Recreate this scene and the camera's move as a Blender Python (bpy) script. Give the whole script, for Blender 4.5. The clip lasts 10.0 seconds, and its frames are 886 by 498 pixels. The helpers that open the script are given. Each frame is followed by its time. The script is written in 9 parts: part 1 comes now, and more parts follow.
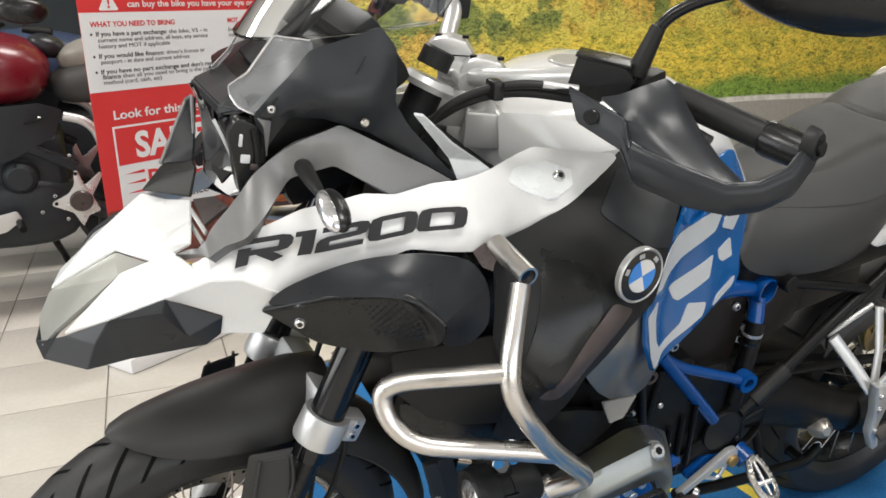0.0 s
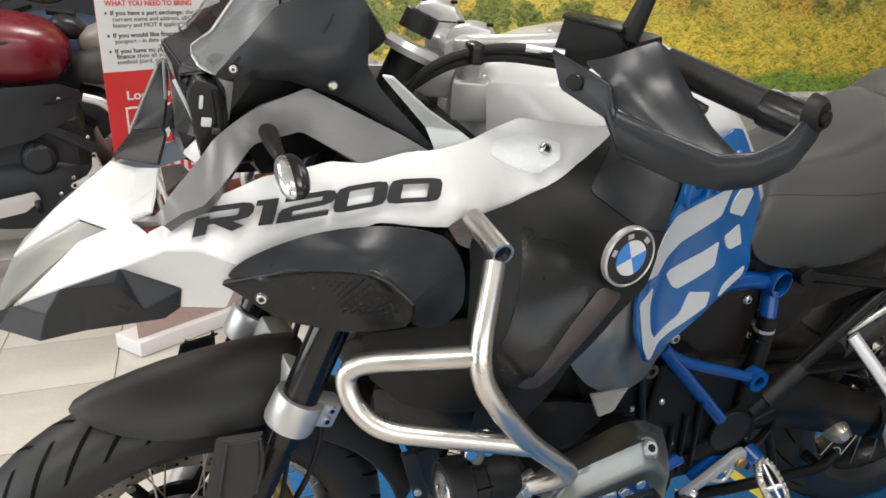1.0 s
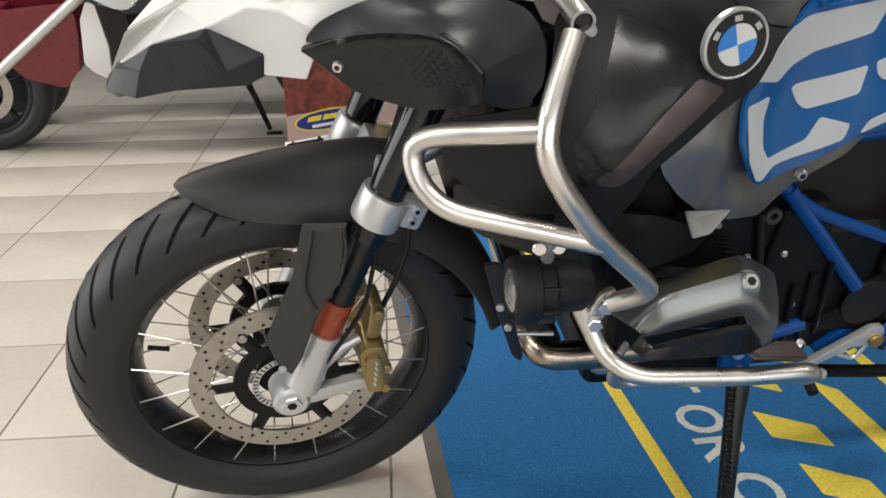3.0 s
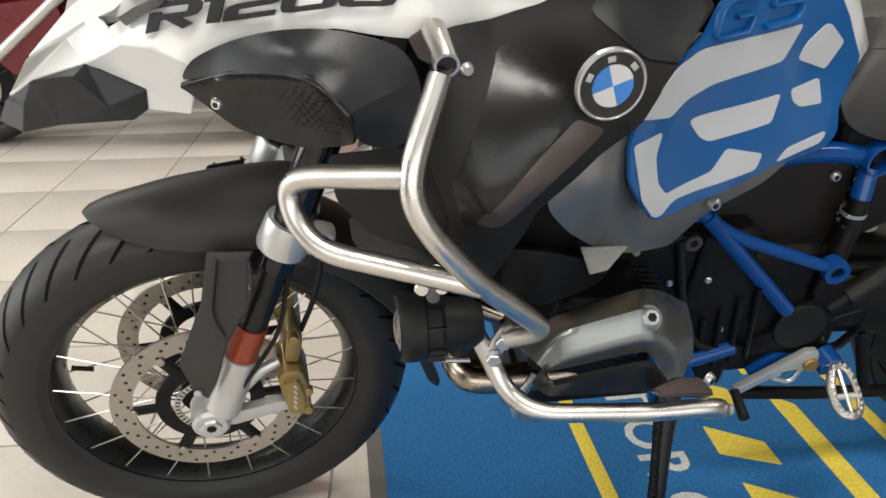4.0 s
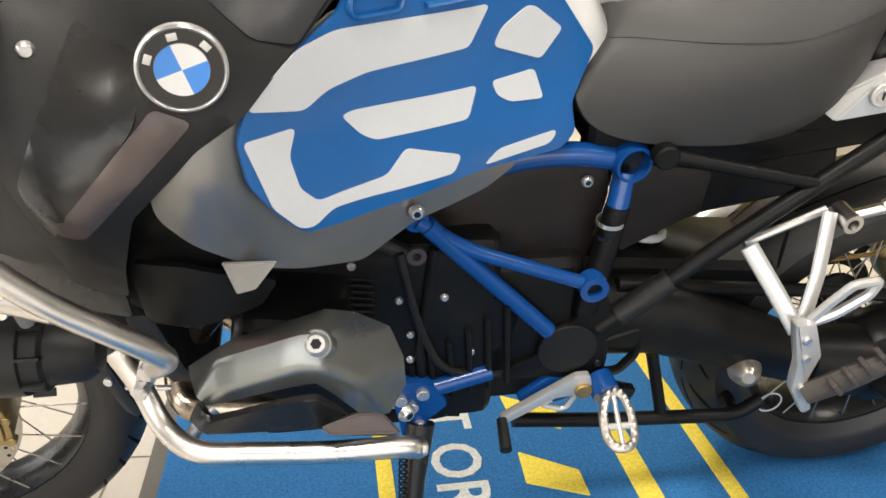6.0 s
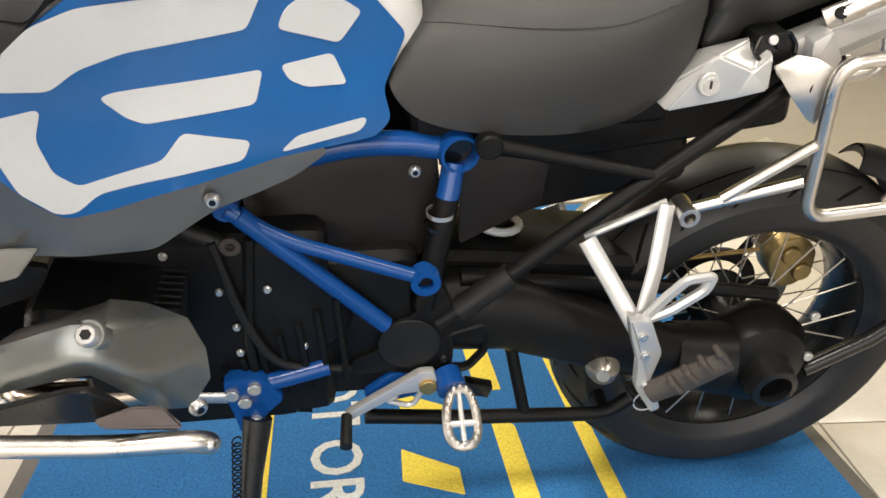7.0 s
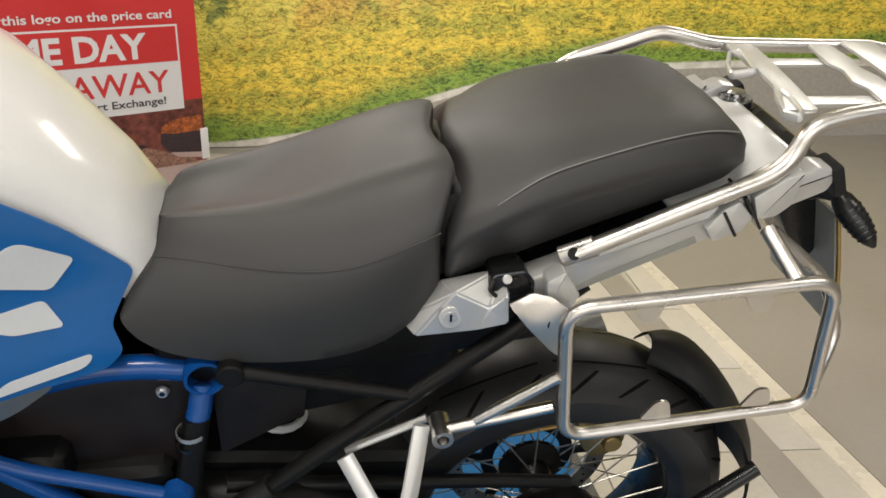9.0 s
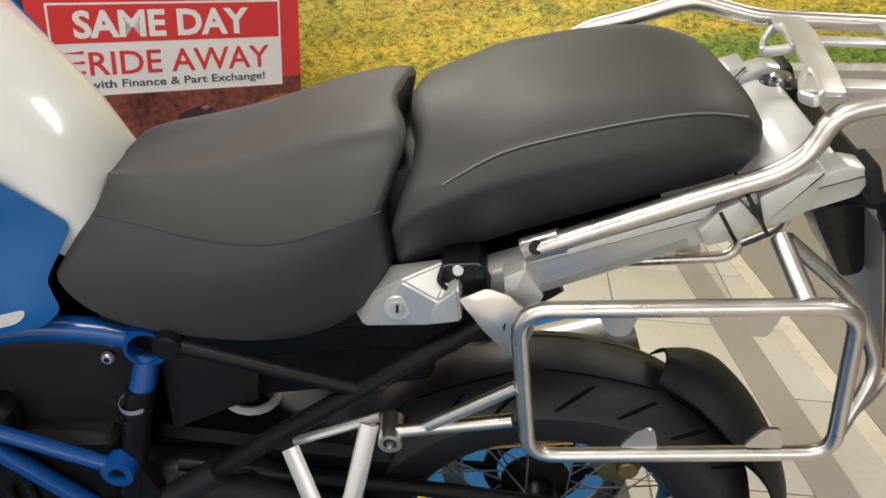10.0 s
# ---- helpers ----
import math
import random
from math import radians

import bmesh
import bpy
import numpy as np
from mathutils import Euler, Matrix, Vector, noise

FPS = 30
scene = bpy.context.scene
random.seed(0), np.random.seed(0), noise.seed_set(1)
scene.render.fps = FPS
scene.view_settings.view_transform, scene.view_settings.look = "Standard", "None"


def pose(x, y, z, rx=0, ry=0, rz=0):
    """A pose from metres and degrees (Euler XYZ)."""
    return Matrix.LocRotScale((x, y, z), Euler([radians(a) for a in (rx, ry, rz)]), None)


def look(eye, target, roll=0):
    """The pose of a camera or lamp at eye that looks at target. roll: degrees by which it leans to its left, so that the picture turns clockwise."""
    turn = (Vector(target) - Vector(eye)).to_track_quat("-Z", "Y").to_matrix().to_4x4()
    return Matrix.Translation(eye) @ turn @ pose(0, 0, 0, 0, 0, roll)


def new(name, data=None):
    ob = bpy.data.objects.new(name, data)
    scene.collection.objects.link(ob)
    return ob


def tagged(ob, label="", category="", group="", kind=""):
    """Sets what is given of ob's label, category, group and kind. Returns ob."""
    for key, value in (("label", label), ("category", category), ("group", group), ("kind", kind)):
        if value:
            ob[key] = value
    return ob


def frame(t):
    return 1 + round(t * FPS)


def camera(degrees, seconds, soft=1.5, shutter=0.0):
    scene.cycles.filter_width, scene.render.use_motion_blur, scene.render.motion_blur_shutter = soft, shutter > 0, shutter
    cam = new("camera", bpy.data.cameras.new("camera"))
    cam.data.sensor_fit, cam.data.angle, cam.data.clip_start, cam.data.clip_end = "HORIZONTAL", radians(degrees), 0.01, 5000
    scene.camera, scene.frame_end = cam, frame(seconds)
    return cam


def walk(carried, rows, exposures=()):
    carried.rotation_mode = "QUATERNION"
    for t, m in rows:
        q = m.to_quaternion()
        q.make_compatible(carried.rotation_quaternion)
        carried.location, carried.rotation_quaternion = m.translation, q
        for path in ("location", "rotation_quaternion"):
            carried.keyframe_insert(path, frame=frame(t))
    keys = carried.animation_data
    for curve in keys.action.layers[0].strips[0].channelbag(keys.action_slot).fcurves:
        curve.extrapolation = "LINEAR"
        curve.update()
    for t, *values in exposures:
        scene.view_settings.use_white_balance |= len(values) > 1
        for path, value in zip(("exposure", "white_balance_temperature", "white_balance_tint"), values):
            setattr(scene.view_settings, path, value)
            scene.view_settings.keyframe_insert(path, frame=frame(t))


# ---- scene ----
cam = camera(57.3, 10.0, soft=1.6)
# seconds, eye, target, roll
PATH = [
    (0, (-0.1199, -1.2995, 1.1964), (0.6777, 0.4449, 0.6300), -1.58),
    (0.5, (-0.0693, -1.2791, 1.2008), (0.6926, 0.4714, 0.6048), -1.22),
    (1, (-0.0330, -1.2783, 1.1528), (0.6854, 0.4982, 0.5802), -0.94),
    (1.5, (-0.0126, -1.2893, 1.0642), (0.6522, 0.4875, 0.4309), 0.30),
    (2, (0.0162, -1.3133, 1.0097), (0.4508, 0.5167, 0.3298), -0.35),
    (2.5, (0.0402, -1.3242, 0.9968), (0.3716, 0.5121, 0.2768), -0.57),
    (2.7, (0.0513, -1.3237, 0.9956), (0.3583, 0.5088, 0.2556), -0.55),
    (3.8, (0.1933, -1.3071, 1.0386), (0.4332, 0.5067, 0.2307), -0.67),
    (4, (0.2344, -1.3035, 1.0511), (0.4631, 0.5108, 0.2410), -0.87),
    (4.5, (0.3199, -1.2867, 1.0509), (0.5591, 0.5299, 0.2490), -0.88),
    (5, (0.4158, -1.2523, 1.0308), (0.6932, 0.5593, 0.2302), -0.36),
    (5.2, (0.4513, -1.2402, 1.0240), (0.7492, 0.5655, 0.2174), -0.25),
    (6.3, (0.6889, -1.2226, 0.9980), (0.9467, 0.5912, 0.1958), -0.01),
    (6.5, (0.7360, -1.2236, 0.9954), (0.9936, 0.5899, 0.1925), 0.06),
    (7, (0.8575, -1.2338, 0.9836), (1.1052, 0.5791, 0.1761), 0.12),
    (7.5, (0.9427, -1.2450, 0.9833), (1.1610, 0.5714, 0.1753), -0.31),
    (8, (0.9993, -1.2534, 1.0352), (1.2088, 0.5680, 0.2360), -0.58),
    (8.5, (1.0466, -1.2467, 1.1484), (1.3651, 0.5675, 0.3692), 1.07),
    (9, (1.1484, -1.1688, 1.2067), (1.4665, 0.6617, 0.4662), 1.48),
    (9.5, (1.2569, -1.0979, 1.2074), (1.5031, 0.7402, 0.4584), 1.70),
    (10, (1.3656, -1.0881, 1.1621), (1.3417, 0.7604, 0.3990), 2.12),
]
EXPOSURES = [(0, -0.32, 6250, 10), (1.5, -0.38, 6300, 10), (2.0, -0.36, 6350, 10), (2.5, -0.48, 6400, 10), (4.0, -0.40, 6450, 10), (4.5, -0.11, 6500, 10), (5.0, 0.08, 6550, 10), (6.5, 0.28, 6850, 12), (7.5, 0.16, 6900, 12), (8.0, 0.18, 6800, 11), (8.5, 0.09, 6650, 10), (9.0, -0.33, 6600, 10), (9.5, -0.40, 6600, 10), (10.0, -0.34, 6500, 10)]
walk(cam, [(t, look(eye, target, roll)) for t, eye, target, roll in PATH], EXPOSURES)

# ---- world and large lights ----
world = bpy.data.worlds.new("world")
scene.world = world
world.use_nodes = True
wn = world.node_tree.nodes
sky = wn.new("ShaderNodeTexSky")
sky.sky_type = "NISHITA"
sky.sun_disc = False
sky.sun_elevation, sky.sun_rotation = radians(38), radians(200)
wn["Background"].inputs["Strength"].default_value = 0.12
world.node_tree.links.new(sky.outputs["Color"], wn["Background"].inputs["Color"])


def area(name, where, target, sx, sy, watts, colour=(1, 1, 1)):
    data = bpy.data.lights.new(name, "AREA")
    data.shape, data.size, data.size_y, data.energy, data.color = "RECTANGLE", sx, sy, watts, colour
    ob = new(name, data)
    ob.matrix_world = look(where, target)
    return ob


# daylight through the shop windows, and the ceiling panels
area("window_daylight_front", (0.6, -5.35, 1.6), (0.6, 0, 0.6), 7.2, 2.5, 140, (1.0, 0.975, 0.94))
area("window_daylight_side", (-5.35, 0.5, 1.6), (0, 0.5, 0.6), 5.5, 2.5, 200, (1.0, 0.985, 0.96))
for lx in (-2.4, 0.6, 3.6):
    for ly in (-1.6, 1.9):
        area("ceiling_panel_light", (lx, ly, 3.16), (lx, ly, 0), 1.15, 0.55, 80 if lx < 3 else 40, (1.0, 0.95, 0.87))


# ---- materials ----
def material(name, base, rough=0.5, metal=0.0, vary=0.12, scale=18.0, fine=160.0, bump=0.05, spread=0.1, spec=0.5, coat=0.0):
    """A surface with grain at two scales in colour, gloss and relief."""
    m = bpy.data.materials.new(name)
    m.use_nodes = True
    nt = m.node_tree
    b = nt.nodes["Principled BSDF"]
    b.inputs["Metallic"].default_value = metal
    b.inputs["Specular IOR Level"].default_value = spec
    b.inputs["Coat Weight"].default_value = coat
    b.inputs["Coat Roughness"].default_value = 0.06
    co = nt.nodes.new("ShaderNodeTexCoord")
    big, small = nt.nodes.new("ShaderNodeTexNoise"), nt.nodes.new("ShaderNodeTexNoise")
    for n, s, d in ((big, scale, 4.0), (small, fine, 2.0)):
        n.inputs["Scale"].default_value, n.inputs["Detail"].default_value = s, d
        nt.links.new(co.outputs["Object"], n.inputs["Vector"])
    both = nt.nodes.new("ShaderNodeMath")
    both.operation = "ADD"
    nt.links.new(big.outputs["Fac"], both.inputs[0])
    nt.links.new(small.outputs["Fac"], both.inputs[1])
    ramp = nt.nodes.new("ShaderNodeMapRange")
    ramp.inputs["From Min"].default_value, ramp.inputs["From Max"].default_value = 0.6, 1.4
    ramp.inputs["To Min"].default_value, ramp.inputs["To Max"].default_value = 1 - vary, 1 + vary
    nt.links.new(both.outputs[0], ramp.inputs["Value"])
    tint = nt.nodes.new("ShaderNodeMix")
    tint.data_type, tint.blend_type = "RGBA", "MULTIPLY"
    tint.inputs["Factor"].default_value = 1.0
    tint.inputs["A"].default_value = (*base, 1)
    nt.links.new(ramp.outputs["Result"], tint.inputs["B"])
    nt.links.new(tint.outputs["Result"], b.inputs["Base Color"])
    rr = nt.nodes.new("ShaderNodeMapRange")
    rr.inputs["From Min"].default_value, rr.inputs["From Max"].default_value = 0.3, 0.7
    rr.inputs["To Min"].default_value, rr.inputs["To Max"].default_value = max(0.02, rough - spread), min(1, rough + spread)
    nt.links.new(big.outputs["Fac"], rr.inputs["Value"])
    nt.links.new(rr.outputs["Result"], b.inputs["Roughness"])
    if bump:
        bp = nt.nodes.new("ShaderNodeBump")
        bp.inputs["Strength"].default_value, bp.inputs["Distance"].default_value = bump, 0.002
        nt.links.new(small.outputs["Fac"], bp.inputs["Height"])
        nt.links.new(bp.outputs["Normal"], b.inputs["Normal"])
    return m


WHITE = material("white_paint", (0.64, 0.64, 0.635), 0.22, vary=0.02, bump=0.01, spread=0.04, coat=0.6)
BLUE = material("blue_paint", (0.006, 0.092, 0.300), 0.2, vary=0.06, bump=0.0, spread=0.04, spec=0.4)
FRAMEBLUE = material("blue_powder_coat", (0.0028, 0.049, 0.205), 0.2, vary=0.08, fine=300, bump=0.04, spread=0.05, spec=0.4)
DECAL = material("silver_grey_decal", (0.50, 0.52, 0.54), 0.35, vary=0.03, bump=0.01, spread=0.05)
TANKGREY = material("dark_metallic_grey_paint", (0.19, 0.19, 0.186), 0.33, vary=0.03, bump=0.0, spread=0.02, metal=0.7)
STRUT = material("granite_grey_paint", (0.14, 0.14, 0.14), 0.38, metal=0.3, vary=0.06, fine=400, bump=0.03)
SILVERPLASTIC = material("matt_silver_plastic", (0.29, 0.29, 0.265), 0.4, metal=0.35, vary=0.04, fine=400, bump=0.03)
BLACK = material("black_textured_plastic", (0.0082, 0.0085, 0.0090), 0.50, vary=0.15, fine=700, bump=0.12, spread=0.06, spec=0.24)
GREYBLACK = material("anthracite_plastic", (0.018, 0.0195, 0.0225), 0.33, vary=0.1, fine=600, bump=0.08, spread=0.06, spec=0.27)
SATIN = material("satin_black_plastic", (0.008, 0.0083, 0.0086), 0.28, vary=0.15, fine=500, bump=0.04, spread=0.06, spec=0.35)
DARKMETAL = material("black_coated_metal", (0.0054, 0.0054, 0.0056), 0.40, vary=0.3, fine=260, bump=0.12, spec=0.16)
BROWNBLACK = material("dark_brown_plastic", (0.009, 0.0068, 0.0063), 0.4, vary=0.15, fine=500, bump=0.06, spec=0.25)
BRONZE = material("bronze_grey_trim", (0.06, 0.047, 0.045), 0.35, vary=0.06, bump=0.02, metal=0.35)
GLOSSBLACK = material("gloss_black", (0.006, 0.006, 0.007), 0.12, vary=0.1, bump=0.0, spread=0.05)
STEEL = material("brushed_stainless", (0.60, 0.575, 0.545), 0.32, metal=1.0, vary=0.06, scale=25, fine=420, bump=0.05, spread=0.07)
CHROME = material("chrome", (0.75, 0.75, 0.75), 0.1, metal=1.0, vary=0.05, bump=0.0, spread=0.04)
ALU = material("silver_painted_aluminium", (0.53, 0.53, 0.525), 0.32, vary=0.025, fine=350, bump=0.03, spread=0.04, metal=0.55)
CASTSILVER = material("satin_cast_aluminium", (0.55, 0.55, 0.55), 0.32, metal=0.8, vary=0.07, fine=350, bump=0.08)
HEADGREY = material("grey_green_engine_paint", (0.215, 0.227, 0.22), 0.32, vary=0.07, fine=450, bump=0.05, spread=0.05, metal=0.85)
DISC = material("ground_brake_steel", (0.40, 0.37, 0.33), 0.36, metal=0.9, vary=0.12, scale=30, fine=400, bump=0.05)
GOLD = material("gold_anodised", (0.32, 0.235, 0.1), 0.38, metal=0.75, vary=0.14, fine=240, bump=0.06)
RUBBER = material("tyre_rubber", (0.0145, 0.0145, 0.0148), 0.46, vary=0.2, scale=9, fine=260, bump=0.12, spread=0.08, spec=0.38)
# near-black for strips that draw the shade in the tread grooves
GROOVESHADE = material("tread_groove_shade_tone", (0.003, 0.003, 0.003), 0.8, bump=0.0, spec=0.1)
SOFTRUBBER = material("black_rubber", (0.008, 0.008, 0.008), 0.5, vary=0.2, fine=300, bump=0.1, spec=0.3)
VINYL = material("black_grained_vinyl", (0.027, 0.0268, 0.0265), 0.54, vary=0.1, scale=10, fine=900, bump=0.16, spread=0.05)
VINYLSIDE = material("black_smooth_vinyl", (0.026, 0.0255, 0.025), 0.5, vary=0.1, scale=10, fine=700, bump=0.1, spread=0.05)
MATTEBLACK = material("matt_dark_plastic", (0.021, 0.0205, 0.0195), 0.52, vary=0.12, fine=800, bump=0.12, spread=0.05, spec=0.42)
# footrest rubber, its lit brown put into the base colour
LITRUBBER = material("brown_rubber_lit_tone", (0.050, 0.042, 0.037), 0.6, vary=0.25, fine=200, bump=0.2)
SEAM = material("grey_stitching", (0.16, 0.155, 0.15), 0.6, bump=0.05)
ORANGE = material("orange_reflector", (0.26, 0.04, 0.012), 0.28, vary=0.12, fine=500, bump=0.3)
EXHAUST = material("heat_tinted_pipe", (0.36, 0.30, 0.24), 0.24, metal=1.0, vary=0.25, scale=14, bump=0.05)
RED = material("red_paint", (0.12, 0.007, 0.014), 0.32, vary=0.1, bump=0.0, coat=0.15)
LETTER = material("dark_grey_lettering", (0.018, 0.018, 0.020), 0.55, bump=0.02, spec=0.25)
EMBLEMBLUE = material("emblem_blue", (0.02, 0.20, 0.62), 0.25, vary=0.04, bump=0.0, coat=0.5)
BRASS = material("brass", (0.45, 0.30, 0.12), 0.35, metal=0.9, bump=0.03)
LAMPMIRROR = material("lamp_mirror", (0.06, 0.06, 0.065), 0.10, metal=1.0, vary=0.25, scale=60, bump=0.15)
LENS = material("lamp_reflector", (0.7, 0.7, 0.72), 0.15, metal=0.9, vary=0.25, scale=60, bump=0.2)


def glass(name, tint=(1, 1, 1), rough=0.02, clear=0.75):
    m = bpy.data.materials.new(name)
    m.use_nodes = True
    nt = m.node_tree
    out = nt.nodes["Material Output"]
    nt.nodes.remove(nt.nodes["Principled BSDF"])
    tr, gl, fr, mx = (nt.nodes.new("ShaderNode" + k) for k in ("BsdfTransparent", "BsdfGlossy", "Fresnel", "MixShader"))
    tr.inputs["Color"].default_value = (*[c * clear for c in tint], 1)
    gl.inputs["Roughness"].default_value = rough
    fr.inputs["IOR"].default_value = 1.5
    for a, b in ((fr.outputs[0], mx.inputs[0]), (tr.outputs[0], mx.inputs[1]), (gl.outputs[0], mx.inputs[2]), (mx.outputs[0], out.inputs["Surface"])):
        nt.links.new(a, b)
    return m


def frosted(name, tint, clear):
    """Milky clear plastic: part lets the light through, part scatters it."""
    m = material(name, tint, 0.25, vary=0.06, fine=300, bump=0.02)
    nt = m.node_tree
    tr, mx = nt.nodes.new("ShaderNodeBsdfTransparent"), nt.nodes.new("ShaderNodeMixShader")
    mx.inputs[0].default_value = clear
    nt.links.new(nt.nodes["Principled BSDF"].outputs[0], mx.inputs[1])
    nt.links.new(tr.outputs[0], mx.inputs[2])
    nt.links.new(mx.outputs[0], nt.nodes["Material Output"].inputs["Surface"])
    return m


CLEAR = glass("clear_windscreen", (0.97, 0.98, 1.0), 0.03, 0.95)
SMOKE = frosted("frosted_deflector", (0.62, 0.64, 0.65), 0.45)
HAZE = frosted("screen_foot_plastic", (0.30, 0.31, 0.32), 0.72)
LAMPGLASS = glass("lamp_glass", (1, 1, 1), 0.03, 0.9)


# ---- mesh tools ----
def part(name, bm, mat, parent=None, label="", sharp=35):
    me = bpy.data.meshes.new(name)
    bm.normal_update()
    bm.to_mesh(me)
    bm.free()
    me.materials.append(mat)
    me.shade_smooth()
    me.set_sharp_from_angle(angle=radians(sharp))
    ob = new(name, me)
    if parent:
        ob.parent = parent
    if label:
        tagged(ob, label)
    return ob


def flip(bm):
    """Mirror to the other side of the machine."""
    for v in bm.verts:
        v.co.y = -v.co.y
    bmesh.ops.reverse_faces(bm, faces=bm.faces[:])
    return bm


def rounded(points, r, steps=5, closed=False):
    """A polyline whose corners are rounded; r is one radius or one for each point."""
    pts = [Vector(p) for p in points]
    n, out = len(pts), []
    for i, p in enumerate(pts):
        rad = r[i] if isinstance(r, (list, tuple)) else r
        if rad <= 0 or (not closed and i in (0, n - 1)):
            out.append(p)
            continue
        a, b = pts[i - 1] - p, pts[(i + 1) % n] - p
        ra, rb = min(rad, a.length * 0.48), min(rad, b.length * 0.48)
        pa, pb = p + a.normalized() * ra, p + b.normalized() * rb
        for k in range(steps + 1):
            t = k / steps
            out.append(pa * (1 - t) ** 2 + p * 2 * t * (1 - t) + pb * t * t)
    return out


def sweep(bm, pts, r, seg=12, closed=False, caps=True, flat=1.0, side=None):
    """A round (or flattened) bar along a line of points."""
    pts = [Vector(p) for p in pts]
    n = len(pts)
    rings, up = [], None
    for i, p in enumerate(pts):
        a = pts[(i - 1) % n] if closed or i else pts[0]
        b = pts[(i + 1) % n] if closed or i < n - 1 else pts[-1]
        d = (b - a).normalized()
        if up is None:
            up = Vector(side) if side else (Vector((0, 0, 1)) if abs(d.z) < 0.9 else Vector((1, 0, 0)))
        up = (up - d * up.dot(d)).normalized()
        w = d.cross(up)
        rad = r[i] if isinstance(r, (list, tuple)) else r
        rings.append([bm.verts.new(p + rad * (math.cos(2 * math.pi * k / seg) * up + flat * math.sin(2 * math.pi * k / seg) * w)) for k in range(seg)])
    for i in range(n if closed else n - 1):
        A, B = rings[i], rings[(i + 1) % n]
        for k in range(seg):
            bm.faces.new((A[k], A[(k + 1) % seg], B[(k + 1) % seg], B[k]))
    if caps and not closed:
        bm.faces.new(rings[0][::-1])
        bm.faces.new(rings[-1])
    bmesh.ops.recalc_face_normals(bm, faces=bm.faces[:])
    return bm


def bar(pts, r, bend=0.03, seg=12, **kw):
    return sweep(bmesh.new(), rounded(pts, bend) if bend else pts, r, seg, **kw)


def box(bm, size, m=None, bevel=0.004, seg=2):
    got = bmesh.ops.create_cube(bm, size=1.0)
    vs = got["verts"]
    bmesh.ops.scale(bm, vec=size, verts=vs)
    if bevel:
        es = list({e for v in vs for e in v.link_edges})
        res = bmesh.ops.bevel(bm, geom=es, offset=bevel, segments=seg, affect="EDGES", profile=0.6)
        vs = list({v for f in res["faces"] for v in f.verts} | {v for v in vs if v.is_valid})
    if m is not None:
        bmesh.ops.transform(bm, matrix=m, verts=vs)
    return bm


def lathe(profile, seg=40, axis="y", m=None, bm=None):
    """Turn (radius, along) pairs round an axis through the origin."""
    bm = bm or bmesh.new()
    rings = []
    for r, h in profile:
        ring = []
        for k in range(seg):
            a = 2 * math.pi * k / seg
            c, s = r * math.cos(a), r * math.sin(a)
            co = {"y": (c, h, s), "z": (c, s, h), "x": (h, c, s)}[axis]
            ring.append(bm.verts.new((m @ Vector(co)) if m else co))
        rings.append(ring)
    for A, B in zip(rings, rings[1:]):
        for k in range(seg):
            bm.faces.new((A[k], A[(k + 1) % seg], B[(k + 1) % seg], B[k]))
    if profile[0][0] > 1e-6 and profile[0] != profile[-1]:
        bm.faces.new(rings[0])
        bm.faces.new(rings[-1])
    bmesh.ops.remove_doubles(bm, verts=bm.verts[:], dist=1e-6)
    bmesh.ops.recalc_face_normals(bm, faces=bm.faces[:])
    return bm


def disc_at(bm, where, r, h, axis, seg=16, r2=None, bevel=0.15):
    """A short turned boss with a softened rim, standing on a point along an axis."""
    q = Vector(axis).to_track_quat("Z", "Y").to_matrix().to_4x4()
    b = min(r, abs(h)) * bevel
    r2 = r2 or r
    return lathe([(0, 0), (r, 0), (r2, h - b), (max(r2 - b, 1e-4), h), (0, h)], seg, "z", Matrix.Translation(where) @ q, bm)


def prism(outline, y0, y1, bevel=0.0, bm=None, plane="xz"):
    """A plate: an outline in a plane, with thickness across it."""
    bm = bm or bmesh.new()
    put = {"xz": lambda a, b, h: (a, h, b), "xy": lambda a, b, h: (a, b, h), "yz": lambda a, b, h: (h, a, b)}[plane]
    lo = [bm.verts.new(put(a, b, y0)) for a, b in outline]
    hi = [bm.verts.new(put(a, b, y1)) for a, b in outline]
    faces = [bm.faces.new(lo), bm.faces.new(hi[::-1])]
    n = len(outline)
    for k in range(n):
        faces.append(bm.faces.new((lo[k], hi[k], hi[(k + 1) % n], lo[(k + 1) % n])))
    bmesh.ops.recalc_face_normals(bm, faces=faces)
    if bevel:
        es = list(set(faces[0].edges) | set(faces[1].edges))
        bmesh.ops.bevel(bm, geom=es, offset=bevel, segments=2, affect="EDGES", profile=0.6)
    return bm


def smooth_outline(pts, r, steps=5):
    return [(p.x, p.y) for p in rounded([(a, b, 0) for a, b in pts], r, steps, closed=True)]


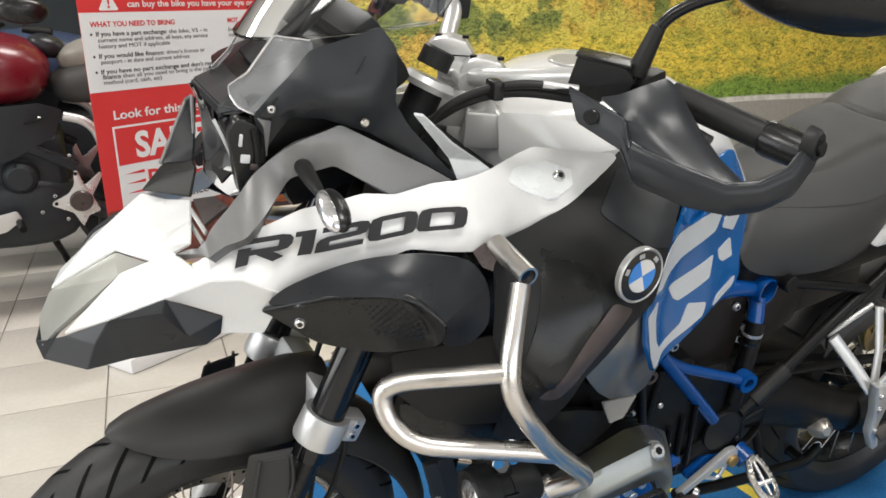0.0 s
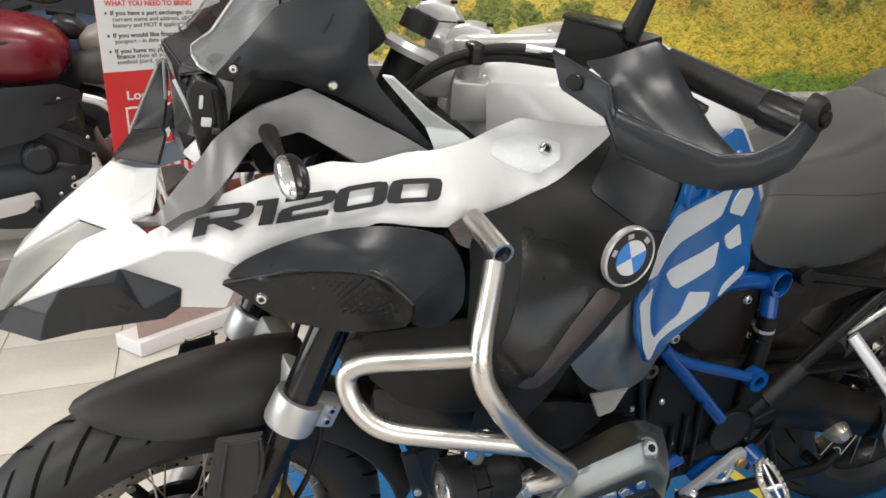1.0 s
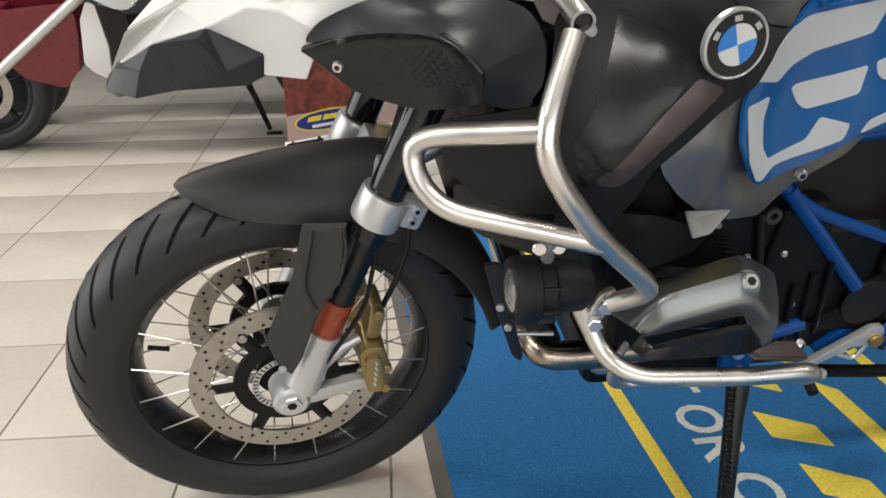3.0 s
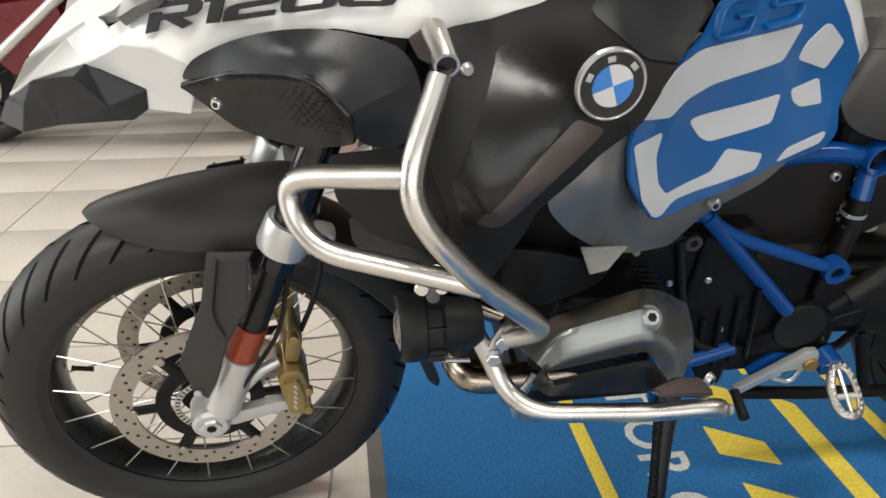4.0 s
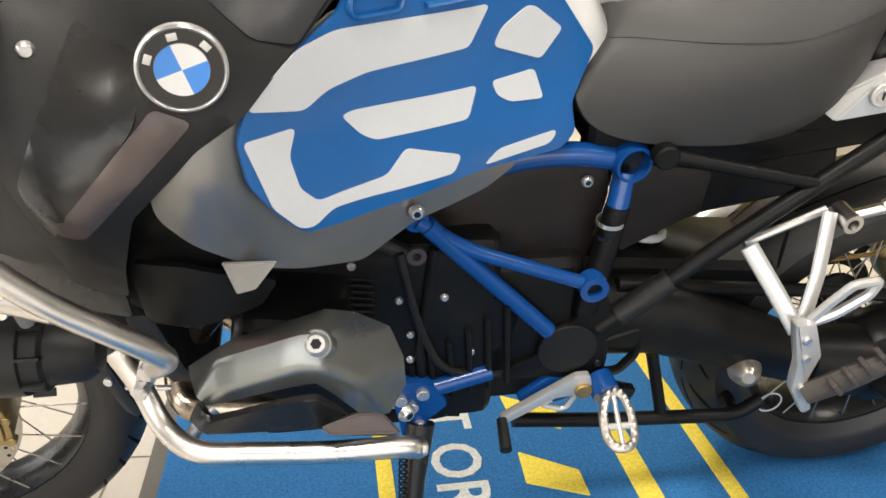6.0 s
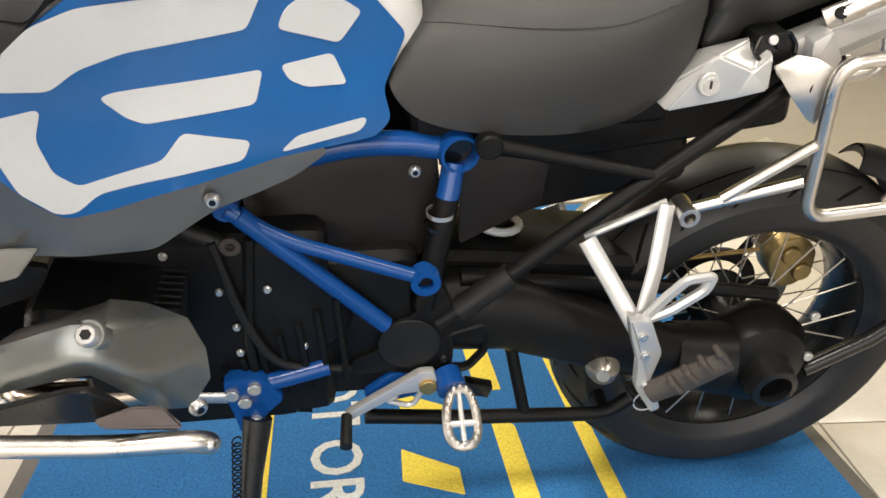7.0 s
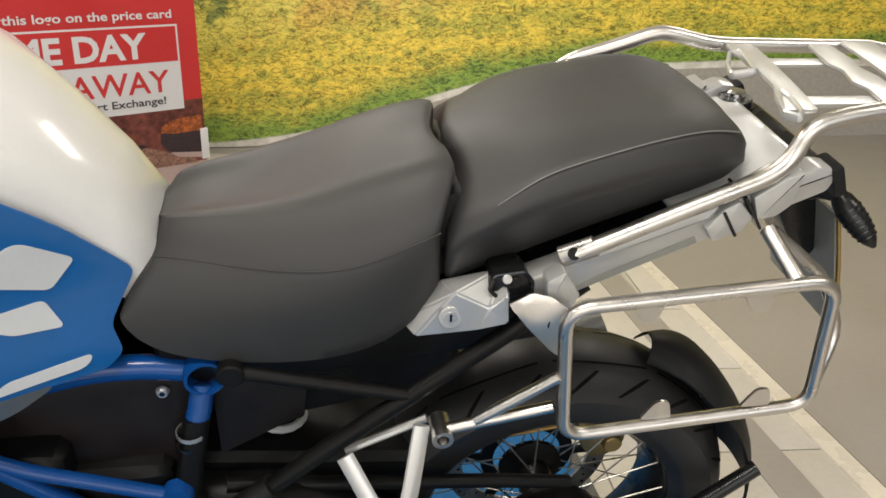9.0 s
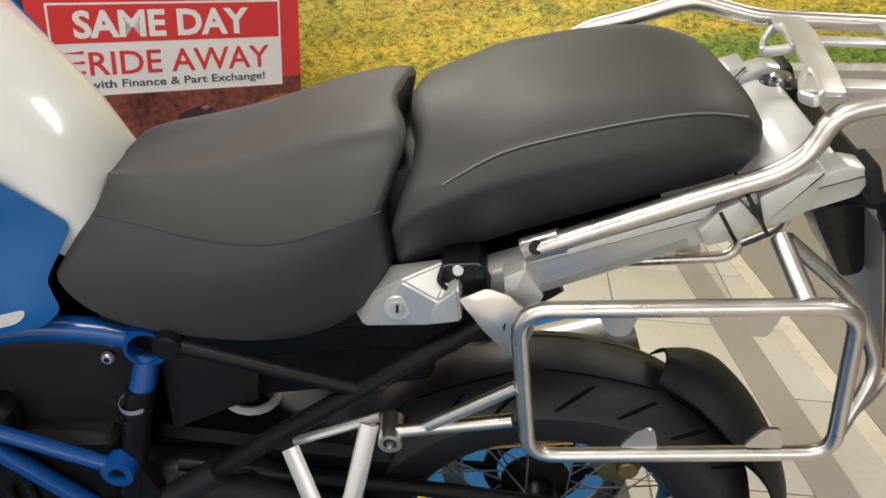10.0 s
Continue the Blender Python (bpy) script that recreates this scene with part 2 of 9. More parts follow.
class Sheet:
    """A smooth bulging surface y(x, z) through a few control points."""

    def __init__(self, pts):
        self.p = np.array([(p[0], p[2]) for p in pts], float)
        n = len(pts)
        r = np.linalg.norm(self.p[:, None] - self.p[None], axis=-1)
        a = np.zeros((n + 3, n + 3))
        a[:n, :n] = self._k(r) + 1e-6 * np.eye(n)
        a[:n, n], a[n, :n] = 1, 1
        a[:n, n + 1 :], a[n + 1 :, :n] = self.p, self.p.T
        self.w = np.linalg.solve(a + 1e-9 * np.eye(n + 3), np.r_[[p[1] for p in pts], 0, 0, 0])

    @staticmethod
    def _k(r):
        return np.where(r > 0, r * r * np.log(r + 1e-12), 0)

    def __call__(self, x, z):
        r = np.hypot(self.p[:, 0] - x, self.p[:, 1] - z)
        n = len(self.p)
        return float(self.w[:n] @ self._k(r) + self.w[n] + self.w[n + 1] * x + self.w[n + 2] * z)


from mathutils.geometry import delaunay_2d_cdt


def inside(x, z, poly):
    hit = False
    for (ax, az), (bx, bz) in zip(poly, poly[1:] + poly[:1]):
        if (az > z) != (bz > z) and x < (bx - ax) * (z - az) / (bz - az) + ax:
            hit = not hit
    return hit


def skin(outline, radius=0.012, thick=0.004, grid=0.02, sheet=None, inner=(), lift=0.0, edge=0.0025, flat=None):
    """A moulded panel: an outline of (x, y, z) corners, filled with a smooth surface, with thickness and a rolled rim."""
    sheet = sheet or Sheet(list(outline) + list(inner))
    poly = smooth_outline([(p[0], p[2]) for p in outline], radius)
    dense = []
    for a, b in zip(poly, poly[1:] + poly[:1]):
        n = max(1, int(math.dist(a, b) / grid))
        dense += [(a[0] + (b[0] - a[0]) * k / n, a[1] + (b[1] - a[1]) * k / n) for k in range(n)]
    clean = [dense[0]]
    for p in dense[1:]:
        if math.dist(p, clean[-1]) > 8e-4:
            clean.append(p)
    if math.dist(clean[0], clean[-1]) < 8e-4:
        clean.pop()
    n = len(clean)
    xs, zs = [p[0] for p in clean], [p[1] for p in clean]
    pts = [Vector(p) for p in clean]
    x = min(xs) + grid * 0.5
    row = 0
    while x < max(xs):
        z = min(zs) + grid * (0.5 if row % 2 else 0.25)
        while z < max(zs):
            if inside(x, z, clean) and min((x - a) ** 2 + (z - b) ** 2 for a, b in clean) > (grid * 0.45) ** 2:
                pts.append(Vector((x, z)))
            z += grid
        x += grid * 0.87
        row += 1
    vs, _, fs, *_ = delaunay_2d_cdt(pts, [(k, (k + 1) % n) for k in range(n)], [list(range(n))], 1, 1e-6)
    bm = bmesh.new()
    away = -1 if np.mean([p[1] for p in outline]) < 0 else 1
    top = [bm.verts.new((v.x, sheet(v.x, v.y) + away * lift, v.y)) for v in vs]
    for f in fs:
        bm.faces.new([top[k] for k in f])
    bmesh.ops.recalc_face_normals(bm, faces=bm.faces[:])
    if sum(f.normal.y * f.calc_area() for f in bm.faces) * away < 0:
        bmesh.ops.reverse_faces(bm, faces=bm.faces[:])
    bm.normal_update()
    rim = [e for e in bm.edges if e.is_boundary]
    rimv = {v for e in rim for v in e.verts}
    ups = list(bm.faces)
    nor = {v: v.normal.copy() for v in bm.verts}
    low = {v: bm.verts.new(v.co - nor[v] * thick) for v in list(bm.verts)}
    for f in ups:
        bm.faces.new([low[v] for v in f.verts][::-1])
    for e in rim:
        a, b = e.verts
        f = e.link_faces[0]
        loop = [l for l in f.loops if l.edge == e][0]
        a, b = loop.vert, loop.link_loop_next.vert
        bm.faces.new((b, a, low[a], low[b]))
    if edge:
        mid = Vector((np.mean(xs), 0, np.mean(zs)))
        for v in rimv:
            v.co -= nor[v] * edge * 0.6
    return bm


def cage(pts, faces, thick=0.004, soft=0.0012, heart=(0.1, 0.0, 0.9), bm=None, fold=0.0):
    """A faceted moulding: named corners, faces by name, thickness inwards and softened folds (or, with fold, creases for a rounding modifier)."""
    one = bmesh.new()
    crease = one.edges.layers.float.new("crease_edge")
    v = {k: one.verts.new(p) for k, p in pts.items()}
    for f in faces:
        one.faces.new([v[k] for k in f.split()])
    bmesh.ops.recalc_face_normals(one, faces=one.faces[:])
    if sum(f.normal.dot(f.calc_center_median() - Vector(heart)) * f.calc_area() for f in one.faces) < 0:
        bmesh.ops.reverse_faces(one, faces=one.faces[:])
    if not fold:
        bmesh.ops.triangulate(one, faces=one.faces[:])
    one.normal_update()
    nor = {p: p.normal.copy() for p in one.verts}
    rim = [e for e in one.edges if e.is_boundary]
    ups = list(one.faces)
    low = {p: one.verts.new(p.co - nor[p] * thick) for p in list(one.verts)}
    for f in ups:
        one.faces.new([low[p] for p in f.verts][::-1])
    for e in rim:
        loop = e.link_loops[0]
        a, b = loop.vert, loop.link_loop_next.vert
        one.faces.new((b, a, low[a], low[b]))
    one.normal_update()
    if fold:
        for e in one.edges:
            if len(e.link_faces) == 2 and e.calc_face_angle(0) > 0.16:
                e[crease] = fold
        for e in rim:
            e[crease] = max(fold, 0.8)
    elif soft:
        bmesh.ops.bevel(one, geom=[e for e in one.edges if len(e.link_faces) == 2 and e.calc_face_angle(0) > 0.16], offset=soft, segments=2, affect="EDGES", clamp_overlap=True)
    if bm is None:
        return one
    me = bpy.data.meshes.new("join")
    one.to_mesh(me)
    bm.from_mesh(me)
    bpy.data.meshes.remove(me)
    return bm


def rounding(ob, levels=2):
    mod = ob.modifiers.new("soft", "SUBSURF")
    mod.levels = mod.render_levels = levels
    return ob


def screw(parent, where, axis, r=0.007, mat=None, name="screw", socket=True):
    bm = disc_at(bmesh.new(), where, r, r * 0.7, axis, 14, r * 0.85, 0.3)
    ob = part(name, bm, mat or CHROME, parent)
    if socket:
        ax = Vector(axis).normalized()
        s = disc_at(bmesh.new(), Vector(where) + ax * r * 0.66, r * 0.45, r * 0.08, axis, 6)
        part("socket", s, GLOSSBLACK, ob)
    return ob


def empty(name, m=None):
    ob = new(name)
    ob.empty_display_size = 0.1
    if m is not None:
        ob.matrix_world = m
    return ob


# ---- the showroom ----
def tile_material(name, base, vary):
    m = material(name, base, 0.16, vary=0.06, scale=5, fine=60, bump=0.03, spread=0.07)
    nt = m.node_tree
    info, mr, mix = nt.nodes.new("ShaderNodeObjectInfo"), nt.nodes.new("ShaderNodeMapRange"), nt.nodes.new("ShaderNodeMix")
    mr.inputs["To Min"].default_value, mr.inputs["To Max"].default_value = 1 - vary, 1 + vary
    mix.data_type, mix.blend_type = "RGBA", "MULTIPLY"
    mix.inputs["Factor"].default_value = 1
    b = nt.nodes["Principled BSDF"]
    src = b.inputs["Base Color"].links[0].from_socket
    nt.links.new(info.outputs["Random"], mr.inputs["Value"])
    nt.links.new(src, mix.inputs["A"])
    nt.links.new(mr.outputs["Result"], mix.inputs["B"])
    nt.links.new(mix.outputs["Result"], b.inputs["Base Color"])
    return m


BEIGE = tile_material("beige_glazed_tile", (0.50, 0.47, 0.42), 0.05)
GREYTILE = material("grey_road_print_vinyl", (0.29, 0.265, 0.235), 0.40, vary=0.05, scale=2.5, fine=60, bump=0.02)
GROUT = material("cement_grout", (0.27, 0.25, 0.22), 0.85, vary=0.2, fine=120, bump=0.3)
# for unseen room walls, darkened so black panels reflect less white
PAINTWALL = material("toned_down_room_wall", (0.38, 0.37, 0.35), 0.7, vary=0.05, scale=2, fine=200, bump=0.1)
# far walls lie in shade; that darkness is put into the base colour
DARKWALL = material("blue_grey_wall_dark_for_shade", (0.050, 0.060, 0.068), 0.7, vary=0.15, scale=1.2, fine=80, bump=0.05)
CEIL = material("white_ceiling_board", (0.72, 0.72, 0.70), 0.8, vary=0.04, scale=3, bump=0.1)
FRAMEALU = material("white_window_frame", (0.7, 0.7, 0.7), 0.4, vary=0.03)
TRIMSTRIP = material("pale_floor_trim", (0.62, 0.57, 0.48), 0.3, vary=0.08, scale=10)

TURN = Matrix.Rotation(radians(-4.5), 4, "Z")
X0, X1, Y0, Y1, ZC = -5.5, 8.5, -5.5, 7.0, 3.2


def slab(name, x0, x1, y0, y1, z0, z1, mat, label=""):
    bm = box(bmesh.new(), (x1 - x0, y1 - y0, z1 - z0), Matrix.Translation(((x0 + x1) / 2, (y0 + y1) / 2, (z0 + z1) / 2)), 0)
    return tagged(part(name, bm, mat), label, kind="structure")


floor = slab("floor", X0, X1, Y0, Y1, -0.2, -0.006, GROUT, "beige glazed floor tiles with grey cement joints")
slab("ceiling", X0, X1, Y0, Y1, ZC, ZC + 0.15, CEIL, "white board ceiling over the showroom")
slab("wall_east", X1, X1 + 0.2, Y0, Y1, -0.2, ZC + 0.15, PAINTWALL, "plain end wall added out of view, toned down to dim reflections")
slab("wall_north", X0, X1, Y1, Y1 + 0.2, -0.2, ZC + 0.15, DARKWALL, "back wall of the showroom, its shade set as dark blue-grey")


def window_wall(name, along, place, lo, hi, thick, panes):
    """A wall with one long window: sill wall, lintel, two piers, frame bars."""
    sill, head = 0.35, 2.85
    root = empty(name)
    tagged(root, "wall with a long shop window, added out of view and toned down", kind="structure")

    def piece(nm, a, b, z0, z1, t0, t1, mat):
        size = (b - a, t1 - t0, z1 - z0) if along == "x" else (t1 - t0, b - a, z1 - z0)
        mid = ((a + b) / 2, (t0 + t1) / 2, (z0 + z1) / 2) if along == "x" else ((t0 + t1) / 2, (a + b) / 2, (z0 + z1) / 2)
        return part(nm, box(bmesh.new(), size, Matrix.Translation(mid), 0), mat, root)

    t0, t1 = place - thick, place
    piece("sill_wall", lo, hi, -0.2, sill, t0, t1, PAINTWALL)
    piece("lintel", lo, hi, head, ZC + 0.15, t0, t1, PAINTWALL)
    piece("pier", lo, lo + 1.0, sill, head, t0, t1, PAINTWALL)
    piece("pier", hi - 1.0, hi, sill, head, t0, t1, PAINTWALL)
    w = (hi - lo - 2.0) / panes
    for k in range(panes + 1):
        x = lo + 1.0 + k * w
        piece("mullion", x - 0.03, x + 0.03, sill, head, t0 + 0.05, t1 - 0.05, FRAMEALU)
    return root


window_wall("wall_south", "x", Y0, X0, X1, 0.2, 7)
window_wall("wall_west", "y", X0, Y0, Y1, 0.2, 6)
for lx in (-2.4, 0.6, 3.6):
    for ly in (-1.6, 1.9):
        fx = tagged(empty("ceiling_light", Matrix.Translation((lx, ly, ZC))), "square white ceiling light panel set in the ceiling", "ceiling light", "ceiling lights")
        part("frame", prism([(-0.62, -0.32), (0.62, -0.32), (0.62, 0.32), (-0.62, 0.32)], -0.025, -0.001, 0.004, plane="xy"), FRAMEALU, fx)

# the printed landscape on the wall: bushes, a yellow meadow, a green verge, a pale kerb line and a grey road
mural = bpy.data.materials.new("printed_meadow")
mural.use_nodes = True
mt = mural.node_tree
mb = mt.nodes["Principled BSDF"]
mb.inputs["Roughness"].default_value = 0.38


def node(kind, **vals):
    n = mt.nodes.new("ShaderNode" + kind)
    for k, v in vals.items():
        n.inputs[k.replace("_", " ")].default_value = v
    return n


def calc(op, a, b=None, clamp=False):
    n = mt.nodes.new("ShaderNodeMath")
    n.operation, n.use_clamp = op, clamp
    for k, v in enumerate((a, b)):
        if v is None:
            continue
        if isinstance(v, (int, float)):
            n.inputs[k].default_value = v
        else:
            mt.links.new(v, n.inputs[k])
    return n.outputs[0]


def noise_at(scale, detail, rough=0.6, stretch=(1, 1, 1), distort=0.0):
    mp = mt.nodes.new("ShaderNodeMapping")
    mp.inputs["Scale"].default_value = stretch
    mt.links.new(mco.outputs["Object"], mp.inputs["Vector"])
    n = node("TexNoise", Scale=scale, Detail=detail, Roughness=rough, Distortion=distort)
    mt.links.new(mp.outputs[0], n.inputs["Vector"])
    return n.outputs["Fac"]


def blend(fac, a, b):
    n = mt.nodes.new("ShaderNodeMix")
    n.data_type = "RGBA"
    for s, v in ((n.inputs["Factor"], fac), (n.inputs["A"], a), (n.inputs["B"], b)):
        if isinstance(v, tuple):
            s.default_value = (*v, 1)
        elif isinstance(v, (int, float)):
            s.default_value = v
        else:
            mt.links.new(v, s)
    return n.outputs["Result"]


def step(value, lo, hi):
    n = mt.nodes.new("ShaderNodeMapRange")
    n.interpolation_type = "SMOOTHSTEP"
    n.inputs["From Min"].default_value, n.inputs["From Max"].default_value = lo, hi
    mt.links.new(value, n.inputs["Value"])
    return n.outputs["Result"]


mco = mt.nodes.new("ShaderNodeTexCoord")
sep = mt.nodes.new("ShaderNodeSeparateXYZ")
mt.links.new(mco.outputs["Object"], sep.inputs[0])
mx, mz = sep.outputs["X"], sep.outputs["Z"]
# the verge line climbs from the floor and flattens out
curve = mt.nodes.new("ShaderNodeFloatCurve")
cp = curve.mapping.curves[0]
cp.points[0].location, cp.points[1].location = (0.0, 0.0), (1.0, 0.50)
cp.points.new(0.06, 0.02)
cp.points.new(0.28, 0.40)
cp.points.new(0.50, 0.47)
cp.points.new(0.75, 0.42)
curve.mapping.update()
mt.links.new(calc("DIVIDE", mx, 8.0), curve.inputs["Value"])
height = calc("SUBTRACT", mz, curve.outputs["Value"])
wob = calc("MULTIPLY", calc("SUBTRACT", noise_at(2.2, 5), 0.5), 0.34)
rag = calc("ADD", height, wob)
blades = noise_at(17, 7, 0.75, (0.8, 1, 1.6), 1.8)
fine = noise_at(62, 5, 0.8, (0.8, 1, 1.6), 1.4)
clump = noise_at(4.2, 6, 0.72, (0.8, 1, 1.5), 0.6)
patch = noise_at(11, 5, 0.7, (0.7, 1, 1.5), 0.8)
grain = calc("ADD", calc("MULTIPLY", blades, 0.55), calc("MULTIPLY", fine, 0.45))
mix1 = step(grain, 0.41, 0.57)
dark = step(grain, 0.42, 0.47)
yellow = blend(mix1, (0.42, 0.31, 0.03), (0.92, 0.70, 0.10))
olive = blend(mix1, (0.13, 0.14, 0.015), (0.58, 0.52, 0.08))
meadow = blend(step(calc("ADD", calc("MULTIPLY", clump, 0.5), calc("MULTIPLY", patch, 0.5)), 0.42, 0.55), olive, yellow)
verge = blend(mix1, (0.05, 0.115, 0.02), (0.30, 0.43, 0.07))
bush = blend(mix1, (0.025, 0.045, 0.014), (0.26, 0.30, 0.07))
rust = blend(mix1, (0.20, 0.13, 0.02), (0.74, 0.50, 0.10))
field = blend(mix1, (0.30, 0.27, 0.03), (0.72, 0.62, 0.13))
upper = blend(step(noise_at(1.5, 5, 0.65), 0.44, 0.52), rust, field)
upper = blend(step(noise_at(1.9, 5, 0.65, (1, 1, 1.3)), 0.50, 0.56), upper, bush)
land = blend(step(rag, 0.10, 0.24), verge, meadow)
land = blend(step(rag, 0.42, 0.70), land, upper)
land = blend(dark, blend(0.62, land, (0.04, 0.05, 0.01)), land)
roadc = blend(step(noise_at(40, 4), 0.3, 0.7), (0.34, 0.315, 0.28), (0.40, 0.375, 0.335))
line = blend(step(noise_at(14, 3), 0.25, 0.7), (0.55, 0.52, 0.46), (0.80, 0.77, 0.70))
jag = calc("ADD", height, calc("MULTIPLY", calc("SUBTRACT", noise_at(30, 3), 0.5), 0.008))
pic = blend(step(jag, -0.022, -0.016), roadc, line)
pic = blend(step(jag, 0.014, 0.03), pic, land)
mt.links.new(pic, mb.inputs["Base Color"])

WALLY = 3.5
wall_mural = slab("wall_mural", 0.0, X1 - 0.35, 0.0, 0.12, 0.0, ZC, mural, "wall covered with a printed meadow and country road")
wall_mural.location = (0.35, WALLY, 0)
slab("wall_partition", 0.20, 0.348, WALLY, Y1, -0.2, ZC, DARKWALL, "partition wall end behind the banner, its shade set as dark blue-grey")

# the grey printed floor and its pale strips beside the tiles
slab("floor_vinyl", 2.46, X1, Y0, WALLY, -0.006, 0.004, GREYTILE, "grey printed vinyl floor beside the tiles")
slab("trim", 2.40, 2.455, Y0, WALLY, -0.006, 0.006, TRIMSTRIP, "pale strip between tiles and vinyl floor")
slab("floor_strip", 2.19, 2.29, -0.4, WALLY, -0.002, 0.004, GREYTILE, "grey strip laid across the floor tiles")

# the carpet runner
CARPET = material("blue_loop_carpet", (0.022, 0.125, 0.305), 0.9, vary=0.45, scale=170, fine=420, bump=0.9, spec=0.15)
CARPETYELLOW = material("yellow_carpet_inlay", (0.70, 0.56, 0.08), 0.9, vary=0.3, scale=150, fine=420, bump=0.9, spec=0.15)
CARPETWHITE = material("pale_grey_carpet_inlay", (0.52, 0.55, 0.53), 0.9, vary=0.3, scale=150, fine=420, bump=0.9, spec=0.15)
CARPETEDGE = material("grey_rubber_carpet_edge", (0.09, 0.085, 0.075), 0.75, vary=0.15, fine=200, bump=0.2)
rug = tagged(empty("carpet"), "blue show carpet with yellow stripes and pale lettering", "carpet")
RX0, RX1, RY0, RY1 = 0.275, 1.745, -1.35, 1.28
part("carpet_sheet", prism(smooth_outline([(RX0, RY0), (RX1, RY0), (RX1, RY1), (RX0, RY1)], 0.02), 0.0, 0.006, 0.002, plane="xy"), CARPET, rug)
part("border", prism(smooth_outline([(RX0 - 0.032, RY0 - 0.03), (RX1 + 0.03, RY0 - 0.03), (RX1 + 0.03, RY1 + 0.03), (RX0 - 0.032, RY1 + 0.03)], 0.025), 0.0, 0.0035, 0.001, plane="xy"), CARPETEDGE, rug)


def inlay(pts, mat=None, nm="stripe"):
    part(nm, prism(smooth_outline(pts, 0.004, 3), 0.004, 0.0075, 0.0008, plane="xy"), mat or CARPETYELLOW, rug)


inlay([(0.672, -1.1), (0.702, -1.1), (0.705, 1.05), (0.675, 1.05)])
inlay([(1.300, -1.1), (1.332, -1.1), (1.332, 1.05), (1.300, 1.05)])
inlay([(1.137, -1.0), (1.182, -1.0), (1.182, 0.075), (1.137, 0.125)])
inlay([(1.125, 0.205), (1.180, 0.205), (1.175, 0.95), (1.125, 0.95)])
inlay([(0.950, 0.030), (1.052, -0.040), (1.052, -0.112), (0.945, -0.062)], nm="chevron")
inlay([(0.955, 0.225), (1.062, 0.155), (1.055, 0.088), (0.960, 0.150)], nm="chevron")
inlay([(0.950, -0.150), (1.052, -0.220), (1.052, -0.300), (0.945, -0.240)], nm="chevron")


def text_mesh(body, size, spacing=1.0, bold=0.0, align="LEFT"):
    cu = bpy.data.curves.new("text", "FONT")
    cu.body, cu.size, cu.space_character, cu.offset, cu.align_x = body, size, spacing, bold, align
    cu.resolution_u = 3
    ob = bpy.data.objects.new("text", cu)
    scene.collection.objects.link(ob)
    dg = bpy.context.evaluated_depsgraph_get()
    me = bpy.data.meshes.new_from_object(ob.evaluated_get(dg))
    bm = bmesh.new()
    bm.from_mesh(me)
    bpy.data.objects.remove(ob)
    bpy.data.curves.remove(cu)
    bpy.data.meshes.remove(me)
    return bm


def lay(bm, m, depth):
    """Give flat lettering a little body and put it in place."""
    got = bmesh.ops.extrude_face_region(bm, geom=bm.faces[:])
    bmesh.ops.translate(bm, vec=(0, 0, depth), verts=[g for g in got["geom"] if isinstance(g, bmesh.types.BMVert)])
    bmesh.ops.recalc_face_normals(bm, faces=bm.faces[:])
    bmesh.ops.transform(bm, matrix=m, verts=bm.verts[:])
    return bm


for ch, cy in zip("MOTORC", (0.43, 0.31, 0.20, 0.078, -0.035, -0.155)):
    bm = text_mesh(ch, 0.135, bold=0.002)
    part("letter", lay(bm, pose(0.782, cy, 0.0045, 0, 0, -90), 0.003), CARPETWHITE, rug)

# ---- the roll-up banner ----
BANRED = material("red_banner_print", (0.60, 0.035, 0.035), 0.38, vary=0.05, scale=6, bump=0.02)
BANWHITE = material("white_banner_print", (0.72, 0.70, 0.70), 0.38, vary=0.03, scale=6, bump=0.02)
BANTEXT = material("dark_print", (0.06, 0.05, 0.05), 0.45, vary=0.05)
BANPIC = material("brown_red_picture_print", (0.17, 0.045, 0.030), 0.38, vary=0.85, scale=7, fine=40, bump=0.02)
BANROAD = material("pink_grey_picture_print", (0.46, 0.33, 0.30), 0.38, vary=0.12, scale=9, bump=0.02)
BANDARK = material("dark_picture_print", (0.04, 0.022, 0.025), 0.38, vary=0.4, scale=30)
LOGOBLUE = material("logo_blue_print", (0.02, 0.035, 0.22), 0.3, vary=0.1)
LOGOYELLOW = material("logo_yellow_print", (0.72, 0.58, 0.03), 0.3, vary=0.1)
BW = 0.915
banner = tagged(empty("banner_stand", pose(-0.038, 1.565, 0, 90, 0, 29.9)), "red and white roll-up banner stand with printed notices", "banner")


def sheet_rect(nm, u0, u1, v0, v1, d, mat, h=0.0006):
    return part(nm, prism([(u0, v0), (u1, v0), (u1, v1), (u0, v1)], d, d + h, 0, plane="xy"), mat, banner)


sheet_rect("print", 0, BW, 0.055, 2.02, 0.0, BANRED, 0.0015)
sheet_rect("notice_panel", 0, BW, 0.968, 1.216, 0.0016, BANWHITE)
sheet_rect("picture", 0, BW, 0.335, 0.575, 0.0016, BANPIC)
sheet_rect("picture_road", 0, BW, 0.055, 0.335, 0.0016, BANROAD)
sheet_rect("card_edge", 0.060, 0.842, 0.545, 0.853, 0.0023, BANWHITE)
sheet_rect("card_red", 0.067, 0.835, 0.722, 0.846, 0.003, BANRED)


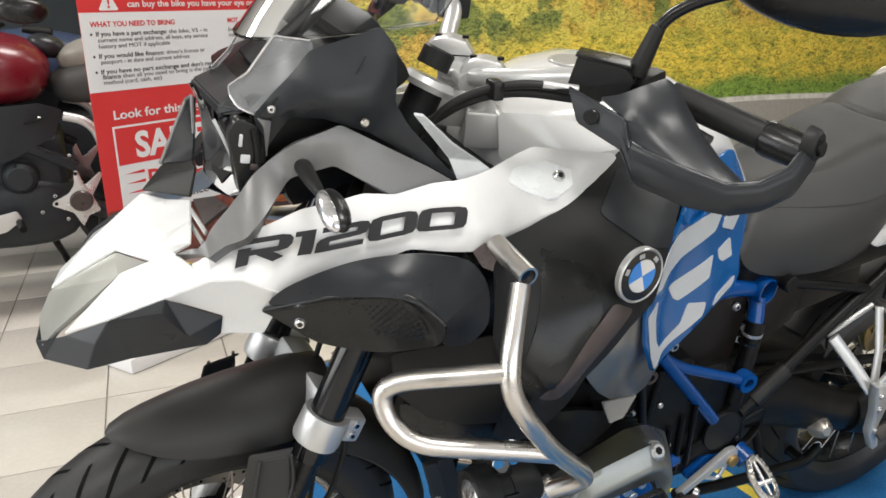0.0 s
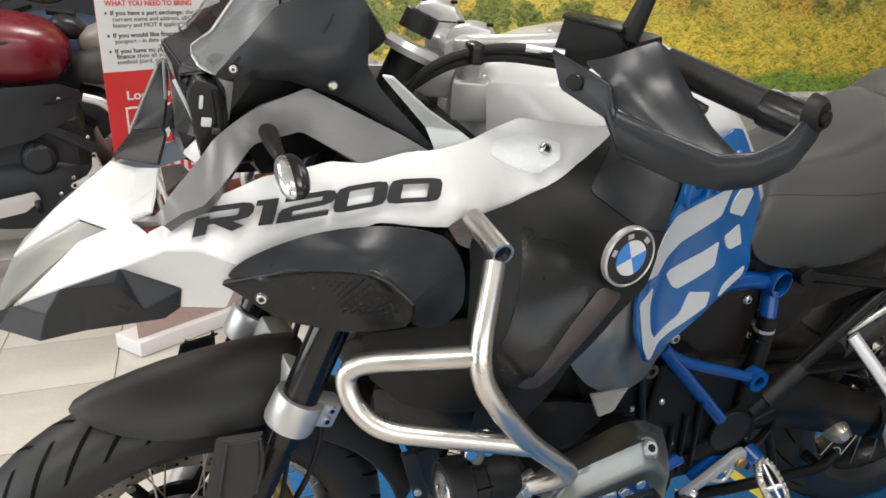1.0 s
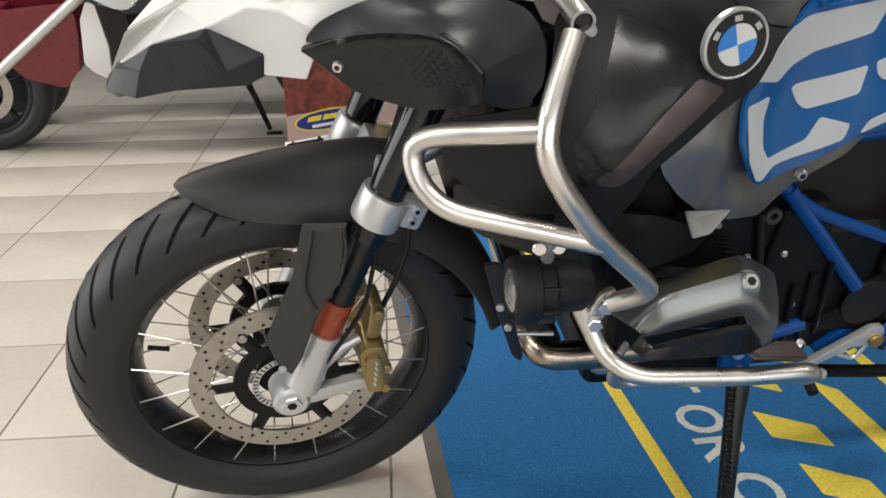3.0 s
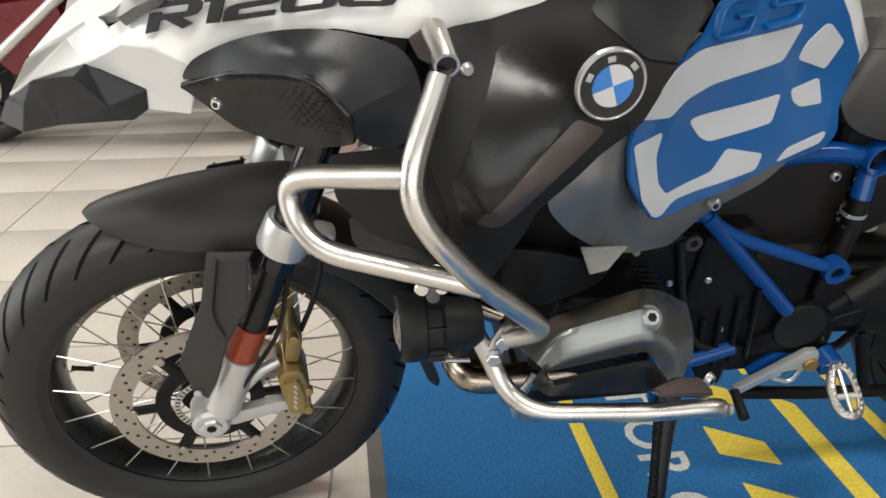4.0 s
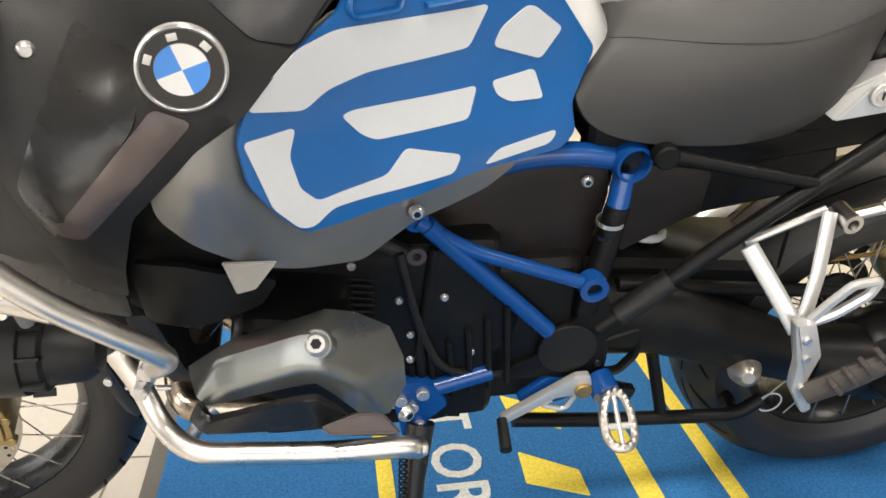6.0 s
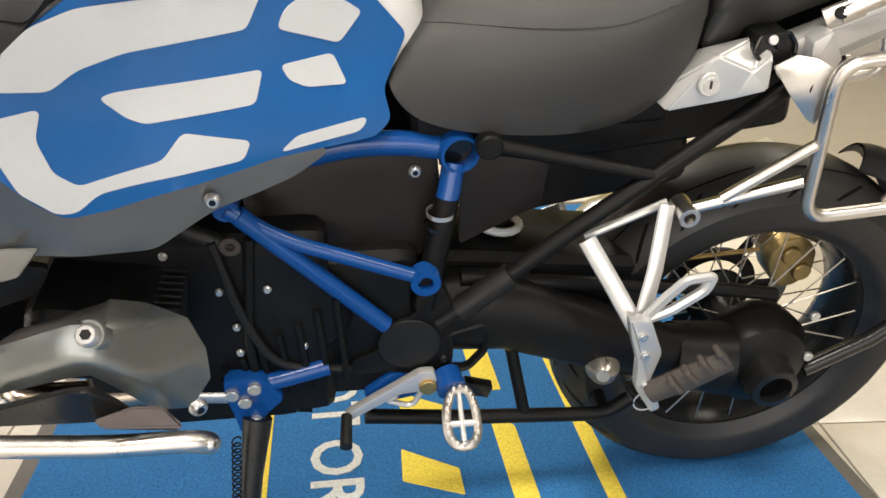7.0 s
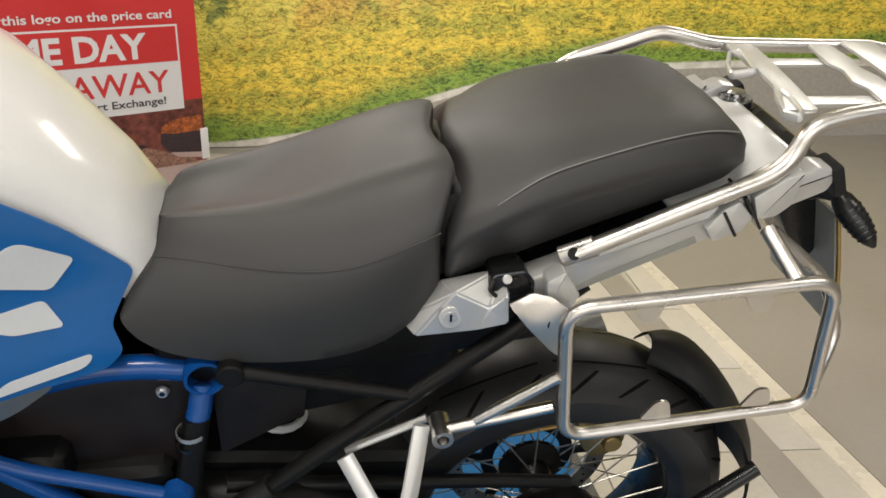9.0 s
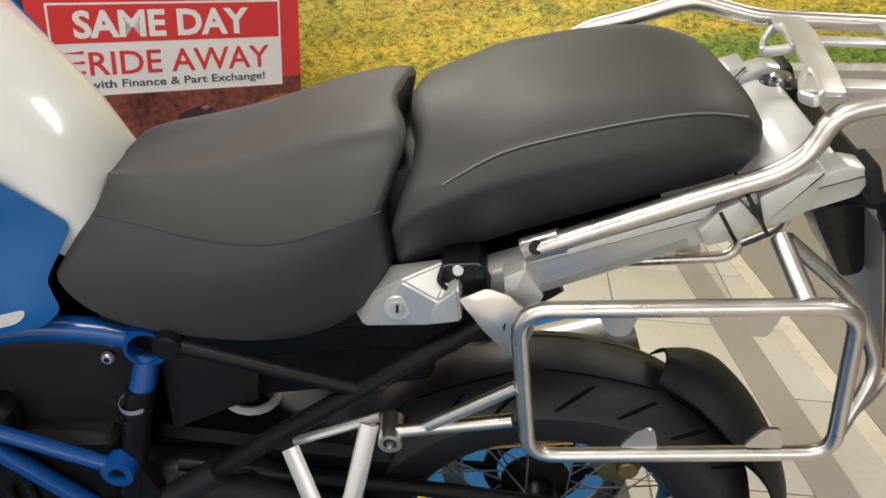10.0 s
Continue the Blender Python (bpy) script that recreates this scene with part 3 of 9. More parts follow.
def say(body, u0, v, size, mat, bold=0.0, u1=None, d=0.0037):
    """Printed words from u0, spread to end at u1."""
    bm = text_mesh(body, size, 1.0, bold)
    wide = max(p.co.x for p in bm.verts)
    sx = (u1 - u0) / wide if u1 else 1.0
    part("lettering", lay(bm, Matrix.Translation((u0, v, d)) @ Matrix.Diagonal((sx, 1, 1, 1)), 0.0004), mat, banner)


say("WHAT YOU NEED TO BRING", 0.032, 1.172, 0.023, BANRED, 0.0005, 0.354)
for k, (head_words, rest, end) in enumerate((("If you have a part exchange:", "the bike, V5 - in", 0.49), ("", "current name and address, all keys, any service", 0.49), ("", "history and MOT if applicable", 0.325),
                                             ("If you would like finance:", "driver's licence or", 0.47), ("", "passport - in date and current address", 0.40),
                                             ("If you have no part exchange and don't require", "", 0.54), ("finance", "then all you need to bring is the payment", 0.54), ("", "method (card, cash, etc)", 0.275))):
    v = (1.143, 1.124, 1.105, 1.074, 1.056, 1.025, 1.008, 0.991)[k]
    mid = {0: 0.325, 3: 0.305, 6: 0.125}.get(k, 0.052)
    if k in (0, 3, 5):
        part("bullet", disc_at(bmesh.new(), (0.033, v + 0.006, 0.0022), 0.0042, 0.0006, (0, 0, 1), 12), BANTEXT, banner)
    if head_words:
        say(head_words, 0.047 if k != 6 else 0.052, v, 0.0205, BANTEXT, 0.0003, mid - 0.008 if rest else end)
    if rest:
        say(rest, mid, v, 0.0195, BANTEXT, 0.0, end)
say("MOT", 0.587, 1.172, 0.023, BANRED, 0.0005)
say("Every", 0.587, 1.141, 0.0195, BANTEXT)
say("may", 0.587, 1.121, 0.0195, BANTEXT)
say("can buy the bike you have your eye on", 0.175, 1.232, 0.029, BANWHITE, 0.0006, 0.72)
part("warning_sign", prism(smooth_outline([(0.070, 1.222), (0.145, 1.222), (0.108, 1.285)], 0.01), 0.0016, 0.0022, 0, plane="xy"), BANWHITE, banner)
say("!", 0.101, 1.230, 0.05, BANRED, 0.001)
say("Look for this logo on the price card", 0.068, 0.876, 0.041, BANWHITE, 0.0008, 0.825)
say("SAME DAY", 0.137, 0.742, 0.120, BANWHITE, 0.0040, 0.725)
say("RIDE AWAY", 0.165, 0.615, 0.112, BANRED, 0.0012, 0.795)
say("with Finance & Part Exchange!", 0.165, 0.570, 0.038, BANTEXT, 0.0006, 0.775)
for k in range(3):
    part("speed_mark", prism([(0.085, 0.690 - 0.033 * k), (0.160, 0.697 - 0.033 * k), (0.160, 0.686 - 0.033 * k)], 0.003, 0.0036, 0, plane="xy"), BANRED, banner)
oval = [(0.175 + 0.146 * math.cos(a), 0.300 + 0.040 * math.sin(a)) for a in (2 * math.pi * k / 36 for k in range(36))]
oval2 = [(0.175 + 0.138 * math.cos(a), 0.300 + 0.034 * math.sin(a)) for a in (2 * math.pi * k / 36 for k in range(36))]
part("badge_rim", prism(oval, 0.0023, 0.003, 0, plane="xy"), LOGOYELLOW, banner)
part("badge", prism(oval2, 0.003, 0.0036, 0, plane="xy"), LOGOBLUE, banner)
for k in range(3):
    part("badge_mark", prism([(0.080 + 0.065 * k, 0.301), (0.136 + 0.065 * k, 0.301), (0.144 + 0.065 * k, 0.319), (0.088 + 0.065 * k, 0.319)], 0.0036, 0.0042, 0, plane="xy"), LOGOYELLOW, banner)
part("badge_bar", prism([(0.10, 0.277), (0.25, 0.277), (0.25, 0.288), (0.10, 0.288)], 0.0036, 0.0042, 0, plane="xy"), BANWHITE, banner)
# the picture: woodland, rocks, a road edge and a parked sports bike
BANORANGE = material("orange_foliage_print", (0.34, 0.085, 0.02), 0.38, vary=0.9, scale=40, fine=120, bump=0.02)
BANROCK = material("brown_rock_print", (0.26, 0.13, 0.09), 0.38, vary=0.8, scale=60, fine=150, bump=0.02)
BANGREY = material("grey_picture_print", (0.11, 0.095, 0.105), 0.38, vary=0.5, scale=90)


def printed(nm, pts, mat, d=0.0023, r=0.012):
    return part(nm, prism(smooth_outline(pts, r), d, d + 0.0005, 0, plane="xy"), mat, banner)


printed("picture_foliage", [(0.741, 0.430), (0.745, 0.482), (0.790, 0.505), (0.876, 0.512), (0.905, 0.512), (0.905, 0.455), (0.800, 0.452)], BANORANGE)
printed("picture_shade", [(0.741, 0.462), (0.800, 0.452), (0.871, 0.455), (0.905, 0.450), (0.905, 0.370), (0.867, 0.372), (0.764, 0.387), (0.739, 0.419)], BANDARK, 0.0029)
printed("picture_shade", [(0.36, 0.395), (0.40, 0.470), (0.62, 0.520), (0.730, 0.510), (0.720, 0.430), (0.60, 0.400), (0.40, 0.385)], BANPIC, 0.0026)
printed("picture_rock", [(0.655, 0.420), (0.709, 0.405), (0.763, 0.386), (0.860, 0.350), (0.885, 0.330), (0.702, 0.332), (0.660, 0.372)], BANROCK, 0.0032)
printed("picture_path", [(0.770, 0.384), (0.905, 0.368), (0.905, 0.346), (0.800, 0.362)], BANROAD, 0.0034)
for cx, cy, r_ in ((0.448, 0.373, 0.029), (0.649, 0.357, 0.036)):
    for nm, rr, thick_, mt_, d in (("picture_wheel", r_, 0.007, BANDARK, 0.0040), ("picture_rim", r_ * 0.62, 0.003, BANGREY, 0.0040), ("picture_hub", r_ * 0.22, 0.004, BANGREY, 0.0040)):
        part(nm, sweep(bmesh.new(), [(cx + rr * math.cos(a), cy + rr * math.sin(a), d) for a in (2 * math.pi * k / 24 for k in range(24))], thick_, 6, closed=True, flat=0.1), mt_, banner)
printed("picture_bike", [(0.440, 0.425), (0.455, 0.462), (0.506, 0.479), (0.552, 0.494), (0.572, 0.478), (0.597, 0.447), (0.608, 0.424), (0.668, 0.428), (0.690, 0.418), (0.640, 0.404), (0.594, 0.398), (0.592, 0.369), (0.602, 0.342), (0.515, 0.350), (0.500, 0.375), (0.474, 0.395), (0.462, 0.372), (0.450, 0.376)], BANDARK, 0.0045, 0.008)
for pts in ([(0.470, 0.425), (0.505, 0.438), (0.520, 0.425), (0.495, 0.405)], [(0.530, 0.395), (0.560, 0.405), (0.566, 0.375), (0.536, 0.368)], [(0.600, 0.372), (0.650, 0.362), (0.650, 0.354), (0.598, 0.360)], [(0.520, 0.352), (0.598, 0.346), (0.596, 0.340), (0.520, 0.346)], [(0.545, 0.440), (0.575, 0.446), (0.588, 0.430), (0.555, 0.424)], [(0.610, 0.420), (0.650, 0.426), (0.652, 0.420), (0.612, 0.413)]):
    printed("picture_fairing", pts, BANGREY, 0.0051, 0.004)
printed("picture_tank", [(0.528, 0.478), (0.552, 0.490), (0.566, 0.478), (0.545, 0.468)], BANROCK, 0.0051, 0.004)
printed("picture_shadow", [(0.43, 0.342), (0.66, 0.318), (0.69, 0.326), (0.60, 0.338), (0.46, 0.348)], BANDARK, 0.0036, 0.004)
part("lower_rail", box(bmesh.new(), (BW + 0.02, 0.052, 0.03), Matrix.Translation((BW / 2, 0.216, 0.004)), 0.006), BANWHITE, banner)
part("base", box(bmesh.new(), (BW + 0.04, 0.055, 0.16), Matrix.Translation((BW / 2, 0.0285, -0.04)), 0.008), BANWHITE, banner)
part("end_cap", box(bmesh.new(), (0.014, 0.052, 0.15), Matrix.Translation((BW + 0.025, 0.0285, -0.04)), 0.006), BLACK, banner)
part("side_clip", box(bmesh.new(), (0.03, 0.12, 0.012), Matrix.Translation((BW - 0.005, 0.40, 0.002)), 0.003), BANWHITE, banner)
part("pole", bar([(BW / 2, 0.05, -0.03), (BW / 2, 2.02, -0.03)], 0.012, 0, 10), ALU, banner)
part("top_rail", box(bmesh.new(), (BW + 0.01, 0.025, 0.02), Matrix.Translation((BW / 2, 2.02, 0.0)), 0.004), ALU, banner)


# ---- the motorcycle ----
LEAN = 11.4
bike = tagged(empty("motorcycle", Matrix.Rotation(radians(LEAN), 4, "X")), "white and blue adventure motorcycle leaning on its side stand", "motorcycle")
STEER = 6.0
PIVOT, AXIS = Vector((0.055, 0, 0.34)), Vector((0.4305, 0, 0.9026))
ST = Matrix.Translation((-0.006, -0.025, 0.005)) @ Matrix.Translation(PIVOT) @ Matrix.Rotation(radians(STEER), 4, AXIS) @ Matrix.Translation(-PIVOT)
MIRROR = Matrix.Diagonal((1, -1, 1, 1))


def both(name, make, mat, label="", parent=None, mid=0.0, **kw):
    """A part and its mirror image on the other flank."""
    a = part(name, make(), mat, parent or bike, label, **kw)
    far = flip(make())
    bmesh.ops.translate(far, vec=(0, 2 * mid, 0), verts=far.verts[:])
    b = part(name, far, mat, parent or bike, label, **kw)
    return a, b


def turned(name, bm, mat, parent=None, label="", **kw):
    """A part that swings with the fork."""
    bmesh.ops.transform(bm, matrix=ST, verts=bm.verts[:])
    return part(name, bm, mat, parent or bike, label, **kw)


def turned_pair(name, make, mat, label="", parent=None, **kw):
    a = turned(name, make(), mat, parent, label, **kw)
    b = turned(name, flip(make()), mat, parent, label, **kw)
    return a, b


def steered_twin(name, bm, mat, parent=None, label="", **kw):
    """The far-side twin of a handlebar part that was built in place."""
    m = ST @ MIRROR @ ST.inverted()
    bmesh.ops.transform(bm, matrix=m, verts=bm.verts[:])
    bmesh.ops.reverse_faces(bm, faces=bm.faces[:])
    return part(name, bm, mat, parent or bike, label, **kw)


# -- wheels --
def tyre_profile(rad, width, crown, rim):
    """Half-round tread, sidewall and bead, as (radius, across)."""
    out = []
    for k in range(15):
        a = -1.25 + 2.5 * k / 14
        out.append((rad - crown * (1 - math.cos(a)), width / 2 * math.sin(a) / math.sin(1.25)))
    side = [(rad - crown * 1.15 - (rad - crown * 1.15 - rim) * f, width / 2 * (1.0 - 0.25 * f * f)) for f in (0.35, 0.7, 1.0)]
    return [(r, -y) for r, y in side[::-1]] + out + side + [(rim - 0.004, width * 0.36), (rim - 0.004, -width * 0.36), (side[-1][0], -side[-1][1])]


def wheel(m, rad, width, crown, rim, spokes, hub_r, hub_w, discs, name, lab, groove):
    """Tyre, rim, crossed spokes, hub; m puts it in the machine."""
    root = part(name, bmesh_move(lathe([(rim + 0.004, -width * 0.34), (rim + 0.004, -width * 0.29), (rim - 0.010, -width * 0.26), (rim - 0.018, -width * 0.12), (rim - 0.018, width * 0.12),
                                        (rim - 0.010, width * 0.26), (rim + 0.004, width * 0.29), (rim + 0.004, width * 0.34), (rim - 0.006, width * 0.34), (rim - 0.022, width * 0.2), (rim - 0.026, 0),
                                        (rim - 0.022, -width * 0.2), (rim - 0.006, -width * 0.34), (rim + 0.004, -width * 0.34)], 96), m), SATIN, bike, lab)
    tyre = part("tyre", bmesh_move(lathe(tyre_profile(rad, width, crown, rim), 120), m), RUBBER, root, "black road tyre with slanted tread grooves")
    # grooves are not cut: dark strips just above the rubber draw their shade
    gr = bmesh.new()
    n, slant, lens, start = groove
    if start > 0.2:
        for k in range(n // 2):
            for sgn in (-1, 1):
                prev = None
                for s in range(13):
                    aa = 4 * math.pi * k / n + (0.3 if sgn > 0 else 0.0) + 0.50 * s / 12
                    pair = []
                    for d in (-0.016, 0.016):
                        ang = 1.25 * sgn * (0.30 + 0.05 * math.sin(math.pi * s / 12) + d)
                        rr = rad - crown * (1 - math.cos(ang)) + 0.0006
                        pair.append(gr.verts.new((rr * math.cos(aa), width / 2 * math.sin(ang) / math.sin(1.25), rr * math.sin(aa))))
                    if prev:
                        gr.faces.new((prev[0], prev[1], pair[1], pair[0]))
                    prev = pair
    for k in range(n):
        for sgn in (-1, 1):
            a0 = 2 * math.pi * (k + (0.5 if sgn > 0 else 0)) / n
            prev = None
            for s in range(7):
                f = s / 6
                w = sgn * (start + (lens - start) * f)
                ang = 1.25 * w
                rr = rad - crown * (1 - math.cos(ang)) + 0.0006
                yy = width / 2 * math.sin(ang) / math.sin(1.25)
                aa = a0 + slant * f
                hw = (0.0036 + 0.0016 * math.sin(math.pi * f)) / rad
                pair = [gr.verts.new((rr * math.cos(aa + d), yy, rr * math.sin(aa + d))) for d in (-hw, hw)]
                if prev:
                    gr.faces.new((prev[0], prev[1], pair[1], pair[0]))
                prev = pair
    tagged(part("groove_shade_strip", bmesh_move(gr, m), GROOVESHADE, root), kind="stuff")
    for k in range(spokes):
        sgn = -1 if k % 2 else 1
        a = 2 * math.pi * k / spokes
        b = a + (0.42 if (k // 2) % 2 else -0.42)
        s = sweep(bmesh.new(), [(hub_r * math.cos(b), sgn * hub_w / 2, hub_r * math.sin(b)), ((rim - 0.004) * math.cos(a), sgn * width * 0.30, (rim - 0.004) * math.sin(a))], 0.0014, 6)
        part("spoke", bmesh_move(s, m), STEEL, root)
    part("hub", bmesh_move(lathe([(0.018, -hub_w / 2 - 0.012), (hub_r * 0.75, -hub_w / 2 - 0.010), (hub_r + 0.006, -hub_w / 2 - 0.003), (hub_r + 0.006, -hub_w / 2 + 0.006), (hub_r * 0.62, -hub_w / 2 + 0.02),
                                  (hub_r * 0.62, hub_w / 2 - 0.02), (hub_r + 0.006, hub_w / 2 - 0.006), (hub_r + 0.006, hub_w / 2 + 0.003), (hub_r * 0.75, hub_w / 2 + 0.010), (0.018, hub_w / 2 + 0.012)], 36), m), DARKMETAL, root)
    for y in discs:
        brake_disc(root, m, y)
    return root


def bmesh_move(bm, m):
    bmesh.ops.transform(bm, matrix=m, verts=bm.verts[:])
    return bm


def brake_disc(root, m, y, r=0.1525, band=0.034):
    """A ring with three rows of drilled holes on a dark carrier."""
    d = part("brake_disc", bmesh_move(lathe([(r, y - 0.0025), (r, y + 0.0025), (r - band, y + 0.0025), (r - band, y - 0.0025), (r, y - 0.0025)], 90), m), DISC, root, "drilled steel brake disc")
    holes = bmesh.new()
    for k in range(60):
        row = k % 3
        a = 2 * math.pi * k / 60
        rr = r - 0.008 - 0.0095 * row
        for side in (-1, 1):
            disc_at(holes, (rr * math.cos(a), y + side * 0.0024, rr * math.sin(a)), 0.0031, 0.0005, (0, side, 0), 8)
    tagged(part("hole_pattern", bmesh_move(holes, m), GLOSSBLACK, root), kind="stuff")
    car = part("disc_carrier", bmesh_move(lathe([(0.062, y - 0.004), (0.085, y - 0.004), (0.085, y + 0.004), (0.062, y + 0.004), (0.062, y - 0.004)], 48), m), DARKMETAL, root)
    for k in range(6):
        a = 2 * math.pi * k / 6
        arm = sweep(bmesh.new(), [(0.08 * math.cos(a), y, 0.08 * math.sin(a)), (0.122 * math.cos(a), y, 0.122 * math.sin(a))], 0.011, 8, flat=0.35, side=(-math.sin(a), 0, math.cos(a)))
        part("carrier_arm", bmesh_move(arm, m), DARKMETAL, car)
        part("disc_rivet", bmesh_move(disc_at(bmesh.new(), (0.119 * math.cos(a), y - 0.004, 0.119 * math.sin(a)), 0.007, 0.004, (0, -1, 0), 12), m), DISC, car)


FW = ST @ Matrix.Translation((-0.004, 0, 0.329))
RW = Matrix.Translation((1.515, 0, 0.318))
front_wheel = wheel(FW, 0.334, 0.122, 0.050, 0.247, 40, 0.042, 0.11, (-0.072, 0.072), "front_wheel", "black wire-spoked front wheel", (34, 0.22, 0.98, 0.10))
rear_wheel = wheel(RW, 0.318, 0.172, 0.062, 0.215, 40, 0.05, 0.10, (0.075,), "rear_wheel", "black wire-spoked rear wheel", (22, 0.17, 0.88, 0.48))
abs_ring = bmesh.new()
lathe([(0.046, -0.083), (0.056, -0.083), (0.056, -0.081), (0.046, -0.081), (0.046, -0.083)], 60, bm=abs_ring)
part("sensor_ring", bmesh_move(abs_ring, FW), CASTSILVER, front_wheel)
slots = bmesh.new()
for k in range(40):
    a = 2 * math.pi * k / 40
    box(slots, (0.007, 0.0008, 0.0022), Matrix.Translation((0.051 * math.cos(a), -0.0834, 0.051 * math.sin(a))) @ Matrix.Rotation(-a, 4, "Y"), 0)
part("sensor_slot", bmesh_move(slots, FW), GLOSSBLACK, front_wheel)
part("valve", bmesh_move(bar([(-0.21, 0, 0.045), (-0.178, 0, 0.035)], 0.004, 0, 8), FW), DARKMETAL, front_wheel)


# -- fork and front mudguard --
def along_fork(z, dx=0.0, y=-0.110):
    return Vector((0.014 + 0.41 * (z - 0.345) + dx, y, z))


def leg(z0, z1, r0, r1, seg=24):
    return lambda: sweep(bmesh.new(), [along_fork(z0), along_fork(z1)], [r0, r1], seg)


turned_pair("fork_tube", leg(0.62, 1.02, 0.026, 0.026), GLOSSBLACK, "gloss black upper fork tube")
turned_pair("fork_slider", leg(0.44, 0.66, 0.021, 0.0215), SATIN, "satin black lower fork leg")
turned_pair("fork_foot", leg(0.352, 0.452, 0.029, 0.0262), ALU, "silver fork foot")
turned_pair("axle_clamp", lambda: disc_at(bmesh.new(), (-0.002, -0.088, 0.336), 0.033, 0.048, (0, -1, 0), 28, 0.029), ALU)
turned_pair("axle_bolt", lambda: disc_at(bmesh.new(), (-0.002, -0.134, 0.336), 0.017, 0.006, (0, -1, 0), 6, 0.016), CASTSILVER)
turned_pair("axle_bolt_socket", lambda: disc_at(bmesh.new(), (-0.002, -0.1402, 0.336), 0.008, 0.0006, (0, -1, 0), 6), DARKMETAL)
turned_pair("caliper_arm", lambda: prism(smooth_outline([(0.012, 0.318), (0.030, 0.312), (0.124, 0.330), (0.130, 0.345), (0.105, 0.350), (0.035, 0.340), (0.028, 0.352)], 0.006), -0.118, -0.100, 0.003), ALU)
turned_pair("caliper_arm", lambda: bar([(0.040, -0.108, 0.372), (0.085, -0.106, 0.415), (0.112, -0.102, 0.424)], [0.010, 0.009, 0.008], 0, 10), ALU)
turned_pair("fork_reflector", leg(0.456, 0.514, 0.0235, 0.0235), ORANGE, "orange fork reflector")
turned_pair("fork_collar", leg(0.449, 0.457, 0.0275, 0.0275), ALU)


def caliper():
    """A four-piston caliper: stepped body, bridge, bolt ears and a raised name plate."""
    bm = prism(smooth_outline([(0.106, 0.412), (0.120, 0.424), (0.145, 0.420), (0.154, 0.380), (0.153, 0.335), (0.140, 0.322), (0.118, 0.326), (0.112, 0.365)], 0.008), -0.128, -0.050, 0.005)
    prism(smooth_outline([(0.114, 0.405), (0.138, 0.406), (0.146, 0.372), (0.143, 0.337), (0.122, 0.336), (0.117, 0.366)], 0.006), -0.136, -0.120, 0.003, bm)
    prism(smooth_outline([(0.118, 0.428), (0.142, 0.424), (0.152, 0.470), (0.143, 0.498), (0.128, 0.490), (0.124, 0.455)], 0.008), -0.112, -0.060, 0.004, bm)
    for x, z in ((0.150, 0.372), (0.147, 0.330), (0.138, 0.486)):
        disc_at(bm, (x, -0.118, z), 0.008, 0.012, (0, -1, 0), 12)
    return bm


cal = turned_pair("brake_caliper", caliper, GOLD, "gold brake caliper")
for c in cal[:1]:
    mark = bmesh.new()
    for k in range(5):
        box(mark, (0.009, 0.0008, 0.0035), Matrix.Translation((0.128 + 0.001 * k, -0.1365, 0.352 + 0.011 * k)) @ Matrix.Rotation(radians(70), 4, "Y"), 0)
    turned("marking", mark, ALU, c)
turned("abs_wire", bar([(0.03, -0.115, 0.36), (0.06, -0.135, 0.42), (0.12, -0.12, 0.50), (0.15, -0.09, 0.62), (0.19, -0.06, 0.74)], 0.0035, 0.03, 8), SOFTRUBBER)
turned("brake_hose", bar([(0.15, -0.09, 0.47), (0.172, -0.10, 0.53), (0.190, -0.10, 0.60), (0.186, -0.09, 0.70), (0.23, -0.02, 0.86)], 0.0045, 0.03, 8), SOFTRUBBER)
turned("brake_hose", bar([(0.15, 0.09, 0.44), (0.19, 0.05, 0.54), (0.18, 0.0, 0.70), (0.22, -0.02, 0.86)], 0.0045, 0.03, 8), SOFTRUBBER)

# lower fork bridge
for sgn in (-1, 1):
    m = Matrix.Translation(along_fork(0.668, 0, 0.110 * sgn)) @ AXIS.to_track_quat("Z", "Y").to_matrix().to_4x4()
    ring = lathe([(0.0265, -0.024), (0.0345, -0.024), (0.036, -0.018), (0.036, 0.018), (0.0345, 0.024), (0.0265, 0.024)], 30, "z", m)
    clamp = turned("fork_clamp", ring, ALU, None, "silver fork clamp")
    lug = box(bmesh.new(), (0.060, 0.034, 0.044), Matrix.Translation(along_fork(0.658, 0.036, 0.108 * sgn)) @ Matrix.Rotation(radians(24), 4, "Y"), 0.009, 3)
    turned("clamp_lug", lug, ALU, clamp)
    for z in (0.646, 0.663):
        b = disc_at(bmesh.new(), along_fork(z, 0.050, 0.124 * sgn), 0.0072, 0.005, (0, sgn, 0), 14)
        turned("clamp_bolt", b, CASTSILVER, clamp)
        s = disc_at(bmesh.new(), along_fork(z, 0.050, 0.129 * sgn), 0.0038, 0.0006, (0, sgn, 0), 6)
        turned("bolt_socket", s, GLOSSBLACK, clamp)
turned("fork_bridge", box(bmesh.new(), (0.05, 0.16, 0.04), Matrix.Translation(along_fork(0.675, 0.02, 0)) @ Matrix.Rotation(radians(25), 4, "Y"), 0.01), ALU)
turned("steering_joint", bar([(0.22, 0, 0.68), (0.30, 0, 0.72)], 0.02, 0, 14), CASTSILVER)


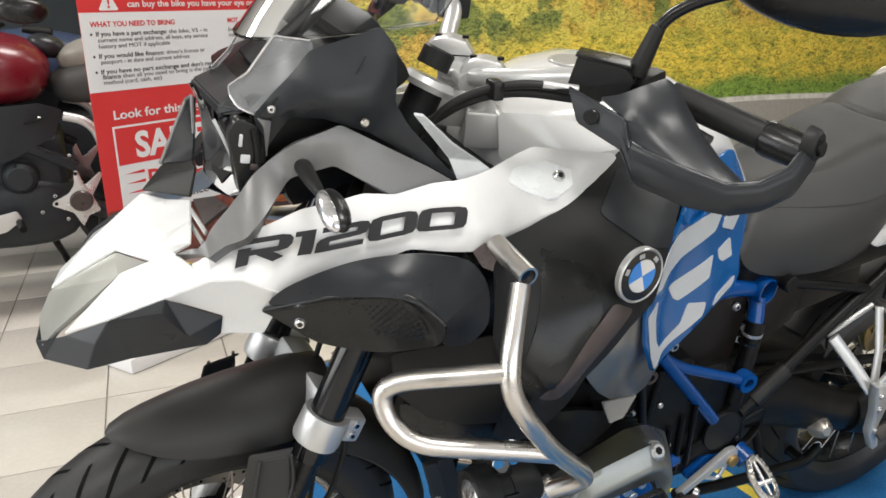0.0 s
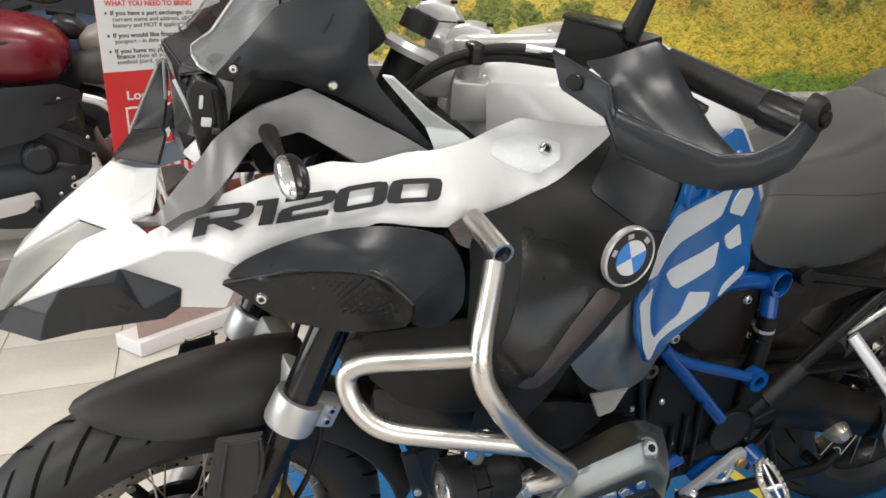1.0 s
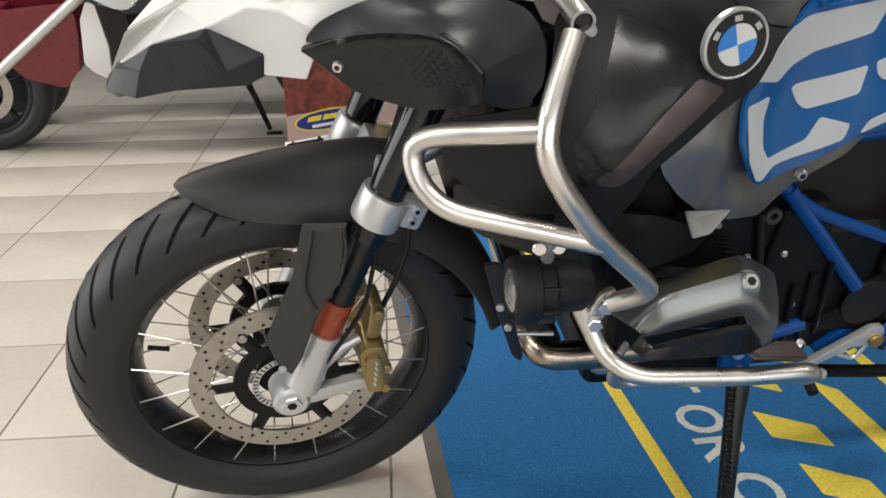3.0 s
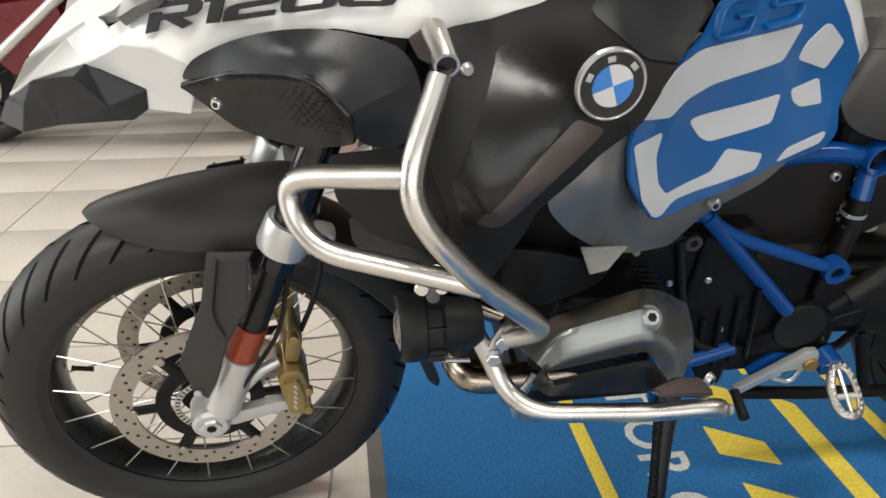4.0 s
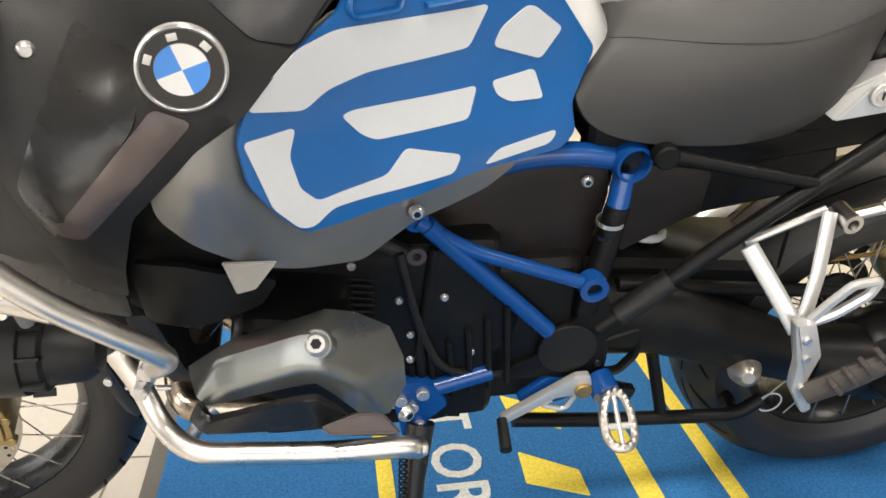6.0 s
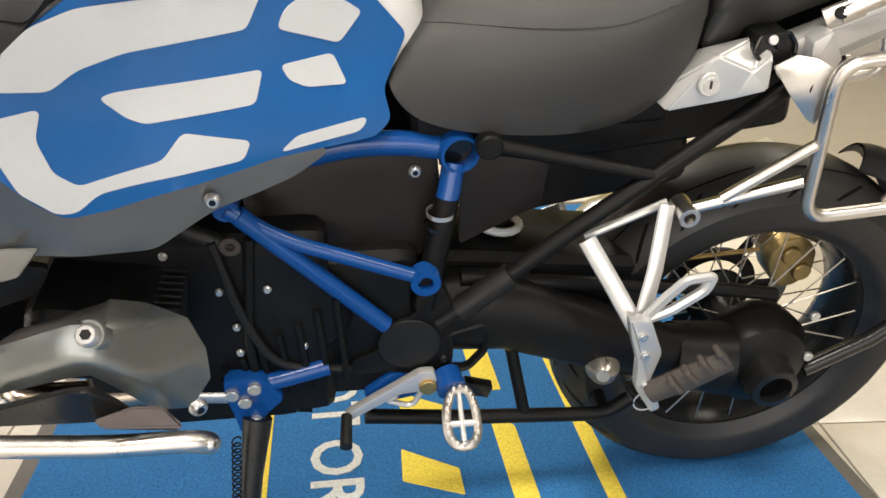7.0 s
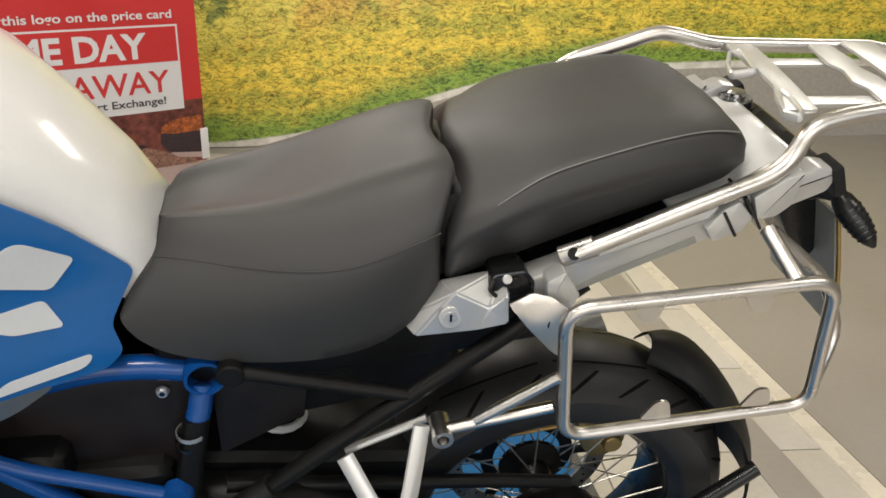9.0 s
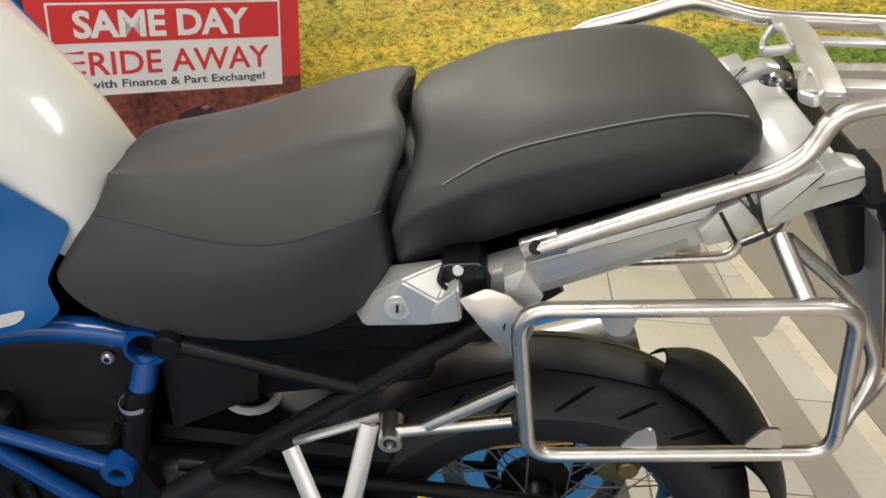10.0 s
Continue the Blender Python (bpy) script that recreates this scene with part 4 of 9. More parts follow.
def fender_sections(a0, a1, n, r_of, hw_of, drop_of, thick=0.004):
    """A curved mudguard round the front wheel: an arched strip with thickness."""
    bm, rows, low = bmesh.new(), [], []
    for i in range(n + 1):
        f = i / n
        a = radians(a0 + (a1 - a0) * f)
        r, hw, drop = r_of(f), hw_of(f), drop_of(f)
        row, lrow = [], []
        for k in range(13):
            u = -1 + 2 * k / 12
            rr = r - drop * abs(u) ** 2.6
            row.append(bm.verts.new((rr * math.cos(a), hw * math.sin(u * 1.35) / math.sin(1.35), 0.325 + rr * math.sin(a))))
            rr -= thick
            lrow.append(bm.verts.new((rr * math.cos(a), hw * 0.96 * math.sin(u * 1.35) / math.sin(1.35), 0.325 + rr * math.sin(a))))
        rows.append(row)
        low.append(lrow)
    for i in range(n):
        for k in range(12):
            bm.faces.new((rows[i][k], rows[i][k + 1], rows[i + 1][k + 1], rows[i + 1][k]))
            bm.faces.new((low[i][k + 1], low[i][k], low[i + 1][k], low[i + 1][k + 1]))
        for k in (0, 12):
            bm.faces.new((rows[i][k], low[i][k], low[i + 1][k], rows[i + 1][k]))
    for i in (0, n):
        for k in range(12):
            bm.faces.new((rows[i][k], rows[i][k + 1], low[i][k + 1], low[i][k]))
    bmesh.ops.recalc_face_normals(bm, faces=bm.faces[:])
    return bm


def mudguard():
    """A flat-topped wedge over the tyre with a drooping lower edge and a pointed front."""
    bm, rows, low = bmesh.new(), [], []
    for x, zc, hw, ze in ((-0.128, 0.668, 0.004, 0.667), (-0.120, 0.673, 0.020, 0.666), (-0.098, 0.681, 0.040, 0.657), (-0.070, 0.688, 0.055, 0.647), (-0.035, 0.696, 0.067, 0.638), (0.0, 0.702, 0.075, 0.634), (0.05, 0.708, 0.080, 0.630), (0.10, 0.711, 0.081, 0.628), (0.15, 0.711, 0.080, 0.628), (0.19, 0.703, 0.078, 0.628)):
        row, lrow = [], []
        for k in range(15):
            u = -1 + 2 * k / 14
            y, z = hw * math.sin(u * 1.45) / math.sin(1.45), zc + (ze - zc) * abs(u) ** 1.55
            row.append(bm.verts.new((x, y, z)))
            lrow.append(bm.verts.new((x + 0.003, y * 0.95, z - 0.004)))
        rows.append(row)
        low.append(lrow)
    for i in range(len(rows) - 1):
        for k in range(14):
            bm.faces.new((rows[i][k], rows[i][k + 1], rows[i + 1][k + 1], rows[i + 1][k]))
            bm.faces.new((low[i][k + 1], low[i][k], low[i + 1][k], low[i + 1][k + 1]))
        for k in (0, 14):
            bm.faces.new((rows[i][k], low[i][k], low[i + 1][k], rows[i + 1][k]))
    for i in (0, -1):
        for k in range(14):
            bm.faces.new((rows[i][k], rows[i][k + 1], low[i][k + 1], low[i][k]))
    bmesh.ops.recalc_face_normals(bm, faces=bm.faces[:])
    return bm


turned("front_mudguard", mudguard(), MATTEBLACK, None, "black plastic front mudguard", sharp=50)
turned("mudguard_flap", fender_sections(62, 8, 18, lambda f: 0.366 + 0.016 * f, lambda f: 0.080 - 0.004 * f, lambda f: 0.060 - 0.02 * f), MATTEBLACK, None, "black plastic mudguard rear flap")
GUARD = {"tl": (0.038, -0.112, 0.655), "tr": (0.100, -0.122, 0.655), "mr": (0.082, -0.146, 0.575), "lr": (0.047, -0.150, 0.524), "r2": (0.020, -0.146, 0.440), "toe": (0.002, -0.138, 0.400), "heel": (-0.018, -0.130, 0.420), "ll": (-0.030, -0.124, 0.466), "ml": (0.018, -0.120, 0.575), "cup_tl": (0.050, -0.122, 0.648), "cup_bl": (0.030, -0.134, 0.560), "cup_b": (0.044, -0.146, 0.530), "cup_tr": (0.092, -0.128, 0.648)}
turned_pair("fork_guard", lambda: cage(GUARD, ("tl cup_tl cup_bl ml", "tl tr cup_tr cup_tl", "cup_tl cup_tr mr cup_b cup_bl", "ml cup_bl cup_b lr r2 toe heel ll", "mr lr cup_b"), 0.004, 0.0016, (0.03, 0.0, 0.52)), MATTEBLACK, "black fork guard", sharp=24)
turned_pair("guard_rib", lambda: sweep(bmesh.new(), rounded([(0.050, -0.124, 0.650), (0.030, -0.136, 0.562), (0.044, -0.148, 0.530)], 0.02, 4), 0.0028, 8), MATTEBLACK)
turned_pair("guard_rib", lambda: sweep(bmesh.new(), rounded([(0.092, -0.131, 0.652), (0.094, -0.138, 0.610), (0.078, -0.147, 0.570)], 0.02, 4), 0.0028, 8), MATTEBLACK)
turned("guard_screw", disc_at(bmesh.new(), (-0.010, -0.136, 0.416), 0.006, 0.004, (0, -1, 0), 12), CASTSILVER)

# -- beak, headlight, fairing --
MID = -0.033  # the nose's own middle plane


def mirrored(pts):
    return {k: (x, 2 * MID - y, z) for k, (x, y, z) in pts.items()}


NOSE = {"tip": (-0.196, MID, 0.823), "keel": (-0.187, -0.088, 0.829), "lip": (-0.168, -0.098, 0.862), "chin": (-0.139, -0.150, 0.842), "cheek": (-0.127, -0.156, 0.879), "brow": (-0.109, -0.162, 0.911), "peak": (-0.044, -0.167, 0.931),
        "ear": (0.018, -0.180, 0.902), "lobe": (0.015, -0.177, 0.876), "jaw": (-0.003, -0.175, 0.863), "base": (-0.089, -0.165, 0.856), "fold": (-0.052, -0.190, 0.926), "fold_low": (-0.025, -0.187, 0.887), "fold_front": (-0.080, -0.182, 0.921),
        "foot": (-0.186, MID, 0.795), "well": (-0.158, -0.106, 0.868)}
NOSE_FACES = ("tip lip keel", "tip keel foot", "lip cheek chin keel", "lip well brow cheek", "cheek brow fold_front base chin", "fold_front fold fold_low jaw base", "brow peak fold fold_front", "peak ear lobe jaw fold_low fold")
for nm_pts in (NOSE, mirrored(NOSE)):
    part("beak_lower", cage(nm_pts, NOSE_FACES, 0.010, 0.0018, (-0.05, MID, 0.88)), GREYBLACK, bike, "anthracite lower beak trim", sharp=24)
CROWN = {"front": (-0.170, 0.012, 0.872), "out1": (-0.156, 0.044, 0.882), "out2": (-0.109, 0.034, 0.929), "out3": (-0.074, 0.046, 0.953), "out4": (-0.040, 0.064, 0.972), "crease": (-0.011, 0.045, 0.967), "rb": (0.015, -0.004, 0.983),
         "rb2": (0.007, -0.050, 0.973), "rb3": (-0.002, -0.100, 0.967), "strut": (-0.028, -0.132, 0.973), "apex": (-0.052, -0.112, 0.956), "valley": (-0.040, -0.066, 0.949), "low": (-0.025, -0.031, 0.950), "pane": (-0.086, 0.006, 0.918)}
beak = part("beak", cage(CROWN, ("front out1 out2 pane", "pane out2 out3", "pane out3 low", "out3 out4 crease low", "pane low valley", "pane valley apex", "low crease rb rb2", "low rb2 rb3 valley", "valley rb3 strut apex"), 0.004, 0.0012, (-0.05, MID, 0.80)), WHITE, bike, "white painted beak", sharp=14)
INLAY = {"a": (-0.171, 0.010, 0.871), "b": (-0.167, -0.082, 0.863), "c": (-0.088, -0.074, 0.921), "d": (-0.085, 0.004, 0.917), "apex": (-0.054, -0.110, 0.953), "g": (-0.190, 0.004, 0.835), "h": (-0.188, -0.066, 0.832)}
part("beak_inlay", cage(INLAY, ("a b c d", "d c apex", "a b h g"), 0.006, 0.0015, (-0.1, MID, 0.8)), SILVERPLASTIC, beak, "matt silver beak inlay", sharp=24)
insert = cage({"tip": (-0.040, 0.064, 0.976), "rb": (0.015, -0.004, 0.987), "rt": (0.030, 0.026, 1.016), "lt": (-0.006, 0.052, 1.001), "foot": (-0.012, 0.052, 1.012), "brow": (0.026, 0.030, 1.025)}, ("tip rb rt lt", "lt rt brow foot", "tip lt foot"), 0.005, 0.0015, (0.05, 0, 0.9))
part("beak_insert", insert, MATTEBLACK, beak, "matt black beak insert", sharp=24)
sail = cage({"foot": (-0.011, 0.060, 1.012), "top": (0.035, 0.092, 1.090), "rail": (0.041, 0.074, 1.099), "low": (0.037, 0.064, 1.045), "brow": (0.028, 0.034, 1.022)}, ("foot top rail low brow",), 0.005, 0.0015, (0.1, 0.0, 1.0))
part("inner_panel", sail, GREYBLACK, beak, "anthracite inner fairing panel")
part("panel_lip", bar([(-0.011, 0.061, 1.012), (0.034, 0.093, 1.090), (0.040, 0.076, 1.100), (0.037, 0.066, 1.050)], 0.0028, 0.004, 8), STRUT, beak)
ledge = cage({"a": (0.017, -0.012, 0.987), "b": (0.040, -0.040, 1.000), "c": (0.046, -0.105, 1.012), "d": (0.016, -0.100, 0.988)}, ("a b c d",), 0.004, 0.001, (0.05, -0.03, 0.9))
part("lamp_ledge", ledge, BRONZE, beak, "dull bronze ledge below the headlight")
for x, z in ((0.013, 0.979), (0.008, 0.966)):
    part("cooling_fin", cage({"a": (x, -0.020, z), "b": (x + 0.002, -0.118, z + 0.010), "c": (x, -0.118, z + 0.003), "d": (x - 0.003, -0.020, z - 0.006)}, ("a b c d",), 0.003, 0.0008, (0.1, -0.05, 0.9)), ALU, beak)

SIDE = [(-0.014, -0.164, 0.970), (0.044, -0.176, 1.003), (0.113, -0.192, 1.036), (0.185, -0.206, 1.053), (0.224, -0.214, 1.050), (0.270, -0.216, 1.060), (0.359, -0.204, 1.065),
        (0.43, -0.180, 1.078), (0.555, -0.190, 1.060), (0.575, -0.190, 1.037), (0.523, -0.212, 1.008), (0.480, -0.226, 0.988), (0.406, -0.232, 0.967), (0.372, -0.240, 0.980),
        (0.348, -0.255, 0.990), (0.319, -0.260, 0.980), (0.231, -0.245, 0.990), (0.147, -0.230, 0.962), (0.085, -0.214, 0.936), (0.038, -0.202, 0.958), (0.004, -0.194, 0.960)]
side_sheet = Sheet(SIDE + [(0.033, -0.187, 0.973), (0.124, -0.2185, 0.995), (0.185, -0.2315, 1.006), (0.299, -0.2535, 1.016), (0.306, -0.2415, 1.038)])
CHEEK = {"tip": (-0.159, -0.108, 0.873), "brow": (-0.109, -0.160, 0.912), "peak": (-0.044, -0.166, 0.931), "fold": (0.004, -0.195, 0.961), "strut": (-0.028, -0.134, 0.975), "side": (-0.085, -0.080, 0.929),
         "line": (0.038, -0.203, 0.960), "nook": (0.086, -0.214, 0.938), "under": (0.064, -0.190, 0.874), "lobe": (0.015, -0.176, 0.876), "ear": (0.018, -0.179, 0.902)}


def side_panel():
    bm = skin(SIDE, 0.006, 0.004, 0.016, sheet=side_sheet)
    return cage(CHEEK, ("tip brow peak fold strut side", "peak ear lobe under nook line fold"), 0.004, 0.001, (0.0, 0.0, 0.9), bm)


side_l = part("side_fairing", side_panel(), WHITE, bike, "white painted side fairing", sharp=24)
far = flip(skin(SIDE[2:18], 0.006, 0.004, 0.016, sheet=side_sheet))
bmesh.ops.translate(far, vec=(0, 2 * MID, 0), verts=far.verts[:])
FAR = {"tip": (-0.157, 0.042, 0.874), "brow": (-0.109, 0.094, 0.905), "peak": (-0.044, 0.100, 0.925), "end": (0.06, 0.130, 0.945), "rear": (0.115, 0.114, 1.020), "mid": (0.04, 0.086, 0.985), "out4": (-0.040, 0.066, 0.968), "out3": (-0.074, 0.048, 0.949), "out2": (-0.109, 0.036, 0.925)}
side_r = part("side_fairing", cage(FAR, ("tip brow out2", "brow peak out4 out3 out2", "peak end rear mid out4"), 0.004, 0.001, (0.0, 0.0, 0.9), far), WHITE, bike, "white painted side fairing", sharp=24)

# model lettering that follows the panel: broad slanted strokes
def stroke(bm, pts, wide, closed=False):
    """A flat ribbon with mitred corners along a line in the plane."""
    P2 = [Vector(p) for p in pts]
    n = len(P2)
    rows = []
    for i, p in enumerate(P2):
        a = (p - P2[i - 1]).normalized() if closed or i else (P2[1] - p).normalized()
        b = (P2[(i + 1) % n] - p).normalized() if closed or i < n - 1 else a
        na, nb = Vector((-a.y, a.x)), Vector((-b.y, b.x))
        m = (na + nb).normalized()
        m *= 1 / max(0.5, m.dot(na))
        hx, hy = wide
        rows.append([bm.verts.new((p.x + s * m.x * hx, p.y + s * m.y * hy, 0)) for s in (-1, 1)])
    for i in range(n if closed else n - 1):
        A, B = rows[i], rows[(i + 1) % n]
        bm.faces.new((A[0], A[1], B[1], B[0]))


ROUND0 = [(0.13, 0.14), (0.22, 0.105), (0.80, 0.105), (0.89, 0.14), (0.92, 0.25), (0.92, 0.75), (0.89, 0.86), (0.80, 0.895), (0.22, 0.895), (0.13, 0.86), (0.10, 0.75), (0.10, 0.25)]
GLYPHS = {
    "R": (1.10, [([(0.12, 0.0), (0.12, 0.45), (0.12, 0.66)], False), ([(0.0, 0.895), (0.84, 0.895), (0.93, 0.86), (0.97, 0.78), (0.97, 0.58), (0.93, 0.48), (0.84, 0.44), (0.02, 0.44)], False), ([(0.50, 0.40), (0.90, 0.0)], False)]),
    "1": (0.50, [([(0.0, 0.895), (0.28, 0.895), (0.28, 0.45), (0.28, 0.0)], False)]),
    "2": (1.08, [([(0.04, 0.895), (0.84, 0.895), (0.92, 0.86), (0.95, 0.78), (0.95, 0.66), (0.91, 0.57), (0.83, 0.535), (0.22, 0.50), (0.13, 0.46), (0.10, 0.38), (0.10, 0.105), (1.0, 0.105)], False)]),
    "0": (1.08, [(ROUND0, True)]),
}


def model_lettering():
    bm, x = bmesh.new(), 0.0
    for ch in "R1200":
        wide, lines = GLYPHS[ch]
        for pts, closed in lines:
            stroke(bm, [(x + a * 0.96, b) for a, b in pts], (0.135, 0.105), closed)
        x += wide
    bmesh.ops.subdivide_edges(bm, edges=[e for e in bm.edges if e.calc_length() > 0.2], cuts=3, use_grid_fill=True)
    bmesh.ops.triangulate(bm, faces=bm.faces[:])
    return bm, x


for pane, sgn in ((side_l, -1), (side_r, 1)):
    bm, w = model_lettering()
    for v in bm.verts:
        u, h = min(1.0, max(0.0, v.co.x / w)), v.co.y * 0.029
        if sgn > 0:
            u = 1 - u
        h *= 1 - 0.2 * u if sgn < 0 else 0.8 + 0.2 * u
        x, z = 0.033 + 0.266 * u + (0.36 * h if sgn < 0 else 0.011 - 0.36 * h), 0.973 + 0.043 * (1 - (1 - u) ** 1.6) + h
        v.co = (x, sgn * (-side_sheet(x, z) + 0.0085) + (2 * MID if sgn > 0 else 0), z)
    bmesh.ops.recalc_face_normals(bm, faces=bm.faces[:])
    bmesh.ops.solidify(bm, geom=bm.faces[:], thickness=0.002)
    bmesh.ops.recalc_face_normals(bm, faces=bm.faces[:])
    part("lettering", bm, LETTER, pane, "dark model lettering")
screw(bike, (0.470, -0.100, 1.055), (0, -1, 0.3), 0.008, ALU)

STRUT_PTS = [(-0.029, -0.138, 0.975), (-0.008, -0.148, 0.985), (0.012, -0.150, 1.003), (0.068, -0.144, 1.068), (0.122, -0.148, 1.104), (0.172, -0.156, 1.124), (0.277, -0.185, 1.070), (0.310, -0.195, 1.050), (0.229, -0.200, 1.042), (0.161, -0.165, 1.077), (0.111, -0.150, 1.060), (0.046, -0.192, 1.011), (0.004, -0.182, 0.989)]
strut = both("fairing_strut", lambda: skin(STRUT_PTS, 0.006, 0.014, 0.012, lift=0.006), STRUT, "granite grey angled fairing strut", mid=MID)
screw(bike, (0.196, -0.180, 1.130), (0, -1, 0.2), 0.0055, DISC, socket=False)

COCKPIT = [(0.144, -0.135, 1.207), (0.223, -0.155, 1.235), (0.242, -0.160, 1.210), (0.241, -0.165, 1.145), (0.256, -0.170, 1.118), (0.325, -0.190, 1.040), (0.206, -0.165, 1.112), (0.155, -0.152, 1.128), (0.118, -0.142, 1.130), (0.087, -0.130, 1.085), (0.077, -0.128, 1.132), (0.098, -0.131, 1.157)]
both("cockpit_panel", lambda: skin(COCKPIT, 0.006, 0.005, 0.016, inner=[(0.112, -0.148, 1.142), (0.160, -0.174, 1.150), (0.205, -0.182, 1.158), (0.17, -0.160, 1.185)]), GREYBLACK, "anthracite cockpit side panel", mid=MID)
screw(bike, (0.096, -0.142, 1.142), (-0.3, -1, 0.2), 0.005, CASTSILVER)
part("panel_slit", bar([(0.178, -0.168, 1.165), (0.200, -0.167, 1.205)], 0.0012, 0, 6), GLOSSBLACK, bike)
part("cockpit_core", box(bmesh.new(), (0.16, 0.24, 0.16), Matrix.Translation((0.17, 0, 1.10)) @ Matrix.Rotation(radians(-20), 4, "Y"), 0.02), DARKMETAL, bike)
part("display_pod", box(bmesh.new(), (0.045, 0.20, 0.10), Matrix.Translation((0.238, -0.02, 1.19)) @ Matrix.Rotation(radians(-35), 4, "Y"), 0.015), BLACK, bike)

# headlight: dark housing, twin reflectors, clear cover
hl = part("headlight", box(bmesh.new(), (0.070, 0.17, 0.125), Matrix.Translation((0.112, -0.030, 1.080)) @ Matrix.Rotation(radians(-6), 4, "Y"), 0.02), GLOSSBLACK, bike, "headlight unit with clear cover")
for y in (-0.066, 0.010):
    bowl = lathe([(0.006, 0.03), (0.014, 0.024), (0.023, 0.012), (0.028, 0.0), (0.030, 0.0), (0.026, 0.014), (0.0, 0.034)], 24, "x", Matrix.Translation((0.066, y, 1.090)))
    part("reflector", bowl, LAMPMIRROR, hl)
    part("bezel", cage({"a": (0.048, y - 0.040, 1.128), "b": (0.048, y + 0.034, 1.128), "c": (0.070, y + 0.034, 1.112), "d": (0.070, y - 0.036, 1.112)}, ("a b c d",), 0.003, 0.001, (0.1, y, 1.0)), GLOSSBLACK, hl)
    part("bezel", cage({"a": (0.042, y - 0.036, 1.040), "b": (0.042, y + 0.030, 1.040), "c": (0.070, y + 0.032, 1.066), "d": (0.070, y - 0.034, 1.066)}, ("a b c d",), 0.003, 0.001, (0.1, y, 1.2)), GLOSSBLACK, hl)
part("daylight_bar", box(bmesh.new(), (0.008, 0.010, 0.10), Matrix.Translation((0.050, -0.028, 1.085)), 0.003), LAMPMIRROR, hl)


def lamp_front(u, f):
    """Point on the clear cover: u across, f up."""
    y = (0.118 if u < 0 else 0.060) * u * (0.90 + 0.10 * math.sin(math.pi * f))
    return Vector((0.036 + (0.030 - 0.032 * f) * abs(u) ** 2.2 + 0.004 * math.sin(math.pi * f), y, 1.020 + 0.112 * f - 0.008 * u * u))


cover = bmesh.new()
rows = [[cover.verts.new(lamp_front(k / 6 - 1, i / 8)) for k in range(13)] for i in range(9)]
for A, B in zip(rows, rows[1:]):
    for k in range(12):
        cover.faces.new((A[k], A[k + 1], B[k + 1], B[k]))
part("lamp_cover", cover, LAMPGLASS, hl)
for u in (-1, 1):
    part("lamp_rim", sweep(bmesh.new(), [lamp_front(u, i / 10) + Vector((0.002, 0, 0)) for i in range(11)], 0.0022, 8), SMOKE, hl)
    part("lamp_seal", sweep(bmesh.new(), [lamp_front(u, i / 10) + Vector((0.012, 0, 0)) for i in range(11)], 0.007, 8), GLOSSBLACK, hl)
    for nm_, x, z, sx, sz in (("side_marker", 0.060, 1.106, 0.004, 0.015), ("side_marker", 0.064, 1.083, 0.011, 0.010), ("side_marker", 0.074, 1.072, 0.010, 0.008)):
        part(nm_, box(bmesh.new(), (sx, 0.005, sz), Matrix.Translation((x, -0.136 if u < 0 else 0.070, z)) @ Matrix.Rotation(radians(8), 4, "Y"), 0.0015), DECAL if z > 1.08 else BRONZE, hl)
    part("lamp_housing", prism(smooth_outline([(0.046, 1.112), (0.056, 1.132), (0.080, 1.122), (0.090, 1.10), (0.088, 1.03), (0.056, 1.035)], 0.008), *((-0.106, -0.133) if u < 0 else (0.040, 0.067)), 0.003), SATIN, hl)
    part("housing_rib", bar([(0.076, -0.134 if u < 0 else 0.068, 1.118), (0.079, -0.134 if u < 0 else 0.068, 1.095), (0.078, -0.134 if u < 0 else 0.068, 1.050)], 0.0045, 0.01, 8), BLACK, hl)
part("lamp_hood", cage({"a": (0.036, 0.056, 1.122), "b": (0.038, 0.050, 1.132), "c": (0.078, 0.040, 1.152), "d": (0.084, -0.060, 1.152), "e": (0.046, -0.092, 1.136), "f": (0.042, -0.096, 1.126), "g": (0.070, -0.110, 1.132)}, ("a b e f", "b c d e", "e d g f"), 0.006, 0.002, (0.1, 0, 1.05)), GREYBLACK, hl, "anthracite headlight hood", sharp=24)
for z in (1.118, 1.112, 1.106):
    part("hood_rib", bar([(0.064, -0.116, z), (0.078, -0.122, z - 0.003)], 0.0016, 0, 6), BLACK, hl)
part("screen_bridge", prism(smooth_outline([(0.096, 1.168), (0.124, 1.190), (0.152, 1.212), (0.172, 1.195), (0.130, 1.140)], 0.006), -0.050, 0.040, 0.005), BLACK, bike)
FOOT_EDGE = [(0.113, -0.090, 1.215), (0.148, -0.122, 1.215), (0.149, -0.126, 1.200), (0.113, -0.128, 1.166), (0.096, -0.127, 1.150), (0.079, -0.124, 1.133), (0.064, -0.105, 1.138), (0.058, -0.090, 1.150), (0.060, -0.076, 1.155), (0.082, -0.084, 1.172), (0.104, -0.088, 1.203)]
bases = both("screen_base", lambda: skin(FOOT_EDGE, 0.005, 0.004, 0.012, lift=0.005), HAZE, "smoked clear screen base panel", mid=MID)
for i, ob in enumerate(bases):
    rim = sweep(bmesh.new(), rounded([(x, y - 0.005, z) for x, y, z in FOOT_EDGE[5:] + FOOT_EDGE[:2]], 0.004), 0.0016, 6)
    if i:
        rim = flip(rim)
        bmesh.ops.translate(rim, vec=(0, 2 * MID, 0), verts=rim.verts[:])
    part("base_rim", rim, LENS, ob, "bright polished panel edge")
